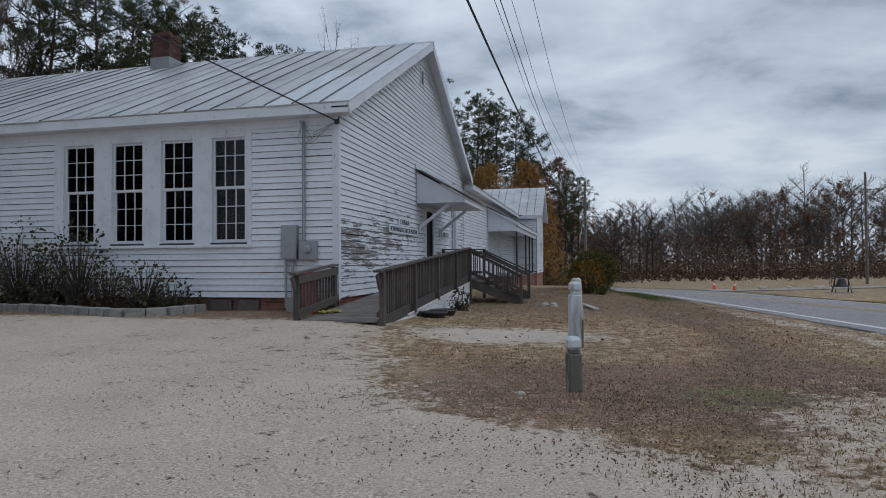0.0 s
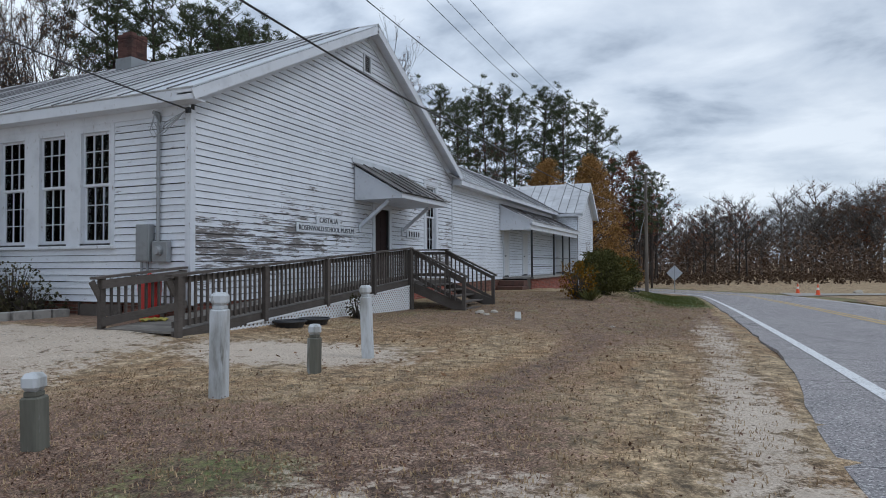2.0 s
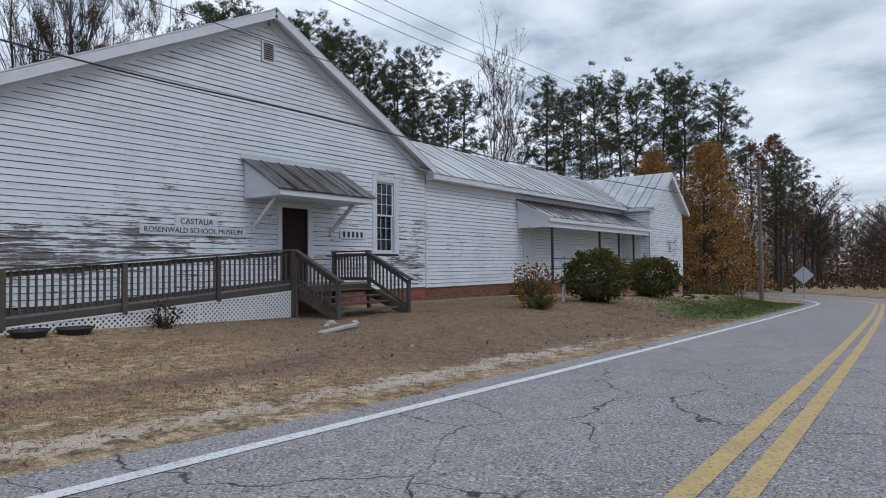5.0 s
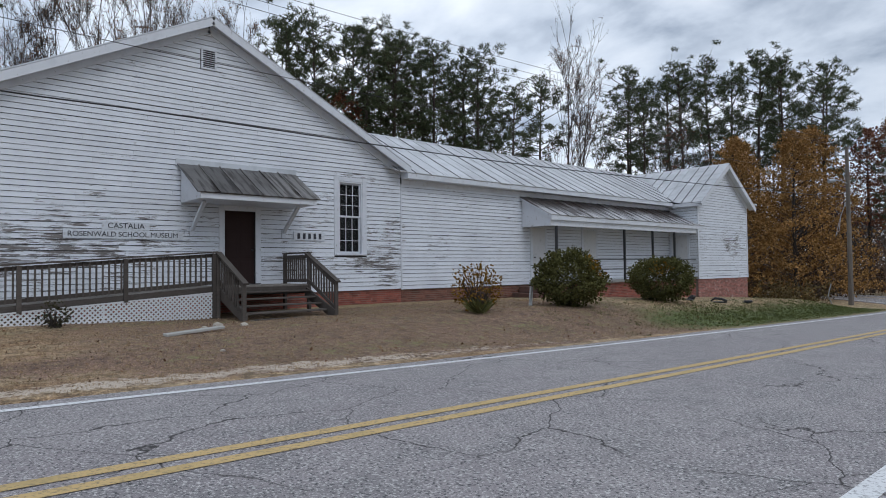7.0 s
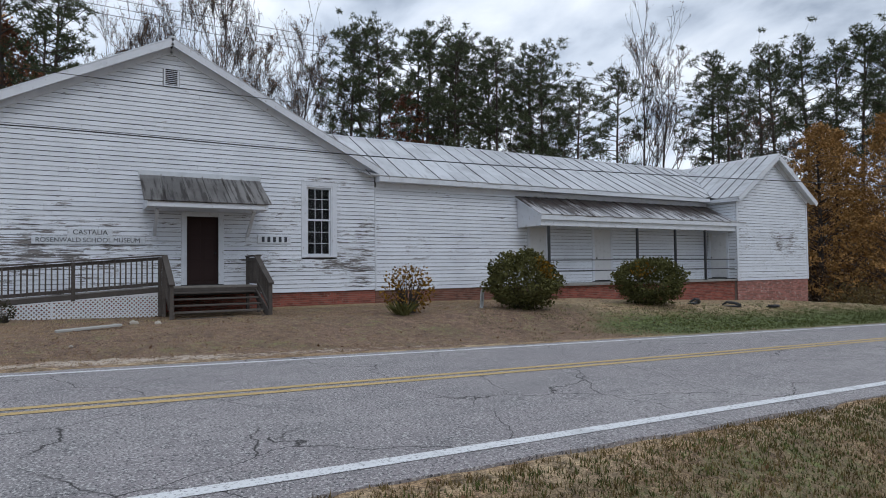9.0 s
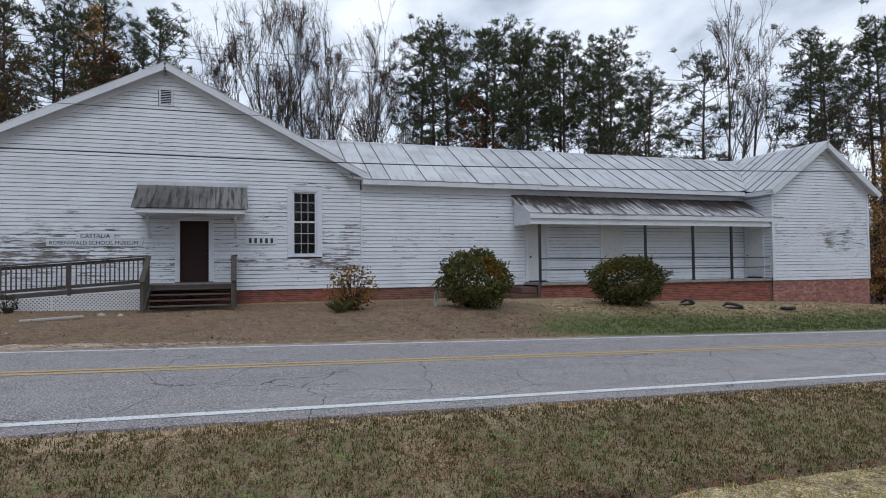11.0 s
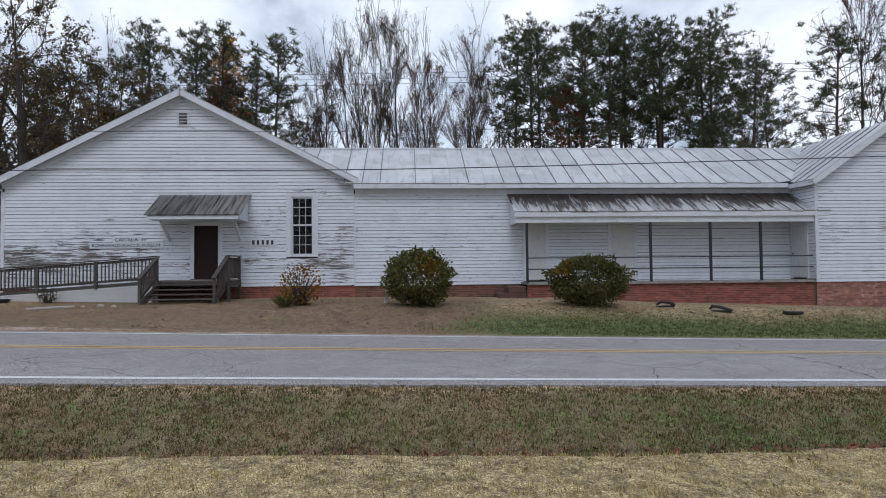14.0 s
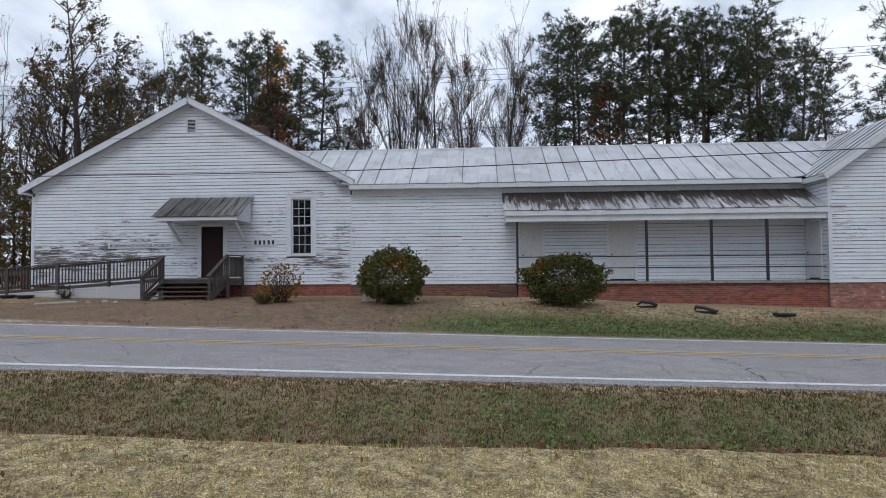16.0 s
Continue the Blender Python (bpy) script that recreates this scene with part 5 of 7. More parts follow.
for sgn in (1, -1):
    bm = bmesh.new()
    u = -1.2
    while u < LU + 1.2:
        d = (0.7071, 0.7071 * sgn)
        r = clip_line((u, 0.0 if sgn > 0 else 0.0), d)
        if r:
            a, b = (u + d[0] * r[0], d[1] * r[0]), (u + d[0] * r[1], d[1] * r[1])
            beam(bm, (0.004 * sgn, a[0], a[1]), (0.004 * sgn, b[0], b[1]), 0.007, 0.036)
        u += 0.106
    tagged(part("lattice_weave", bm, M_LATTICE, lat), kind="stuff")
part("lattice_cap", beamed((0.012, 0.9, 0.185 + 0.05), (0.012, LU, 0.668), 0.02, 0.03), M_LATTICE, lat)
part("lattice_joint", boxed(-0.0, 0.018, LU - 2.45, LU - 2.42, 0.05, 0.45), M_LATTICE, lat)

landing = thing("landing", "weathered wooden landing with railing before the door", "landing", (RX1, 19.7, 0.4))
LY0, LY1 = 18.42, 21.06
k = 0
x = RX0 + 0.03
while x < RX1 + 0.1:
    add("deck_board", boxed(x, min(x + 0.137, RX1 + 0.12), LY0 + 0.004, LY1, 1.185, 1.22), landing, M_WOODGREY)
    x += 0.142
add("rim_joist", boxed(RX0 + 0.03, RX1 + 0.12, LY1 - 0.04, LY1, 0.98, 1.184), landing)
add("rim_joist", boxed(RX1 + 0.08, RX1 + 0.12, LY0 + 0.01, LY1 - 0.042, 0.98, 1.184), landing)
for x, y in ((RX1 + 0.095, LY0 + 0.06), (RX1 + 0.095, LY1 - 0.045), (RX0 + 0.1, LY1 - 0.045)):
    add("post", boxed(x - 0.045, x + 0.045, y - 0.045, y + 0.045, 0.3, 2.07, bevel=0.004), landing)
add("top_rail", boxed(RX0 + 0.04, RX1 + 0.15, LY1 - 0.11, LY1 + 0.03, 2.072, 2.11, bevel=0.004), landing)
add("upper_stringer", boxed(RX0 + 0.06, RX1 + 0.04, LY1 - 0.095, LY1 - 0.06, 1.94, 2.03), landing)
add("lower_stringer", boxed(RX0 + 0.06, RX1 + 0.04, LY1 - 0.095, LY1 - 0.06, 1.27, 1.36), landing)
for i in range(10):
    x = RX0 + 0.18 + i * 0.122
    add("baluster", boxed(x - 0.018, x + 0.018, LY1 - 0.058, LY1 - 0.022, 1.26, 2.03), landing)

stairs = thing("front_steps", "weathered wooden front steps with sloping handrails", "steps", (-2.8, 19.7, 0.4))
SX0, SX1 = RX1 + 0.13, -1.98
N = 5
for i in range(N):
    z = 1.22 - (i + 1) * 0.158 + 0.01
    x = SX0 + (SX1 - SX0) * i / N
    w = (SX1 - SX0) / N
    add("tread", boxed(x, x + w * 0.5 - 0.003, 18.60, 20.86, z - 0.04, z, bevel=0.004), stairs)
    add("tread", boxed(x + w * 0.5 + 0.003, x + w + 0.025, 18.60, 20.86, z - 0.04, z, bevel=0.004), stairs)
for y in (18.50, 20.96):
    s = -1 if y < 19 else 1
    add("side_stringer", beamed((SX0 - 0.02, y + 0.05 * -s, 1.02), (SX1 + 0.05, y + 0.05 * -s, 0.45), 0.04, 0.26), stairs)
    add("low_post", boxed(SX1 - 0.02, SX1 + 0.07, y - 0.045, y + 0.045, 0.25, 1.30, bevel=0.004), stairs)
    add("handrail", beamed((SX0 - 0.06, y, 2.075), (SX1 + 0.14, y, 1.30), 0.14, 0.04), stairs)
    add("rail_stringer", beamed((SX0 + 0.0, y, 1.97), (SX1, y, 1.24), 0.036, 0.09), stairs)
    add("foot_stringer", beamed((SX0 + 0.0, y, 1.34), (SX1, y, 0.62), 0.036, 0.09), stairs)
    for i in range(9):
        x = SX0 + 0.12 + i * 0.138
        z = 1.97 + (1.24 - 1.97) * (x - SX0) / (SX1 - SX0)
        add("baluster", boxed(x - 0.018, x + 0.018, y + s * 0.02, y + s * 0.056, z - 0.68, z + 0.04), stairs)

# ---- yard: posts, poles, wires, cones, bell ----
M_POST = mat("flaking_white_post", (0.56, 0.59, 0.62), 0.85, layers=[(4, 0.50, 0.64, (0.30, 0.305, 0.295), (1, 1, .25), 6), (9, 0.60, 0.7, (0.13, 0.125, 0.11), (1, 1, .2), 5)], bump=[(40, 0.5, 0.005, (1, 1, .15))])
M_POSTBARE = mat("grey_green_post_wood", (0.15, 0.15, 0.125), 0.9, layers=[(6, 0.45, 0.7, (0.09, 0.085, 0.07), (1, 1, .15), 5), (5, 0.55, 0.66, (0.36, 0.38, 0.39), (1, 1, .3), 6)], bump=[(40, 0.6, 0.006, (1, 1, .12))])


def fence_post(x, y, h, w, material, lean, label):
    """A square post with a turned notch and a bevelled block on top."""
    z = ground_z(x, y)
    p = thing("fence_post", label, "post", (x, y, z - 0.03), group="old fence posts")
    p.rotation_euler = (radians(lean[0]), radians(lean[1]), radians(lean[2]))
    part("shaft", boxed(-w, w, -w, w, -0.1, h - 0.15, bevel=0.012), material, p)
    part("neck", boxed(-w * 0.72, w * 0.72, -w * 0.72, w * 0.72, h - 0.15, h - 0.115, bevel=0.006), material, p)
    part("cap", boxed(-w * 1.02, w * 1.02, -w * 1.02, w * 1.02, h - 0.115, h, bevel=0.028), M_POST, p)


fence_post(-0.14, 5.8, 0.52, 0.062, M_POSTBARE, (1, -1, 20), "short weathered square post with flaking white cap")
fence_post(-0.18, 7.5, 0.97, 0.068, M_POST, (0.5, 1, 12), "tall square post with flaking white paint")
fence_post(-0.15, 8.95, 0.57, 0.062, M_POSTBARE, (-1, 0.5, 5), "short weathered square post with flaking white cap")
fence_post(-0.17, 10.2, 0.97, 0.068, M_POST, (0, -2, 15), "tall square post with flaking white paint and bare foot")


def utility_pole(x, y, h, label, lamp):
    z = ground_z(x, y) - 0.3
    p = thing("utility_pole", label, "utility pole", (x, y, z))
    part("pole", tubed([(0, 0, 0), (0.01, 0, h * 0.5), (0, 0.02, h)], [0.15, 0.125, 0.10], 12), M_POLE, p)
    if lamp:
        part("lamp_arm", tubed([(0, -0.1, h - 2.2), (-0.25, -0.35, h - 2.0), (-0.55, -0.6, h - 2.0)], 0.025, 6), M_GALV, p)
        part("lamp_head", tubed([(-0.5, -0.55, h - 2.0), (-0.75, -0.8, h - 2.03)], [0.10, 0.14], 10), M_GALV, p)
        part("insulator_arm", tubed([(0, 0, h - 0.5), (-0.55, -0.1, h - 0.42)], 0.03, 6), M_GALV, p)
        part("insulator", tubed([(-0.55, -0.1, h - 0.45), (-0.55, -0.1, h - 0.15)], 0.05, 8), M_CABLEGREY, p)
        part("hanging_cable", tubed([(-0.1, -0.1, h - 3.3), (-0.35, -0.35, h - 4.3), (-0.55, -0.5, h - 5.3), (-0.40, -0.4, h - 5.0), (-0.3, -0.3, h - 4.0)], 0.018, 5), M_CABLEGREY, p)
        part("guy_guard", tubed([(-0.6, -1.2, 0.3), (-0.75, -1.5, 0.9), (-0.6, -1.4, 1.6)], 0.03, 6), M_CABLEGREY, p)
    return p


utility_pole(-0.28, 55.2, 9.75, "weathered wooden utility pole with street lamp and hanging cable", True)
utility_pole(27.0, 70.5, 11.5, "far wooden utility pole with a lamp arm", False)


def wire(pts, r, label, material=None, steps=14):
    """An overhead cable through its points, smoothly sagging."""
    P = [Vector(p) for p in pts]
    out = []
    for i in range(len(P) - 1):
        a, b, c, d = P[max(i - 1, 0)], P[i], P[i + 1], P[min(i + 2, len(P) - 1)]
        for k in range(steps):
            t = k / steps
            out.append(0.5 * ((2 * b) + (c - a) * t + (2 * a - 5 * b + 4 * c - d) * t * t + (3 * b - a - 3 * c + d) * t ** 3))
    out.append(P[-1])
    return tagged(part("overhead_wire", tubed(out, r, 5), material or M_CABLE), label, "wire", group="overhead wires")


wire([(-1.9, -30, 6.6), (-1.5, 8, 5.05), (-1.4, 17, 4.88), (-1.2, 30, 4.92), (-0.3, 55.1, 5.5)], 0.017, "thick black telephone cable along the road")
wire([(-1.9, -30, 7.6), (-1.5, 8, 6.35), (-1.4, 20, 6.15), (-1.2, 32, 6.25), (-0.3, 55.1, 6.7)], 0.009, "black overhead wire along the road")
wire([(-3.0, -30, 9.3), (-2.2, 12, 8.05), (-2.05, 28, 8.0), (-0.83, 55.1, 8.75)], 0.008, "thin black overhead wire along the road")
wire([(-2.4, -30, 9.4), (-1.8, 12, 8.1), (-1.6, 28, 8.05), (-0.3, 55.1, 8.6)], 0.007, "thin overhead wire along the road")
wire([(-1.9, -30, 9.4), (-1.3, 12, 8.1), (-1.0, 28, 8.05), (-0.28, 55.1, 8.8)], 0.007, "thin overhead wire along the road")
wire([(-5.02, SY - 0.09, 4.58), (-6.05, 10.75, 5.05), (-8.2, 9.3, 6.1), (-12, 6.4, 8.2), (-22, -1.5, 13)], 0.016, "twisted black service cable to the house corner")

warn = thing("road_sign", "diamond road sign seen from its grey back on a steel post", "road sign", (1.62, 59.5, ground_z(1.62, 59.5)))
part("post", boxed(-0.03, 0.03, -0.02, 0.02, -0.1, 2.35), M_GALV, warn)
bm = bmesh.new()
box(bm, -0.46, 0.46, 0.022, 0.03, -0.46, 0.46, bevel=0.003)
bmesh.ops.rotate(bm, verts=bm.verts[:], cent=(0, 0, 0), matrix=Matrix.Rotation(math.pi / 4, 3, 'Y'))
bmesh.ops.translate(bm, verts=bm.verts[:], vec=(0, 0, 1.72))
part("plate", bm, mat("bare_aluminium", (0.48, 0.51, 0.56), 0.5, 0.2, layers=[(6, 0.5, 0.8, (0.4, 0.42, 0.46), ONE, 4)]), warn)
part("brace", boxed(-0.03, 0.03, -0.028, -0.021, 1.3, 2.15), M_GALV, warn)

M_CONE = mat("orange_cone_plastic", (0.75, 0.10, 0.025), 0.5)
M_CONEBAND = mat("white_cone_band", (0.75, 0.75, 0.72), 0.4)


def cone(x, y):
    c = thing("traffic_cone", "orange traffic cone with a white band beside the road", "traffic cone", (x, y, ground_z(x, y) + 0.02), group="traffic cones")
    part("base", boxed(-0.2, 0.2, -0.2, 0.2, 0, 0.04, bevel=0.01), M_CONE, c)
    part("body", tubed([(0, 0, 0.04), (0, 0, 0.38)], [0.15, 0.095], 14), M_CONE, c)
    part("band", tubed([(0, 0, 0.38), (0, 0, 0.55)], [0.095, 0.065], 14), M_CONEBAND, c)
    part("tip", tubed([(0, 0, 0.55), (0, 0, 0.78)], [0.065, 0.025], 14), M_CONE, c)


cone(11.4, 54.6)
cone(10.7, 59.2)

# driveway across the road, with pale stones at its mouth
drive = bmesh.new()
rows = [(9.5, 51.5, 60.5), (13, 54.5, 59), (18, 57.5, 60.8), (26, 61.5, 64.6), (38, 66, 69)]
prev = None
for i in range(41):
    x = 9.5 + 28.5 * i / 40
    a, b = lerp([(r_[0], r_[1]) for r_ in rows], x), lerp([(r_[0], r_[2]) for r_ in rows], x)
    row = [drive.verts.new((x, a + (b - a) * k / 4, max(ground_z(x, a + (b - a) * k / 4), ground_z(x + 0.4, a + (b - a) * k / 4)) + 0.045)) for k in range(5)]
    if prev:
        for k in range(4):
            drive.faces.new((prev[k], row[k], row[k + 1], prev[k + 1]))
    prev = row
tagged(part("driveway", drive, mat("pale_gravel_drive", (0.36, 0.34, 0.31), 0.95, layers=[(30, 0.45, 0.7, (0.24, 0.22, 0.2), ONE, 5)], bump=[(60, 0.5, 0.01, ONE)])), "pale gravel driveway off the road", "driveway", kind="structure")


def stone(x, y, s, material, label, name="stone", seed=0, group="pale stones"):
    bm = bmesh.new()
    bmesh.ops.create_icosphere(bm, subdivisions=2, radius=1)
    for v in bm.verts:
        k = 1 + 0.25 * noise.noise(v.co * 1.6 + Vector((seed, 0, 0)))
        v.co = Vector((v.co.x * s * k, v.co.y * s * 0.8 * k, max(v.co.z, -0.3) * s * 0.62 * k))
    ob = part(name, bm, material)
    ob.location = (x, y, ground_z(x, y) + 0.1 * s)
    return tagged(ob, label, "stone", group)


M_STONE = mat("pale_field_stone", (0.48, 0.44, 0.38), 0.9, layers=[(5, 0.45, 0.7, (0.3, 0.27, 0.23), ONE, 5)], bump=[(12, 0.5, 0.02, ONE)])
for i, (x, y, s) in enumerate(((15.2, 61.5, 0.38), (17.8, 63, 0.30), (19.2, 59.5, 0.5), (19.9, 59.3, 0.26))):
    stone(x, y, s, M_STONE, "pale rounded field stone by the driveway", seed=i * 3)

# school bell on its yoke
bell = thing("school_bell", "dark iron school bell with wheel on a low stand", "bell", (17.1, 48.8, ground_z(17.1, 48.8)))
prof = [(0.43, 0.42), (0.40, 0.50), (0.31, 0.66), (0.26, 0.86), (0.20, 0.98), (0.05, 1.05)]
part("bell_body", tubed([(0, 0, z) for _, z in prof], [r_ for r_, _ in prof], 20), M_BLACK, bell)
for s in (-1, 1):
    part("stand_leg", tubed([(0.52 * s, -0.36, 0), (0.46 * s, -0.1, 0.55), (0.42 * s, 0, 0.98)], [0.05, 0.035, 0.035], 8), M_BLACK, bell)
    part("stand_leg", tubed([(0.52 * s, 0.36, 0), (0.46 * s, 0.1, 0.55), (0.42 * s, 0, 0.98)], [0.05, 0.035, 0.035], 8), M_BLACK, bell)
part("yoke", tubed([(-0.6, 0, 1.0), (-0.3, 0, 1.06), (0.3, 0, 1.06), (0.5, 0, 1.0)], 0.05, 8), M_BLACK, bell)
ring = [(-0.62, 0.5 * math.cos(a * math.tau / 24), 0.95 + 0.5 * math.sin(a * math.tau / 24)) for a in range(25)]
part("wheel", tubed(ring, 0.025, 6), M_BLACK, bell)
for a in range(4):
    c_, s_ = math.cos(a * math.pi / 4), math.sin(a * math.pi / 4)
    part("spoke", tubed([(-0.62, -0.5 * c_, 0.95 - 0.5 * s_), (-0.62, 0.5 * c_, 0.95 + 0.5 * s_)], 0.014, 5), M_BLACK, bell)
part("slab", boxed(-0.8, 0.8, -0.6, 0.6, -0.08, 0.03, bevel=0.01), M_CONCRETE, bell)

# things by the house
board_ = thing("fallen_plank", "pale weathered plank lying on the lawn", "plank", (0.0, 16.7, ground_z(0, 16.7) + 0.03))
b1 = part("plank", boxed(-0.07, 0.07, -0.62, 0.62, 0, 0.045, bevel=0.004), mat("pale_old_plank", (0.42, 0.42, 0.40), 0.85, layers=[(5, 0.45, 0.7, (0.27, 0.25, 0.22), (1, .2, 1), 5)]), board_)
board_.rotation_euler = (radians(2), radians(4), radians(16))
for i, (x, y, s) in enumerate(((-1.2, 17.6, 0.13), (-1.0, 18.1, 0.10), (-0.9, 17.2, 0.08), (-0.6, 5.55, 0.05), (2.1, 16.4, 0.05))):
    stone(x, y, s, M_STONE, "small pale stone on the dry lawn", "small_stone", seed=i * 7, group="small stones")
M_RED = mat("red_plastic", (0.55, 0.035, 0.03), 0.45, layers=[(4, 0.55, 0.8, (0.4, 0.04, 0.035), ONE, 4)])
can = thing("red_bin", "red plastic bin with a lid beside the ramp's foot", "bin", (-5.45, 11.55, ground_z(-5.45, 11.55)))
part("body", tubed([(0, 0, 0), (0, 0, 0.74)], [0.17, 0.21], 16), M_RED, can)
part("lid", tubed([(0, 0, 0.742), (0, 0, 0.79), (0, 0, 0.82)], [0.225, 0.22, 0.1], 16), M_RED, can)
part("handle", tubed([(0, -0.06, 0.82), (0, 0, 0.87), (0, 0.06, 0.82)], 0.015, 6), M_RED, can)
rag = bmesh.new()
bmesh.ops.create_grid(rag, x_segments=14, y_segments=8, size=1)
for v in rag.verts:
    v.co = Vector((v.co.x * 0.22, v.co.y * 0.07, 0.035 + 0.05 * noise.noise((v.co.x * 3, v.co.y * 3, 0))))
r = bmesh.ops.extrude_face_region(rag, geom=rag.faces[:])
bmesh.ops.translate(rag, verts=[q for q in r["geom"] if isinstance(q, bmesh.types.BMVert)], vec=(0, 0, 0.012))
rag_ob = part("yellow_tape", rag, mat("yellow_plastic_film", (0.34, 0.29, 0.06), 0.6))
rag_ob.location = (-4.75, 11.0, deck_z(11.0) - 0.005)
rag_ob.rotation_euler = (0, 0, radians(35))
tagged(rag_ob, "crumpled yellow plastic lying on the ramp boards", "litter")
for i, (y, x) in enumerate(((12.6, -3.15), (13.3, -3.1))):
    tub = thing("black_tub", "flat black plastic tub under the lattice", "tub", (x, y, ground_z(x, y) - 0.01), group="black tubs")
    part("wall", tubed([(0, 0, 0), (0, 0, 0.11)], [0.24, 0.29], 20), M_BLACK, tub)
    part("rim", tubed([(0.295 * math.cos(a * math.tau / 20), 0.295 * math.sin(a * math.tau / 20), 0.11) for a in range(21)], 0.02, 6), M_BLACK, tub)
for i, (x, y, rot) in enumerate(((-0.1, 35.7, 20), (0.25, 37.35, -30), (0.4, 39.6, 10))):
    j = thing("black_pipe_scrap", "curled black plastic scrap lying on the bank", "scrap", (x, y, ground_z(x, y) + 0.02), group="black scraps")
    j.rotation_euler = (0, 0, radians(rot))
    part("curl", tubed([(-0.1, 0.32, 0.03), (0.1, 0.25, 0.05 if i < 2 else 0.02), (0.15, 0, 0.13 if i < 2 else 0.03), (0.1, -0.25, 0.16 if i < 2 else 0.04), (-0.05, -0.33, 0.06)], [0.03, 0.05, 0.05, 0.05, 0.03], 7), M_BLACK, j)
    part("strip", boxed(-0.15, 0.1, -0.3, 0.3, -0.03, 0.025, bevel=0.01), M_BLACK, j)
stub = thing("white_stake", "short leaning white stake beside the shrub", "stake", (-0.45, 26.75, ground_z(-0.45, 26.75) - 0.05))
part("stake", boxed(-0.03, 0.03, -0.05, 0.05, 0, 0.62, bevel=0.006), M_POST, stub)
stub.rotation_euler = (radians(-6), 0, 0)
bed = thing("flower_bed_border", "grey concrete blocks edging the flower bed", "edging", (-10, 11, 0.5))
pts = [(-8.0, 11.85), (-8.05, 10.75), (-8.7, 10.35), (-9.6, 10.55), (-10.5, 10.8), (-11.5, 11.0), (-12.6, 11.2), (-13.8, 11.35), (-16, 11.4)]
rnd = random.Random(9)
for (xa, ya), (xb, yb) in zip(pts, pts[1:]):
    L = math.hypot(xb - xa, yb - ya)
    k = max(1, round(L / 0.42))
    for i in range(k):
        t = (i + 0.5) / k
        bx_ = part("block", boxed(-L / k / 2 + 0.012, L / k / 2 - 0.012, -0.09, 0.09, -0.1, 0.15, bevel=0.012), M_CONCRETE, bed)
        bx_.location = (xa + (xb - xa) * t + 10, ya + (yb - ya) * t - 11, ground_z(xa + (xb - xa) * t, ya + (yb - ya) * t) - 0.5 + 0.01)
        bx_.rotation_euler = (0, radians(rnd.gauss(0, 1.5)), math.atan2(yb - ya, xb - xa) + rnd.gauss(0, 0.04))

# ---- trees and woods ----
M_BARK = mat("grey_brown_bark", (0.058, 0.047, 0.041), 0.95, layers=[(7, 0.4, 0.7, (0.03, 0.025, 0.022), (1, 1, .2), 5)], bump=[(14, 0.6, 0.03, (1, 1, .25))])
M_PINEBARK = mat("pine_bark", (0.075, 0.055, 0.045), 0.95, layers=[(5, 0.4, 0.7, (0.035, 0.028, 0.025), (1, 1, .3), 5)], bump=[(12, 0.6, 0.03, (1, 1, .3))])


def leaf_material(name, a, b, rough=0.7):
    """Leaves that vary from clump to clump."""
    m = bpy.data.materials.new(name)
    m.use_nodes = True
    n, l = m.node_tree.nodes, m.node_tree.links
    p = n["Principled BSDF"]
    p.inputs["Roughness"].default_value = rough
    p.inputs["Specular IOR Level"].default_value = 0.08
    geo = n.new("ShaderNodeNewGeometry")
    tex = n.new("ShaderNodeTexNoise")
    tex.inputs["Scale"].default_value, tex.inputs["Detail"].default_value = 0.6, 4
    l.new(geo.outputs["Position"], tex.inputs["Vector"])
    add_ = n.new("ShaderNodeMath")
    add_.operation = 'MULTIPLY_ADD'
    l.new(geo.outputs["Random Per Island"], add_.inputs[0])
    add_.inputs[1].default_value = 0.6
    l.new(tex.outputs["Fac"], add_.inputs[2])
    r = n.new("ShaderNodeMapRange")
    r.inputs["From Min"].default_value, r.inputs["From Max"].default_value = 0.35, 1.2
    l.new(add_.outputs[0], r.inputs["Value"])
    x = n.new("ShaderNodeMix")
    x.data_type = 'RGBA'
    l.new(r.outputs[0], x.inputs[0])
    x.inputs[6].default_value, x.inputs[7].default_value = (*a, 1), (*b, 1)
    l.new(x.outputs[2], p.inputs["Base Color"])
    return m


M_NEEDLE = leaf_material("pine_needles", (0.03, 0.044, 0.026), (0.12, 0.14, 0.075))
M_DEADLEAF = leaf_material("dry_brown_leaves", (0.11, 0.058, 0.034), (0.25, 0.145, 0.08))
M_RUSSET = leaf_material("russet_leaves", (0.10, 0.045, 0.03), (0.25, 0.105, 0.06))
M_ORANGE = leaf_material("orange_brown_leaves", (0.15, 0.085, 0.032), (0.42, 0.235, 0.085))
M_GOLD = leaf_material("golden_leaves", (0.33, 0.17, 0.04), (0.55, 0.33, 0.11))
M_OLIVE = leaf_material("olive_green_leaves", (0.06, 0.045, 0.02), (0.17, 0.125, 0.055))
M_BOXLEAF = leaf_material("evergreen_shrub_leaves", (0.03, 0.036, 0.013), (0.14, 0.135, 0.05))
M_YELLOWLEAF = leaf_material("yellow_shrub_leaves", (0.11, 0.055, 0.01), (0.28, 0.155, 0.02))
M_ROSELEAF = leaf_material("dark_rose_leaves", (0.025, 0.03, 0.016), (0.10, 0.085, 0.05))
M_LITTER = leaf_material("dark_leaf_litter", (0.06, 0.035, 0.026), (0.22, 0.13, 0.09))
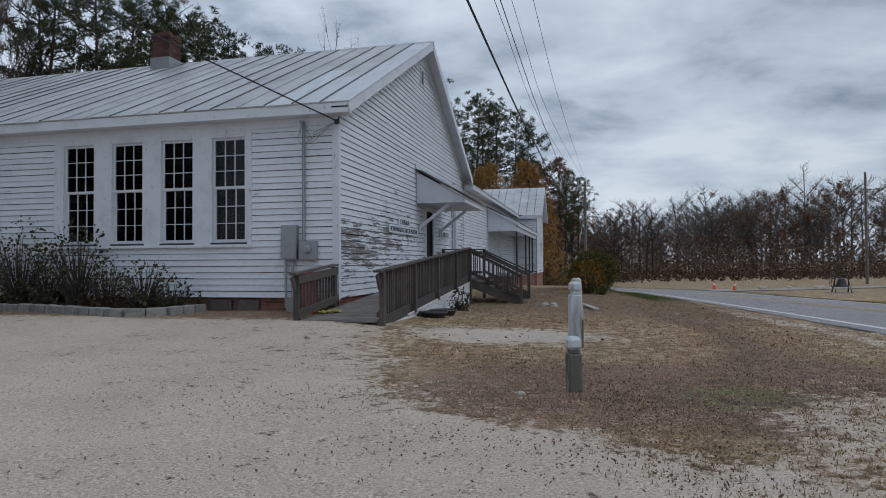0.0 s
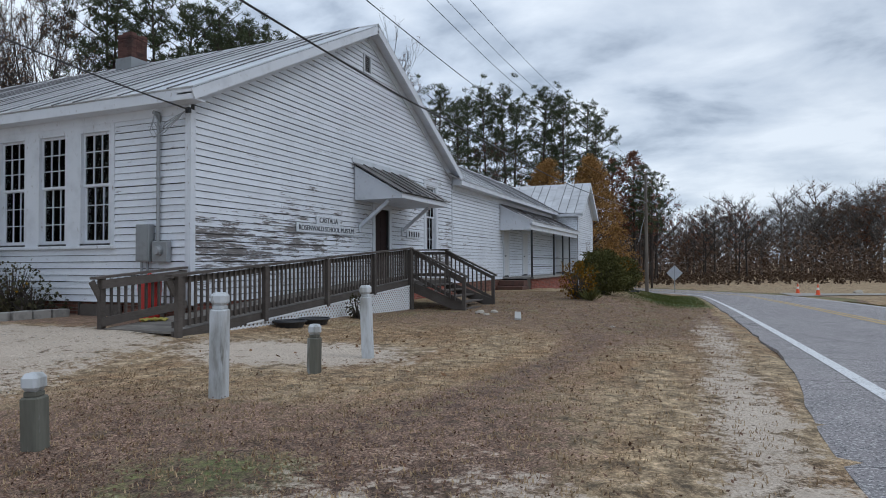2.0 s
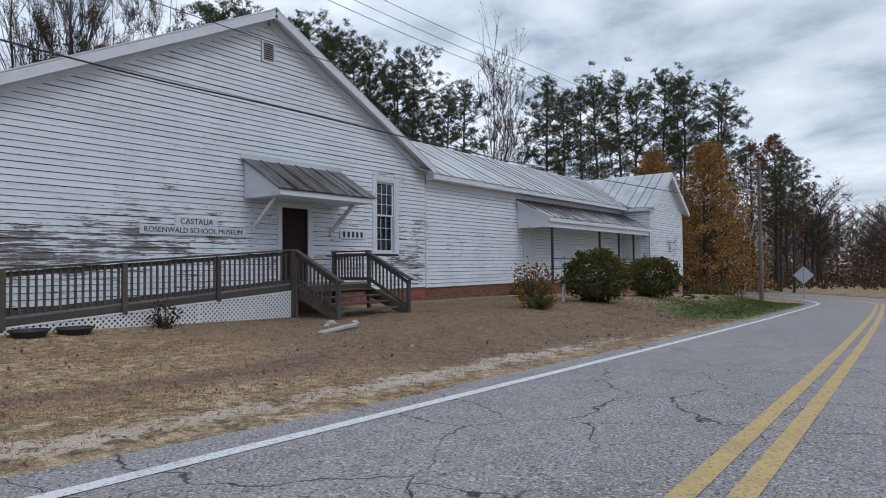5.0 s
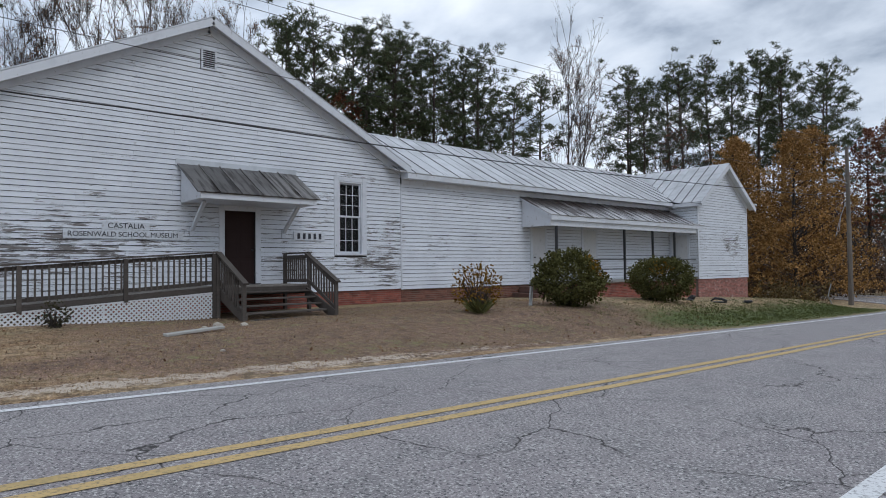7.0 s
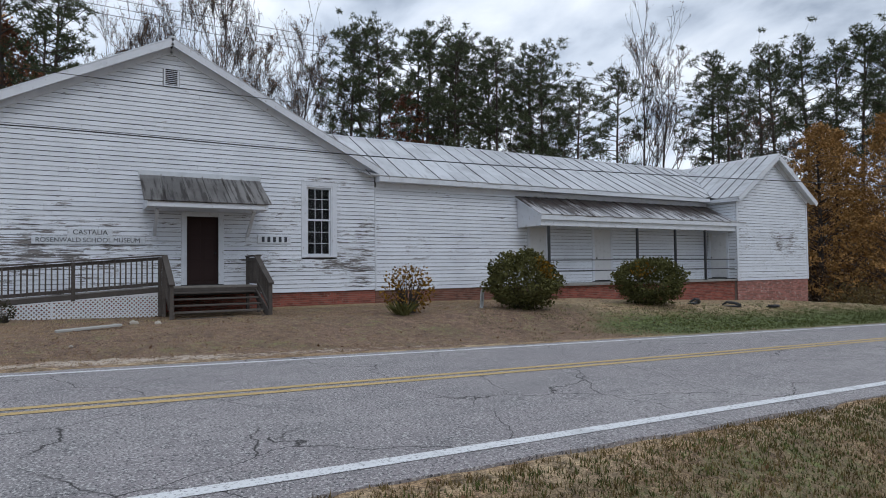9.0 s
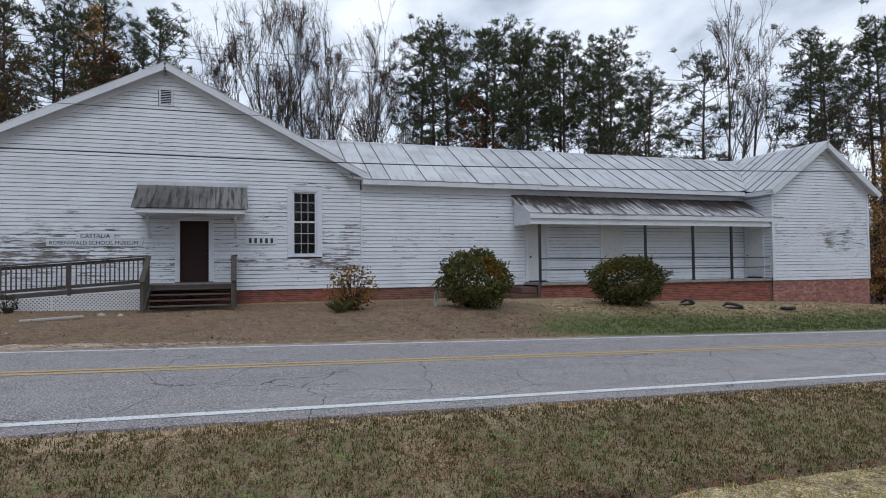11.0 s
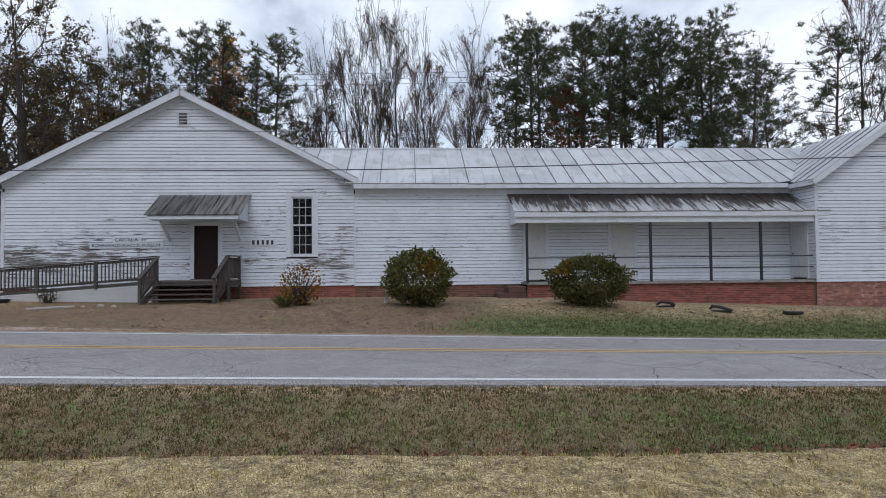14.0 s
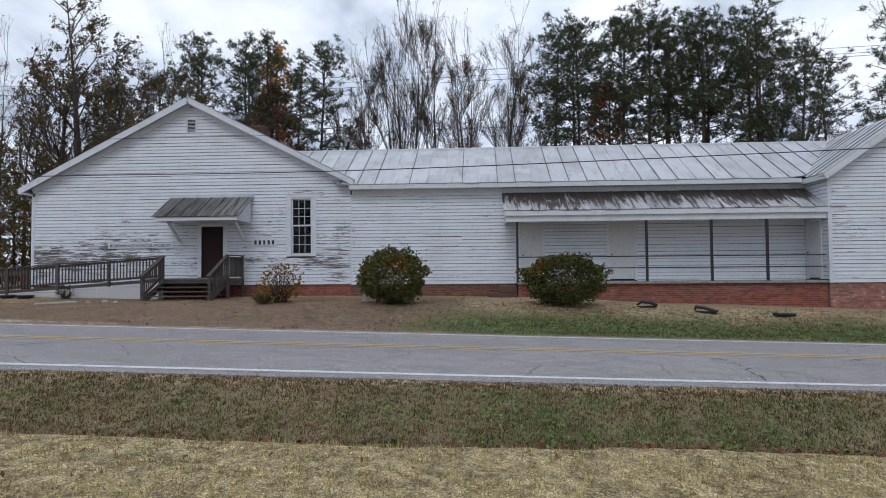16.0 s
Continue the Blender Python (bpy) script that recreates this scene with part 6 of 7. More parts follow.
M_BRUSH = leaf_material("brown_underbrush", (0.045, 0.03, 0.022), (0.13, 0.085, 0.055))


class Cloud:
    """Collects triangles of small leaves and thin twigs for one mesh."""

    def __init__(self, seed):
        self.v, self.f, self.r = [], [], random.Random(seed)

    def unit(self):
        r = self.r
        while True:
            p = Vector((r.uniform(-1, 1), r.uniform(-1, 1), r.uniform(-1, 1)))
            if 0.05 < p.length < 1:
                return p.normalized()

    def leaf(self, p, size, d=None, aspect=0.5):
        d = d or self.unit()
        s = d.cross(self.unit()).normalized() * size * aspect
        k = len(self.v)
        self.v += [p - s * 0.4, p + d * size * 0.5 - s, p + d * size, p + d * size * 0.5 + s]
        self.f.append((k, k + 1, k + 2, k + 3))

    def tuft(self, p, n, length, width, up=0.25):
        """A star of needles."""
        for _ in range(n):
            d = (self.unit() + Vector((0, 0, up))).normalized()
            s = d.cross(self.unit()).normalized() * width
            k = len(self.v)
            self.v += [p - s, p + s, p + d * length * self.r.uniform(0.6, 1.1)]
            self.f.append((k, k + 1, k + 2))

    def stick(self, a, b, ra, rb, sides=3):
        a, b = Vector(a), Vector(b)
        d = (b - a).normalized()
        s = d.cross(Vector((0.3, 0.7, 0.2))).normalized()
        u = s.cross(d)
        k = len(self.v)
        for p, r in ((a, ra), (b, rb)):
            for i in range(sides):
                t = math.tau * i / sides
                self.v.append(p + (s * math.cos(t) + u * math.sin(t)) * r)
        for i in range(sides):
            j = (i + 1) % sides
            self.f.append((k + i, k + j, k + sides + j, k + sides + i))

    def mesh(self, name):
        me = bpy.data.meshes.new(name)
        me.from_pydata([tuple(p) for p in self.v], [], self.f)
        return me


def pine(seed, h, crown_from, spread, dense=1.0):
    """A tall loblolly-like pine: bare trunk, uneven limbs and needle tufts in the upper part."""
    wood, need = Cloud(seed), Cloud(seed + 100)
    r = wood.r
    pts, p, lean = [], Vector((0, 0, 0)), Vector((r.gauss(0, 0.02), r.gauss(0, 0.02), 1))
    n = 10
    for i in range(n + 1):
        pts.append(p.copy())
        p = p + (lean + Vector((r.gauss(0, 0.015), r.gauss(0, 0.015), 0))) * h / n
    rad = [0.21 * (1 - 0.85 * i / n) * h / 21 + 0.015 for i in range(n + 1)]
    for i in range(n):
        wood.stick(pts[i], pts[i + 1], rad[i], rad[i + 1], 7)

    def on(t):
        k = min(int(t * n), n - 1)
        return pts[k].lerp(pts[k + 1], t * n - k)
    for i in range(14):  # dead stubs
        t = r.uniform(0.2, crown_from)
        a = r.uniform(0, math.tau)
        wood.stick(on(t), on(t) + Vector((math.cos(a), math.sin(a), r.uniform(-0.1, 0.3))) * r.uniform(0.5, 2.2), 0.03, 0.006)
    limbs = int(34 * dense)
    for i in range(limbs):
        t = crown_from + (1 - crown_from) * ((i + r.random()) / limbs)
        a = i * 2.4 + r.uniform(-0.6, 0.6)
        k = (t - crown_from) / (1 - crown_from)
        length = spread * (0.42 + 0.58 * math.sin(math.pi * min(1, 0.16 + 0.62 * k))) * r.uniform(0.55, 1.15) * (1 - 0.45 * k ** 4)
        rise = 0.05 + 0.55 * k + r.uniform(-0.15, 0.2)
        b0 = on(t)
        d = Vector((math.cos(a), math.sin(a), rise)).normalized()
        mid = b0 + d * length * 0.55 + Vector((0, 0, 0.1))
        end = b0 + d * length + Vector((0, 0, 0.3))
        wood.stick(b0, mid, 0.055, 0.035)
        wood.stick(mid, end, 0.035, 0.012)
        # flat clumps of needle tufts along the outer limb
        for s in range(max(4, int(length * 2.2 * dense))):
            w = r.uniform(0.35, 1.05)
            q = (b0.lerp(mid, w / 0.55) if w < 0.55 else mid.lerp(end, (w - 0.55) / 0.45)) + Vector((r.gauss(0, 0.45), r.gauss(0, 0.45), r.gauss(0.05, 0.42)))
            wood.stick(b0.lerp(end, min(w, 0.95)), q, 0.014, 0.006)
            big = r.uniform(0.28, 0.58)
            for _ in range(int(9 * big / 0.43)):
                o = need.unit() * big * r.random() ** 0.5
                need.tuft(q + Vector((o.x, o.y, o.z * 0.6 + 0.08)), 7, 0.38, 0.027, 0.4)
    for s in range(14):
        need.tuft(on(1.0) + Vector((r.gauss(0, 0.4), r.gauss(0, 0.4), r.uniform(-0.8, 0.4))), 8, 0.42, 0.04)
    return wood.mesh("pine_trunk"), need.mesh("pine_crown")


def bare(seed, h, spread, leaves, leaf_size=0.10, base=0.19, depth=5, low=0.25):
    """A slender leafless tree, its twigs forking five times, with a few leaves left."""
    wood, lv = Cloud(seed), Cloud(seed + 100)
    r = wood.r
    tips = []

    def grow(p, d, length, rad, level):
        seg = 3 if level < 2 else 2
        q = p
        for i in range(seg):
            d = (d + Vector((r.gauss(0, 0.07), r.gauss(0, 0.07), r.gauss(0.04, 0.04)))).normalized()
            e = q + d * length / seg
            wood.stick(q, e, rad * (1 - 0.3 * i / seg), rad * (1 - 0.3 * (i + 1) / seg), 6 if level == 0 else 3)
            if level >= 1 and level < depth and r.random() < 0.75:
                sub(e, d, length, rad, level)
            q = e
        tips.append((q, d))
        wood.tuft(q, 2, r.uniform(0.4, 0.8), 0.010, 0.45)
        if level < depth:
            for _ in range(2):
                sub(q, d, length, rad, level)

    def sub(p, d, length, rad, level):
        side = d.cross(wood.unit()).normalized()
        nd = (d + side * r.uniform(0.35, 0.85) * spread + Vector((0, 0, 0.12))).normalized()
        grow(p, nd, length * r.uniform(0.5, 0.78), max(rad * 0.6, 0.012), level + 1)

    q, d = Vector((0, 0, 0)), Vector((r.gauss(0, 0.03), r.gauss(0, 0.03), 1)).normalized()
    n = 9
    for i in range(n):
        e = q + d * h * 0.82 / n
        ra, rb = base * (1 - 0.85 * i / n), base * (1 - 0.85 * (i + 1) / n)
        wood.stick(q, e, ra, rb, 6)
        if i / n >= low:
            for _ in range(2):
                a = r.uniform(0, math.tau)
                k = 1 - 0.5 * (i / n)
                grow(e, Vector((math.cos(a) * spread, math.sin(a) * spread, 1.1)).normalized(), h * 0.20 * k * r.uniform(0.6, 1.1), rb * 0.42, 2)
        d = (d + Vector((r.gauss(0, 0.03), r.gauss(0, 0.03), 0))).normalized()
        q = e
    grow(q, d, h * 0.18, base * 0.15, 3)
    for _ in range(leaves):
        p, dd = r.choice(tips)
        lv.leaf(p + lv.unit() * r.uniform(0, 0.25), leaf_size * r.uniform(0.6, 1.3), aspect=0.4)
    return wood.mesh("bare_trunk"), lv.mesh("bare_leaves") if leaves else None


def leafy(seed, h, width, n, size, shape, low=0.05, per=26):
    """A tree in full dry leaf: trunk, limbs, and clumps of small leaves in an uneven crown."""
    wood, lv = Cloud(seed), Cloud(seed + 100)
    r = wood.r
    wood.stick((0, 0, 0), (0.1, 0.05, h * 0.55), 0.022 * h * 0.7, 0.009 * h, 7)
    wood.stick((0.1, 0.05, h * 0.55), (0, 0.1, h * 0.96), 0.009 * h, 0.02, 5)
    clumps = []
    for i in range(n):
        t = low + (1 - low) * (i + r.random()) / n
        a = r.uniform(0, math.tau)
        rad = width * shape(t) * math.sqrt(r.uniform(0.12, 1.0)) * (1 + 0.35 * noise.noise((math.cos(a) * 1.7, math.sin(a) * 1.7, t * 5 + seed)))
        p = Vector((math.cos(a) * rad, math.sin(a) * rad, t * h))
        clumps.append(p)
        if i % 3 == 0:
            wood.stick((0.05, 0.05, max(0.1, t * h - rad * 0.55)), p, 0.035, 0.008)
    for p in clumps:
        for _ in range(per):
            o = lv.unit() * (r.random() ** 0.6) * 0.62
            o.z *= 0.6
            lv.leaf(p + o, size * r.uniform(0.6, 1.3), aspect=0.45)
    return wood.mesh("leafy_trunk"), lv.mesh("leafy_crown")


def tree(name, meshes, mats, label, parts=("trunk", "crown")):
    ob = thing(name, label, "tree", (0, 0, -300), group=label)
    for me, m, nm in zip(meshes, mats, parts):
        if me:
            put(nm, me, m, ob)
    return ob


def stand(ob, x, y, scale, turn, first=None):
    m = Matrix.LocRotScale((x, y, ground_z(x, y) - 0.1), Euler((0, 0, radians(turn))), (scale, scale, scale * (1 + 0.0)))
    return copy_thing(ob, m)


PINES = [tree("pine_tree", pine(s, 21, c, w, d), (M_PINEBARK, M_NEEDLE), "tall dark green pine with a bare lower trunk") for s, c, w, d in ((1, 0.53, 3.7, 1.0), (2, 0.58, 3.3, 0.9), (3, 0.48, 3.9, 1.05), (4, 0.62, 3.1, 0.85))]
BARES = [tree("bare_tree", bare(s, 20.5, sp, lf), (M_BARK, M_DEADLEAF), "slender leafless tree with a few dry brown leaves", ("trunk", "leaves")) for s, sp, lf in ((11, 0.5, 1500), (12, 0.42, 1100), (13, 0.55, 1700))]
THIN = [tree("young_tree", bare(s, 13, 0.5, lf, 0.12, 0.085, 4, 0.15), (M_BARK, M_RUSSET), "thin young tree with sparse russet leaves", ("trunk", "leaves")) for s, lf in ((15, 250), (16, 420))]
cone_ = lambda t: (1 - t) ** 0.75 * 0.95 + 0.05
round_ = lambda t: math.sin(math.pi * min(1, max(0.02, t))) ** 0.6
ORANGES = [tree("orange_tree", leafy(s, 14, 5.6, 560, 0.16, cone_), (M_BARK, M_ORANGE), "broad tree with orange-brown autumn leaves to the ground") for s in (21, 22)]
RUSSETS = [tree("russet_tree", leafy(s, 19, 3.6, 260, 0.2, round_, 0.4), (M_BARK, M_RUSSET), "tall tree with dull russet autumn leaves") for s in (24,)]
ORANGES_OLIVE = [tree("olive_tree", leafy(28, 15, 4.2, 330, 0.2, round_, 0.04), (M_BARK, M_OLIVE), "low dense tree with dull olive leaves")]
GOLDS = [tree("golden_tree", leafy(26, 22, 2.6, 150, 0.22, round_, 0.55), (M_BARK, M_GOLD), "tall tree with a golden yellow crown")]
OAKS = [tree("old_oak", bare(31, 17.5, 1.25, 8000, 0.14, 0.42, 5, 0.2), (M_BARK, M_OLIVE), "wide old tree with crooked limbs and olive leaves", ("trunk", "leaves"))]

tr = random.Random(77)


def scatter(pool, spots, jitter=1.0, scale=(0.9, 1.1)):
    for x, y in spots:
        x, y = x + tr.uniform(-jitter, jitter), y + tr.uniform(-jitter, jitter)
        stand(tr.choice(pool), x, y, tr.uniform(*scale), tr.uniform(0, 360))


def pines(spots):
    """Single pines at their places, each with the height of its top."""
    for x, y, top in spots:
        stand(tr.choice(PINES), x, y, (top - 0.3) / 21.3, tr.uniform(0, 360))


# the dense stand behind the wing, the gap, then the stand towards the road's bend
pines([(-35.1, 39.4, 23.2), (-38.6, 37.2, 23.2), (-40.5, 39.5, 24.5), (-33, 42.2, 22.4), (-36.5, 43.4, 23.4), (-31, 44.2, 21.6), (-34.2, 46.6, 22.8), (-33.1, 49.5, 22.7), (-30, 48, 21.6), (-29.6, 51.2, 21.0), (-27.7, 51.6, 21.4), (-38, 47, 23), (-25.6, 53, 18.2), (-36, 51, 22.4), (-31.8, 53.4, 21)])
pines([(-31.5, 63.6, 22.9), (-34, 60.2, 19)])
pines([(-23.8, 68.3, 23.0), (-21, 67, 20), (-18.6, 70.6, 22.6), (-17, 73.4, 23.2), (-13.4, 74.1, 22.9), (-10.6, 73, 21.4), (-9.5, 79, 22), (-22, 74, 23), (-13, 81, 22), (-26, 72.5, 21.6), (-6.8, 71, 18.5), (-18, 79, 23)])
pines([(-34.5, 11.6, 21.6), (-37.2, 4.4, 22.8), (-39, 8.2, 23), (-36.5, 13.6, 19.5), (-43.6, 14.1, 24.2), (-42, 2, 22.5), (-46, 6, 24)])
pines([(-45, -3, 22), (-47, -9, 22), (-41, -6, 20)])
scatter(BARES, [(-37.9, 23.6), (-36.2, 27.0), (-38.3, 32.9), (-27.0, 62.6), (-27.9, 66.4)], 0.1, (1.13, 1.2))
scatter(BARES, [(-40, 20), (-39, 25.5), (-41, 29), (-36, 30), (-40, 35.5), (-42, 23), (-43, 29), (-41, 34), (-34, 24), (-37, 57), (-33, 56.5), (-45, 19), (-46, 32), (-48, 45), (-42, 50), (-40, 56)], 1.0, (0.9, 1.12))
scatter(BARES, [(-36, 3), (-34, -3), (-40, -8), (-38, -14), (-33, 9), (-46, 8), (-50, -2), (-30, -10), (-27, -18), (-50, 16)], 1.5, (0.75, 1.0))
scatter(THIN, [(tr.uniform(-52, -30), tr.uniform(-15, 62)) for _ in range(32)], 0, (0.7, 1.3))
scatter(THIN, [(tr.uniform(-34, -12), tr.uniform(58, 92)) for _ in range(26)], 0, (0.7, 1.2))
scatter(OAKS, [(-21.7, 3.2)], 0, (1.1, 1.12))
scatter(OAKS, [(-26, -1.5), (-28.5, 5.8), (-32, 1)], 0, (0.9, 1.05))
scatter(ORANGES_OLIVE, [(-21, -3.5), (-24, -7), (-26.5, 6.5), (-26, -1.5), (-30, -8), (-29, -13), (-35, -9), (-38, -17), (-34, -3), (-40, -11)], 0.3, (0.62, 0.9))
scatter(GOLDS, [(-45, 9.3)], 0, (1.12, 1.14))
scatter(ORANGES, [(-5.8, 62.0), (-9.5, 60.5)], 0.2, (0.85, 0.95))
scatter(ORANGES, [(-7, 70), (-11, 66), (-40, 10)], 0.2, (0.9, 1.02))
scatter(RUSSETS, [(-3.7, 79.5), (-6.5, 82), (-35, 42), (-36, 12)], 0.3, (0.8, 0.95))
scatter(PINES[2:3], [(-1.5, 74), (-3.0, 77)], 0.3, (0.55, 0.65))
for ob in [o for o in scene.objects if o.parent is None and o.location.z < -200]:
    for c in list(ob.children_recursive):
        bpy.data.objects.remove(c)
    bpy.data.objects.remove(ob)


def woods(name, label, spots, pool, material_pairs):
    """Far woods as one joined mesh for wood and one for leaves."""
    top = thing(name, label, "woods", kind="stuff")
    for slot, nm in ((0, "stems"), (1, "foliage")):
        V, F, off = [], [], 0
        for x, y, s, a, k in spots:
            me = pool[k][slot]
            if me is None:
                continue
            co = np.empty(len(me.vertices) * 3)
            me.vertices.foreach_get("co", co)
            co = co.reshape(-1, 3) * s
            c, sn = math.cos(a), math.sin(a)
            co = co @ np.array([[c, sn, 0], [-sn, c, 0], [0, 0, 1]]) + (x, y, ground_z(x, y) - 0.2 if abs(x) < 60 and y < 140 else -2.0)
            V.append(co)
            F += [tuple(off + i for i in p.vertices) for p in me.polygons]
            off += len(co)
        me = bpy.data.meshes.new(nm)
        me.from_pydata(np.concatenate(V).tolist(), [], F)
        put(nm, me, material_pairs[slot], top)
    return top


M_FARLEAF = leaf_material("far_grey_brown_leaves", (0.08, 0.055, 0.043), (0.21, 0.145, 0.105))
M_FARRUSSET = leaf_material("far_russet_leaves", (0.085, 0.042, 0.031), (0.24, 0.115, 0.068))
M_FARBARK = mat("far_grey_bark", (0.135, 0.115, 0.10), 0.95, layers=[(4, 0.4, 0.7, (0.075, 0.064, 0.057), ONE, 3)])


def far_tree(seed, h, width, twigs, leaves):
    """A winter tree far off: trunk, rising limbs, a haze of fine twigs and clumps of dry leaves."""
    wood, lv = Cloud(seed), Cloud(seed + 100)
    r = wood.r
    top = Vector((r.gauss(0, 0.5), r.gauss(0, 0.5), h * 0.77))
    fork = top * 0.45
    wood.stick((0, 0, 0), fork, 0.011 * h, 0.008 * h, 5)
    wood.stick(fork, top, 0.008 * h, 0.03, 4)
    ends = []
    for i in range(15):
        t = 0.28 + 0.66 * (i + r.random()) / 15
        a = i * 2.4 + r.uniform(-0.5, 0.5)
        b0 = top * t
        reach = width * 0.5 * math.sin(math.pi * min(0.97, 0.25 + 0.52 * t)) ** 0.5 * r.uniform(0.6, 1.15)
        end = b0 + Vector((math.cos(a) * reach, math.sin(a) * reach, reach * r.uniform(0.6, 1.1)))
        wood.stick(b0, end, 0.10, 0.03)
        ends.append((b0, end))
    for _ in range(twigs):
        b0, end = r.choice(ends)
        p = b0.lerp(end, r.uniform(0.3, 1.0)) + wood.unit() * r.random() * 0.5
        out = (end - b0).normalized()
        wood.tuft(p + out * r.uniform(0, 0.5), 1, r.uniform(0.9, 2.3), 0.028, 0.9)
    for _ in range(leaves // 9):
        b0, end = r.choice(ends)
        p = b0.lerp(end, r.uniform(0.35, 1.05)) + lv.unit() * r.random() * 0.9
        for _ in range(9):
            lv.leaf(p + lv.unit() * r.random() * 0.75, r.uniform(0.2, 0.42), aspect=0.5)
    return wood.mesh("far_trunk"), lv.mesh("far_leaves") if leaves else None


FAR_A = [far_tree(s, 19, w, 620, lf) for s, w, lf in ((41, 8.5, 90), (42, 7.0, 0), (43, 9.5, 180))]
FAR_B = [far_tree(s, 17, w, 260, lf) for s, w, lf in ((44, 8.0, 850), (45, 9.0, 650))]


def far_line(n, kinds, low, high):
    out = []
    for _ in range(n):
        x = tr.uniform(-75, 88)
        tall = lerp([(-75, 0.85), (0, 0.80), (18, 0.88), (30, 1.05), (88, 1.2)], x)
        out.append((x, 126 + 42 * tr.random() ** 1.3 - max(0, x - 50) * 0.4, tall * tr.uniform(low, high), tr.uniform(0, 6.3), tr.randrange(kinds)))
    return out


woods("far_woods_bare", "far line of bare grey-brown winter trees", far_line(190, 3, 0.72, 1.12), FAR_A, (M_FARBARK, M_FARLEAF))
woods("far_woods_russet", "far trees with dull russet foliage", far_line(95, 2, 0.6, 1.05), FAR_B, (M_FARBARK, M_FARRUSSET))
sp = [(tr.uniform(-105, -58), tr.uniform(-60, 130), tr.uniform(0.6, 1.0), tr.uniform(0, 6.3), tr.randrange(3)) for k in range(60)]
woods("far_woods_west", "bare woods behind the pines", sp, FAR_A, (M_BARK, M_RUSSET))
sp = [(tr.uniform(-40, 10), tr.uniform(95, 122), tr.uniform(0.6, 0.9), tr.uniform(0, 6.3), tr.randrange(3)) for k in range(40)]
woods("far_woods_bend", "bare trees beyond the road's bend", sp, FAR_A, (M_BARK, M_RUSSET))

# Trees out of view, added to darken pane reflections and low sky light.
sp = [(tr.uniform(-60, 110), tr.uniform(-75, -48), tr.uniform(0.7, 1.1), tr.uniform(0, 6.3), tr.randrange(2)) for k in range(14)]
sp += [(tr.uniform(70, 100), tr.uniform(-50, 70), tr.uniform(0.7, 1.1), tr.uniform(0, 6.3), tr.randrange(2)) for k in range(12)]
woods("woods_behind", "unseen autumn woods added for dark reflections in the panes", sp, FAR_B, (M_BARK, M_RUSSET))


def brush(name, label, n, where, height, material, size=0.16, stems=True, seed=5):
    """Rough undergrowth: thin stems with small leaves."""
    c = Cloud(seed)
    r = c.r
    for _ in range(n):
        x, y = where(r)
        z = ground_z(x, y) if abs(x) < 60 and y < 140 else -2.0
        h = height * r.uniform(0.4, 1.2)
        tip = Vector((x + r.gauss(0, 0.35) * h, y + r.gauss(0, 0.35) * h, z + h))
        c.stick((x, y, z - 0.05), tip, 0.012, 0.004)
        for _ in range(9):
            c.leaf(Vector((x, y, z)).lerp(tip, r.uniform(0.15, 1)) + c.unit() * 0.3 * h * r.random(), size * r.uniform(0.6, 1.4))
    return tagged(put(name, c.mesh(name), material), label, "undergrowth", kind="stuff")


brush("underbrush", "brown underbrush beneath the trees", 2600, lambda r: (r.uniform(-56, -24), r.uniform(-30, 75)), 2.2, M_BRUSH, 0.22)
brush("underbrush_bend", "brown underbrush beside the road's bend", 1500, lambda r: (r.uniform(-26, -4), r.uniform(58, 95)), 2.4, M_BRUSH, 0.2, seed=6)
brush("far_brush", "russet brush below the far woods", 4200, lambda r: (r.uniform(-75, 88), r.uniform(116, 150)), 6.5, M_FARLEAF, 0.40, seed=7)
brush("tall_dead_grass", "tall rust-brown dead grass beyond the road", 2800, lambda r: (lambda x: (x, r.uniform(84, 112) + 0.0 * x))(r.uniform(-25, 80)), 1.0, M_BRUSH, 0.25, seed=8)

# ---- shrubs, weeds, grass and fallen leaves ----
def shrub(name, x, y, rx, ry, h, n, size, material, label, seed, stems=24, parts=("branchwork", "leaves"), spots=None, core=0.5):
    """A bush: stems from one foot, and leaves in an uneven shell of clumps."""
    s, l2, f = Cloud(seed), Cloud(seed + 1), Cloud(seed + 2)
    r = s.r
    tips = []
    for _ in range(stems):
        d = s.unit()
        k = 0.75 + 0.3 * noise.noise(d * 1.8 + Vector((seed, 0, 0)))
        tip = Vector((d.x * rx * k, d.y * ry * k, h * (0.52 + 0.46 * d.z * k)))
        s.stick((r.gauss(0, 0.08), r.gauss(0, 0.08), 0), tip * 0.55, 0.018, 0.012)
        s.stick(tip * 0.55, tip, 0.012, 0.004)
        tips.append(tip)
    for i in range(n):
        d = l2.unit()
        k = (1 + 0.26 * noise.noise(d * 2.3 + Vector((seed, 0, 0))) + 0.24 * noise.noise(d * 6 + Vector((0, seed, 0)))) * (core + (1 - core) * r.random() ** 0.4)
        p = Vector((d.x * rx * k, d.y * ry * k, max(0.04, h * (0.52 + 0.50 * d.z * k))))
        c = f if spots and (p - Vector(spots[0])).length < spots[1] and r.random() < 0.6 else l2
        c.leaf(p, size * r.uniform(0.6, 1.3), (d + c.unit() * 0.9).normalized(), 0.42)
    ob = thing(name, label, "shrub", (x, y, ground_z(x, y) - 0.03))
    tagged(put(parts[0], s.mesh(parts[0]), M_BARK, ob), kind="stuff")
    put(parts[1], l2.mesh(parts[1]), material, ob)
    if f.v:
        tagged(put("yellow_foliage", f.mesh("yellow_foliage"), M_YELLOWLEAF, ob), kind="stuff")
    return ob


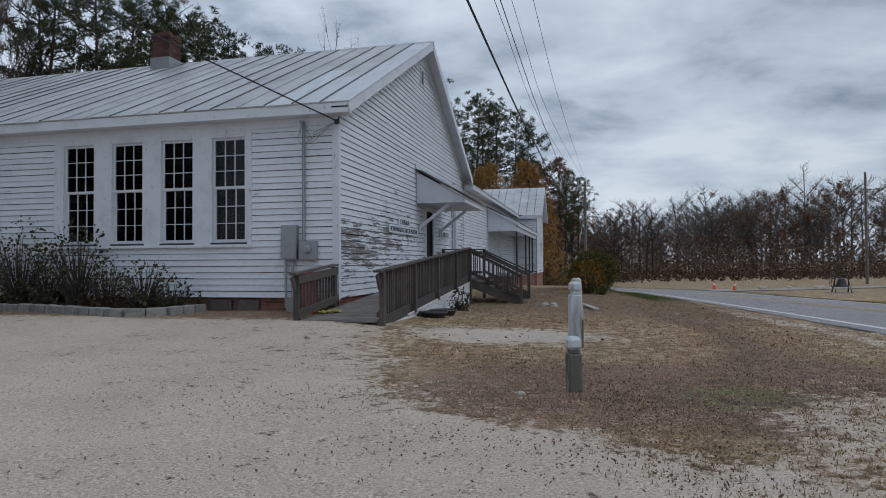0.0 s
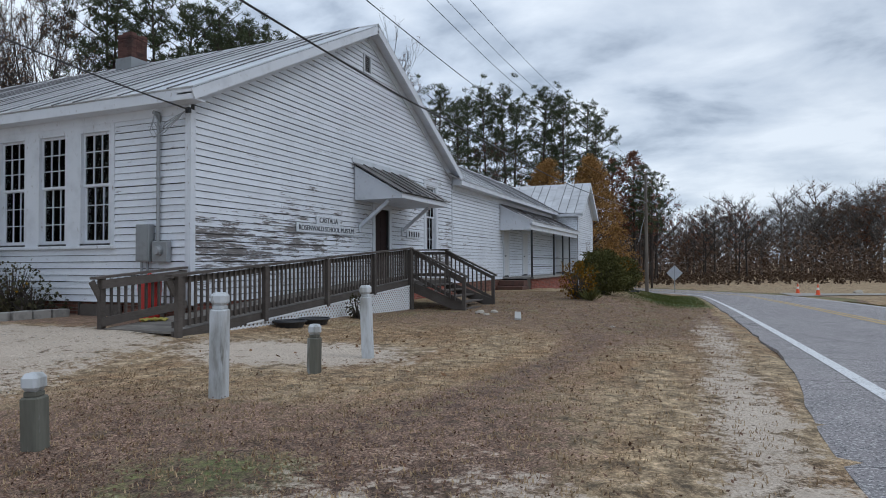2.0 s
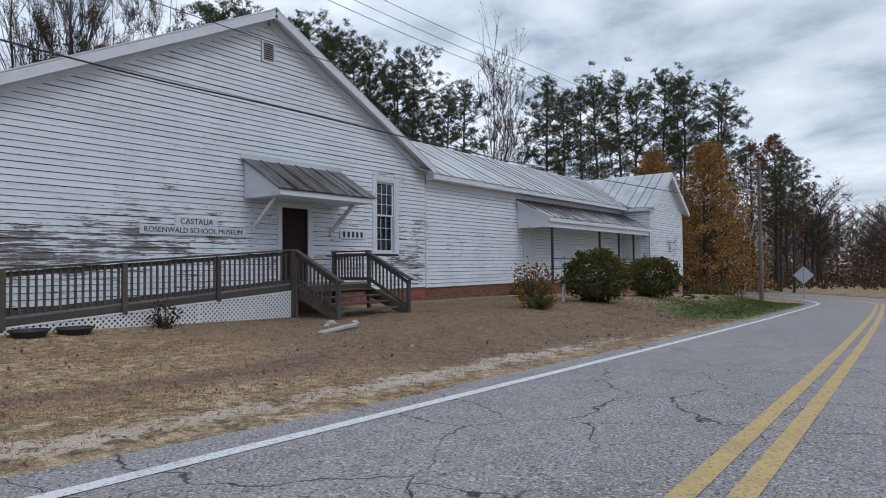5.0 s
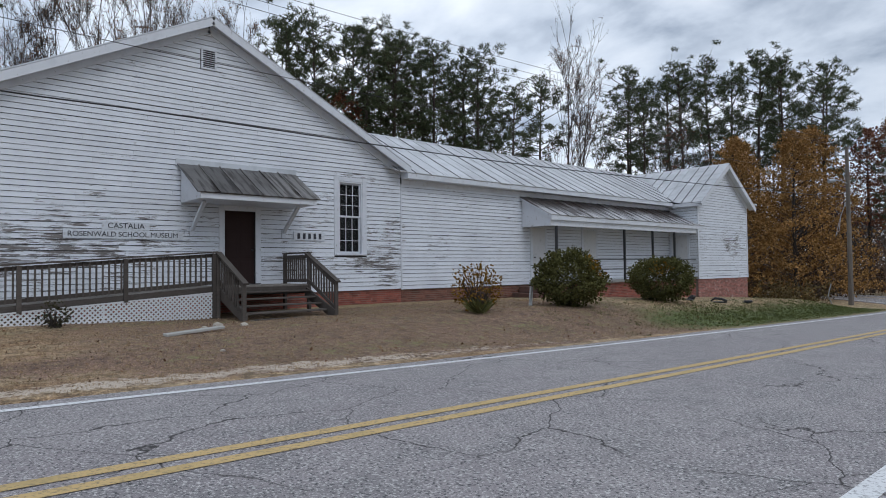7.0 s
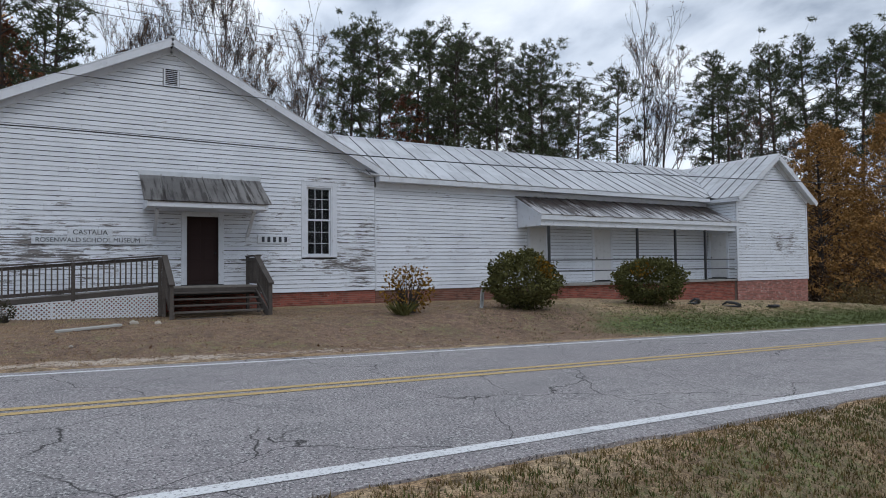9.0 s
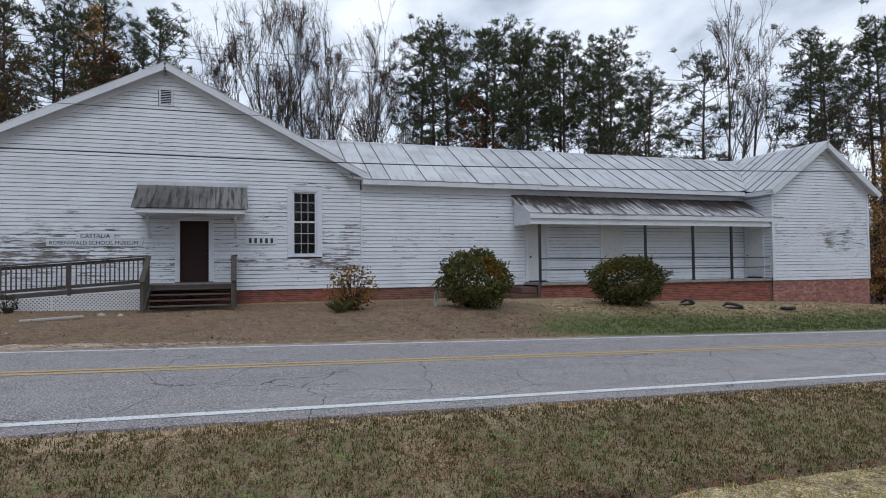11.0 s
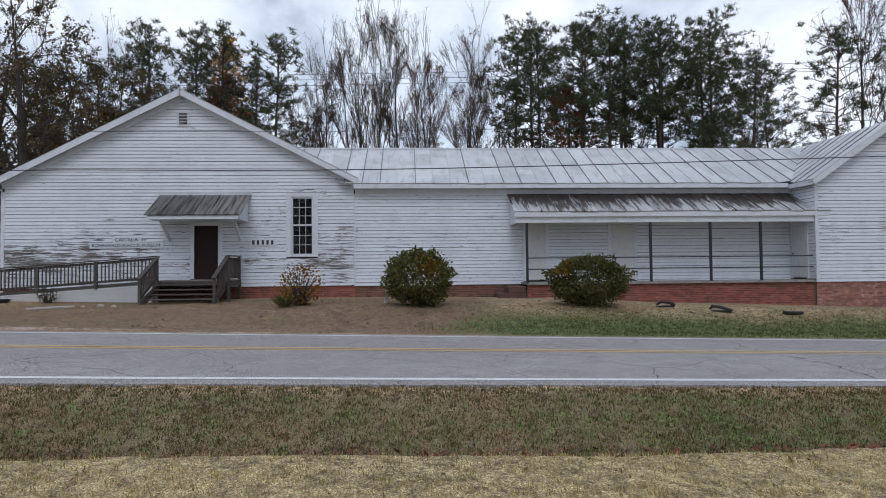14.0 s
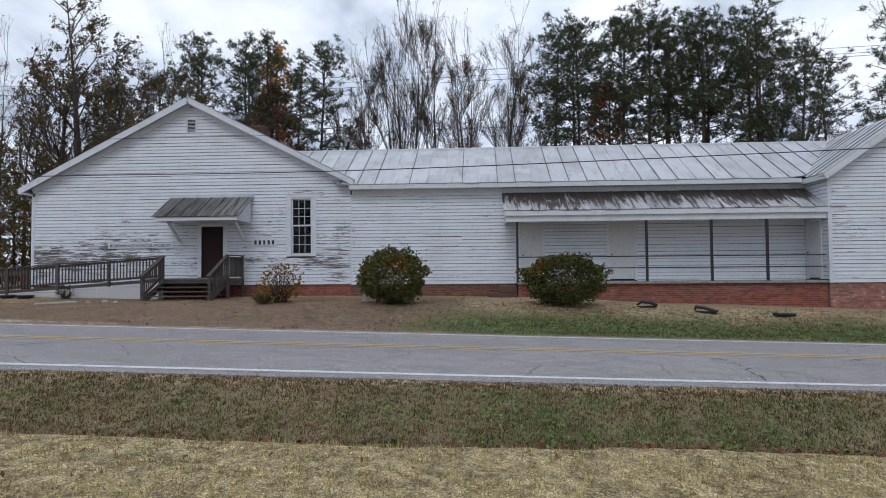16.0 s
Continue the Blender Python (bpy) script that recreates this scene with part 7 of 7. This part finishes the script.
shrub("round_shrub", 0.2, 27.8, 1.02, 1.02, 1.68, 11000, 0.075, M_BOXLEAF, "large rounded evergreen shrub with a few yellow leaves", 51, spots=((0.9, 0.3, 1.35), 0.45))
shrub("round_shrub", 0.15, 33.15, 1.0, 1.25, 1.55, 11000, 0.075, M_BOXLEAF, "broad rounded evergreen shrub on the green bank", 54, spots=((0.6, -1.0, 1.2), 0.4))
shrub("yellow_shrub", -0.03, 24.15, 0.62, 0.7, 1.25, 900, 0.075, M_YELLOWLEAF, "thin twiggy shrub with yellow autumn leaves", 57, stems=90, core=0.25)
g_ = Cloud(61)
for _ in range(150):
    a = g_.r.uniform(0, math.tau)
    d = Vector((math.cos(a), math.sin(a), g_.r.uniform(0.5, 1.6))).normalized()
    g_.leaf(Vector((g_.r.gauss(0, 0.08), g_.r.gauss(0, 0.08), 0)), g_.r.uniform(0.3, 0.6), d, 0.035)
yucca = thing("spiky_plant", "low tuft of stiff dark green blades", "plant", (0.45, 23.75, ground_z(0.45, 23.75)))
tagged(put("blades", g_.mesh("blades"), M_BOXLEAF, yucca), kind="stuff")
shrub("small_shrub", -3.05, 14.9, 0.28, 0.28, 0.55, 260, 0.06, M_ROSELEAF, "small dark twiggy shrub before the lattice", 63, stems=30, core=0.3)
ROSES = [(-12.6, 11.7, 0.95, 1.75), (-11.7, 11.6, 0.75, 1.35), (-10.9, 11.55, 0.8, 1.75), (-10.1, 11.5, 0.6, 1.1), (-9.2, 11.5, 0.7, 1.05), (-8.5, 11.45, 0.55, 0.75), (-13.8, 11.7, 0.9, 1.6), (-15, 11.7, 0.9, 1.5)]
for i, (x, y, w, h) in enumerate(ROSES):
    shrub("rose_bush", x, y, w, 0.5, h * 1.12, int(360 * w * h), 0.075, M_ROSELEAF, "leggy rose bush with dark sparse leaves by the wall", 70 + 3 * i, stems=int(110 * w), core=0.2, spots=((0.2, -0.2, h * 0.8), 0.22) if i in (2, 5) else None)
brush("bank_weeds", "dark weeds at the foot of the pole", 90, lambda r: (r.uniform(-4.5, -1.5), r.uniform(51.5, 56)), 1.3, M_OLIVE, 0.14, seed=9)
brush("wall_weeds", "low weeds in the flower bed", 260, lambda r: (r.uniform(-16, -8.2), r.uniform(11.2, 12.0)), 0.35, M_ROSELEAF, 0.07, seed=10)


def lawn(name, label, n, where, blade, material, seed, width=0.006, tuft=4):
    """Short blades of grass in tufts, one sheet."""
    r = random.Random(seed)
    V, F = [], []
    for _ in range(n):
        x, y = where(r)
        z = ground_z(x, y)
        for _ in range(tuft):
            a, b = r.uniform(0, math.tau), r.uniform(0.2, 1.3)
            h = blade * r.uniform(0.5, 1.3)
            px, py = x + r.gauss(0, 0.03), y + r.gauss(0, 0.03)
            dx, dy = math.cos(a) * width, math.sin(a) * width
            k = len(V)
            V += [(px - dx, py - dy, z - 0.004), (px + dx, py + dy, z - 0.004), (px - dy / width * h * b * 0.6, py + dx / width * h * b * 0.6, z + h / (1 + b * 0.6))]
            F.append((k, k + 1, k + 2))
    me = bpy.data.meshes.new(name)
    me.from_pydata(V, [], F)
    return tagged(put(name, me, material), label, "grass", kind="stuff")


M_DRYGRASS = leaf_material("dry_grass_blades", (0.19, 0.125, 0.075), (0.52, 0.39, 0.24), 0.9)
M_VERGEGRASS = leaf_material("olive_brown_grass_blades", (0.06, 0.045, 0.018), (0.22, 0.16, 0.068), 0.9)
M_GREENGRASS = leaf_material("green_grass_blades", (0.035, 0.05, 0.014), (0.125, 0.14, 0.045), 0.9)
M_STRAWGRASS = leaf_material("straw_grass_blades", (0.2, 0.165, 0.055), (0.62, 0.5, 0.24), 0.9)


def yard_spot(r):
    while True:
        x, y = r.uniform(-4.4, 4.6), 2 + 28 * r.random() ** 1.25
        d = road_offset(x, y)[0]
        if d < EDGE_W - 0.12 - 0.38 * smooth(13, 6.5, y) - r.random() ** 2 * 1.2 and not (y < 11 and x < lerp([(2, 1.0), (4.7, -0.3), (8, -2.4), (10, -1.5), (11, -0.5)], y) + r.gauss(0, 0.25)) and not (x < -3.3 and 10 < y < 21.2) and not (-3.4 < x < 0.6 and 8.9 < y < 11.5):
            return x, y


def east_spot(lo, hi, y0, y1):
    def f(r):
        y = r.uniform(y0, y1)
        i = int(np.argmin(abs(RY - y)))
        return RX[i] + EDGE_E + lo + (hi - lo) * r.random(), y
    return f


def bank_spot(r):
    while True:
        y = r.uniform(25, 49)
        x = RX[int(np.argmin(abs(RY - y)))] + EDGE_W - abs(r.gauss(1.9, 1.0)) - 0.25
        if r.random() < smooth(26, 34, y) + noise.noise((x * 0.8, y * 0.8, 2.0)) * 0.6:
            return x, y


lawn("dry_grass", "short dry brown grass of the front lawn", 22000, yard_spot, 0.032, M_DRYGRASS, 1)
lawn("bank_grass", "short green grass on the bank", 9000, bank_spot, 0.07, M_GREENGRASS, 2)
lawn("verge_grass", "mown brown-green grass of the far verge", 13000, east_spot(0.08, 1.82, 16, 41), 0.05, M_VERGEGRASS, 3)
lawn("verge_green_grass", "green blades in the far verge", 9000, east_spot(0.25, 1.82, 16, 41), 0.05, M_GREENGRASS, 4)
lawn("straw_grass", "pale straw-coloured mown grass beyond the ditch", 16000, east_spot(2.32, 6.8, 20, 40), 0.05, M_STRAWGRASS, 5)


def fallen(name, label, n, where, size, material, seed):
    c = Cloud(seed)
    for _ in range(n):
        x, y = where(c.r)
        d = Vector((c.r.gauss(0, 1), c.r.gauss(0, 1), c.r.gauss(0.15, 0.25))).normalized()
        s = d.cross(Vector((c.r.gauss(0, 0.3), c.r.gauss(0, 0.3), 1))).normalized()
        L = size * c.r.uniform(0.5, 1.4)
        p = Vector((x, y, ground_z(x, y) + 0.012 + L * 0.15))
        k = len(c.v)
        c.v += [p - d * L * 0.5, p - s * L * 0.32, p + d * L * 0.5 + Vector((0, 0, L * 0.2)), p + s * L * 0.32 + Vector((0, 0, L * 0.12))]
        c.f.append((k, k + 1, k + 2, k + 3))
    return tagged(put(name, c.mesh(name), material), label, "leaves", kind="stuff")


def lot_spot(r):
    while True:
        x, y = r.uniform(-6, 3.5), r.uniform(0.8, 10)
        if noise.noise((x * 0.9, y * 0.9, 4.0)) > -0.02 + r.gauss(0, 0.2) and r.random() < 0.04 + 0.96 * math.exp(-((x - 0.1) / 2.4) ** 2 - ((y - 5.8) / 2.2) ** 2):
            return x, y


fallen("fallen_leaves", "dry purple-brown leaf litter scattered on sand and lawn", 9000, lot_spot, 0.019, M_LITTER, 91)
fallen("lawn_litter", "dark dead leaves and thatch in the lawn", 9000, yard_spot, 0.026, M_LITTER, 96)
fallen("lawn_leaves", "dry leaves scattered over the lawn", 900, lambda r: (r.uniform(-3, 4), r.uniform(9, 34)), 0.06, M_DEADLEAF, 92)
fallen("verge_leaves", "dry leaves scattered over the far verge", 800, east_spot(0.1, 6.0, 18, 40), 0.045, M_DEADLEAF, 93)
fallen("ditch_leaves", "russet leaves gathered in the ditch", 2200, east_spot(1.7, 2.3, 16, 42), 0.07, M_RUSSET, 94)
pb = Cloud(95)
for _ in range(2600):
    x, y = pb.r.uniform(-7, 2), pb.r.uniform(1.0, 10.5)
    if x < lerp([(1, 1.5), (4.7, -0.4), (8, -2.4), (10.5, -2.5)], y):
        s = pb.r.uniform(0.006, 0.022)
        p = Vector((x, y, ground_z(x, y)))
        k = len(pb.v)
        a = pb.r.uniform(0, math.tau)
        pb.v += [p + Vector((math.cos(a + j * 2.09) * s, math.sin(a + j * 2.09) * s, -0.003)) for j in range(3)] + [p + Vector((0, 0, s * 0.8))]
        pb.f += [(k, k + 1, k + 3), (k + 1, k + 2, k + 3), (k + 2, k, k + 3)]
tagged(put("pebbles", pb.mesh("pebbles"), M_STONE), "small pale pebbles in the sandy lot", "gravel", kind="stuff")

# ---- clapboards, last ----
def gable_flake(u, z):
    return 0.145 * math.exp(-((z - 2.05) / 0.65) ** 2) * smooth(19.5, 15.5, u) + 0.05 * smooth(4.2, 2.0, z) + 0.025 + (0.09 * math.exp(-((u - 22.4) / 0.7) ** 2) + 0.075 * math.exp(-((u - 24.4) / 0.6) ** 2) if 1.6 < z < 4.6 else 0) + (0.03 * smooth(21.5, 23, u) if z < 2.1 else 0)


clad(gable_wall, east_face(FX), WALL_BASE, 8.25, lambda z: (max(SY + 0.09, RIDGE_Y - (RIDGE_Z - 0.27 - z) / SLOPE), min(NY - 0.02, RIDGE_Y + (RIDGE_Z - 0.27 - z) / SLOPE)),
     [(DOOR[0] - 0.16, DOOR[1] + 0.16, 0, DOOR[3] + 0.2), (GWIN[0] - 0.16, GWIN[1] + 0.16, GWIN[2] - 0.16, GWIN[3] + 0.14), (18.60, 19.06, 7.12, 7.74)], gable_flake)
clad(south_wall, south_face(SY), WALL_BASE, 4.56, lambda z: (-21.0, FX - 0.11), [(-12.07, -7.01, 2.02, 4.6)], lambda u, z: 0.03 * smooth(-8, -6, u), rnd=random.Random(4))
clad(wing_wall, east_face(FX), WALL_BASE - 0.02, 4.52, lambda z: (NY + 0.036, 43.0), [(32.02, 33.06, 0, 3.30), (35.46, 36.63, 0, 3.30)], lambda u, z: 0.035 + 0.05 * math.exp(-((u - 27.2) / 1.0) ** 2 - ((z - 2.6) / 0.9) ** 2) if u < 31 else -0.05, rnd=random.Random(5))
clad(far_wall, east_face(F2), WALL_BASE - 0.02, 6.75, lambda z: (max(F2S + 0.1, R2Y - (R2Z - 0.27 - z) / S2), min(F2N - 0.1, R2Y + (R2Z - 0.27 - z) / S2)), [], lambda u, z: 0.05 + 0.075 * math.exp(-((z - 2.6) / 1.0) ** 2), rnd=random.Random(6))
clad(far_side, south_face(F2S), WALL_BASE + 0.1, 4.6, lambda z: (FX + 0.01, F2 - 0.02), [(-4.95, -3.95, 0, 3.1)], rnd=random.Random(8))
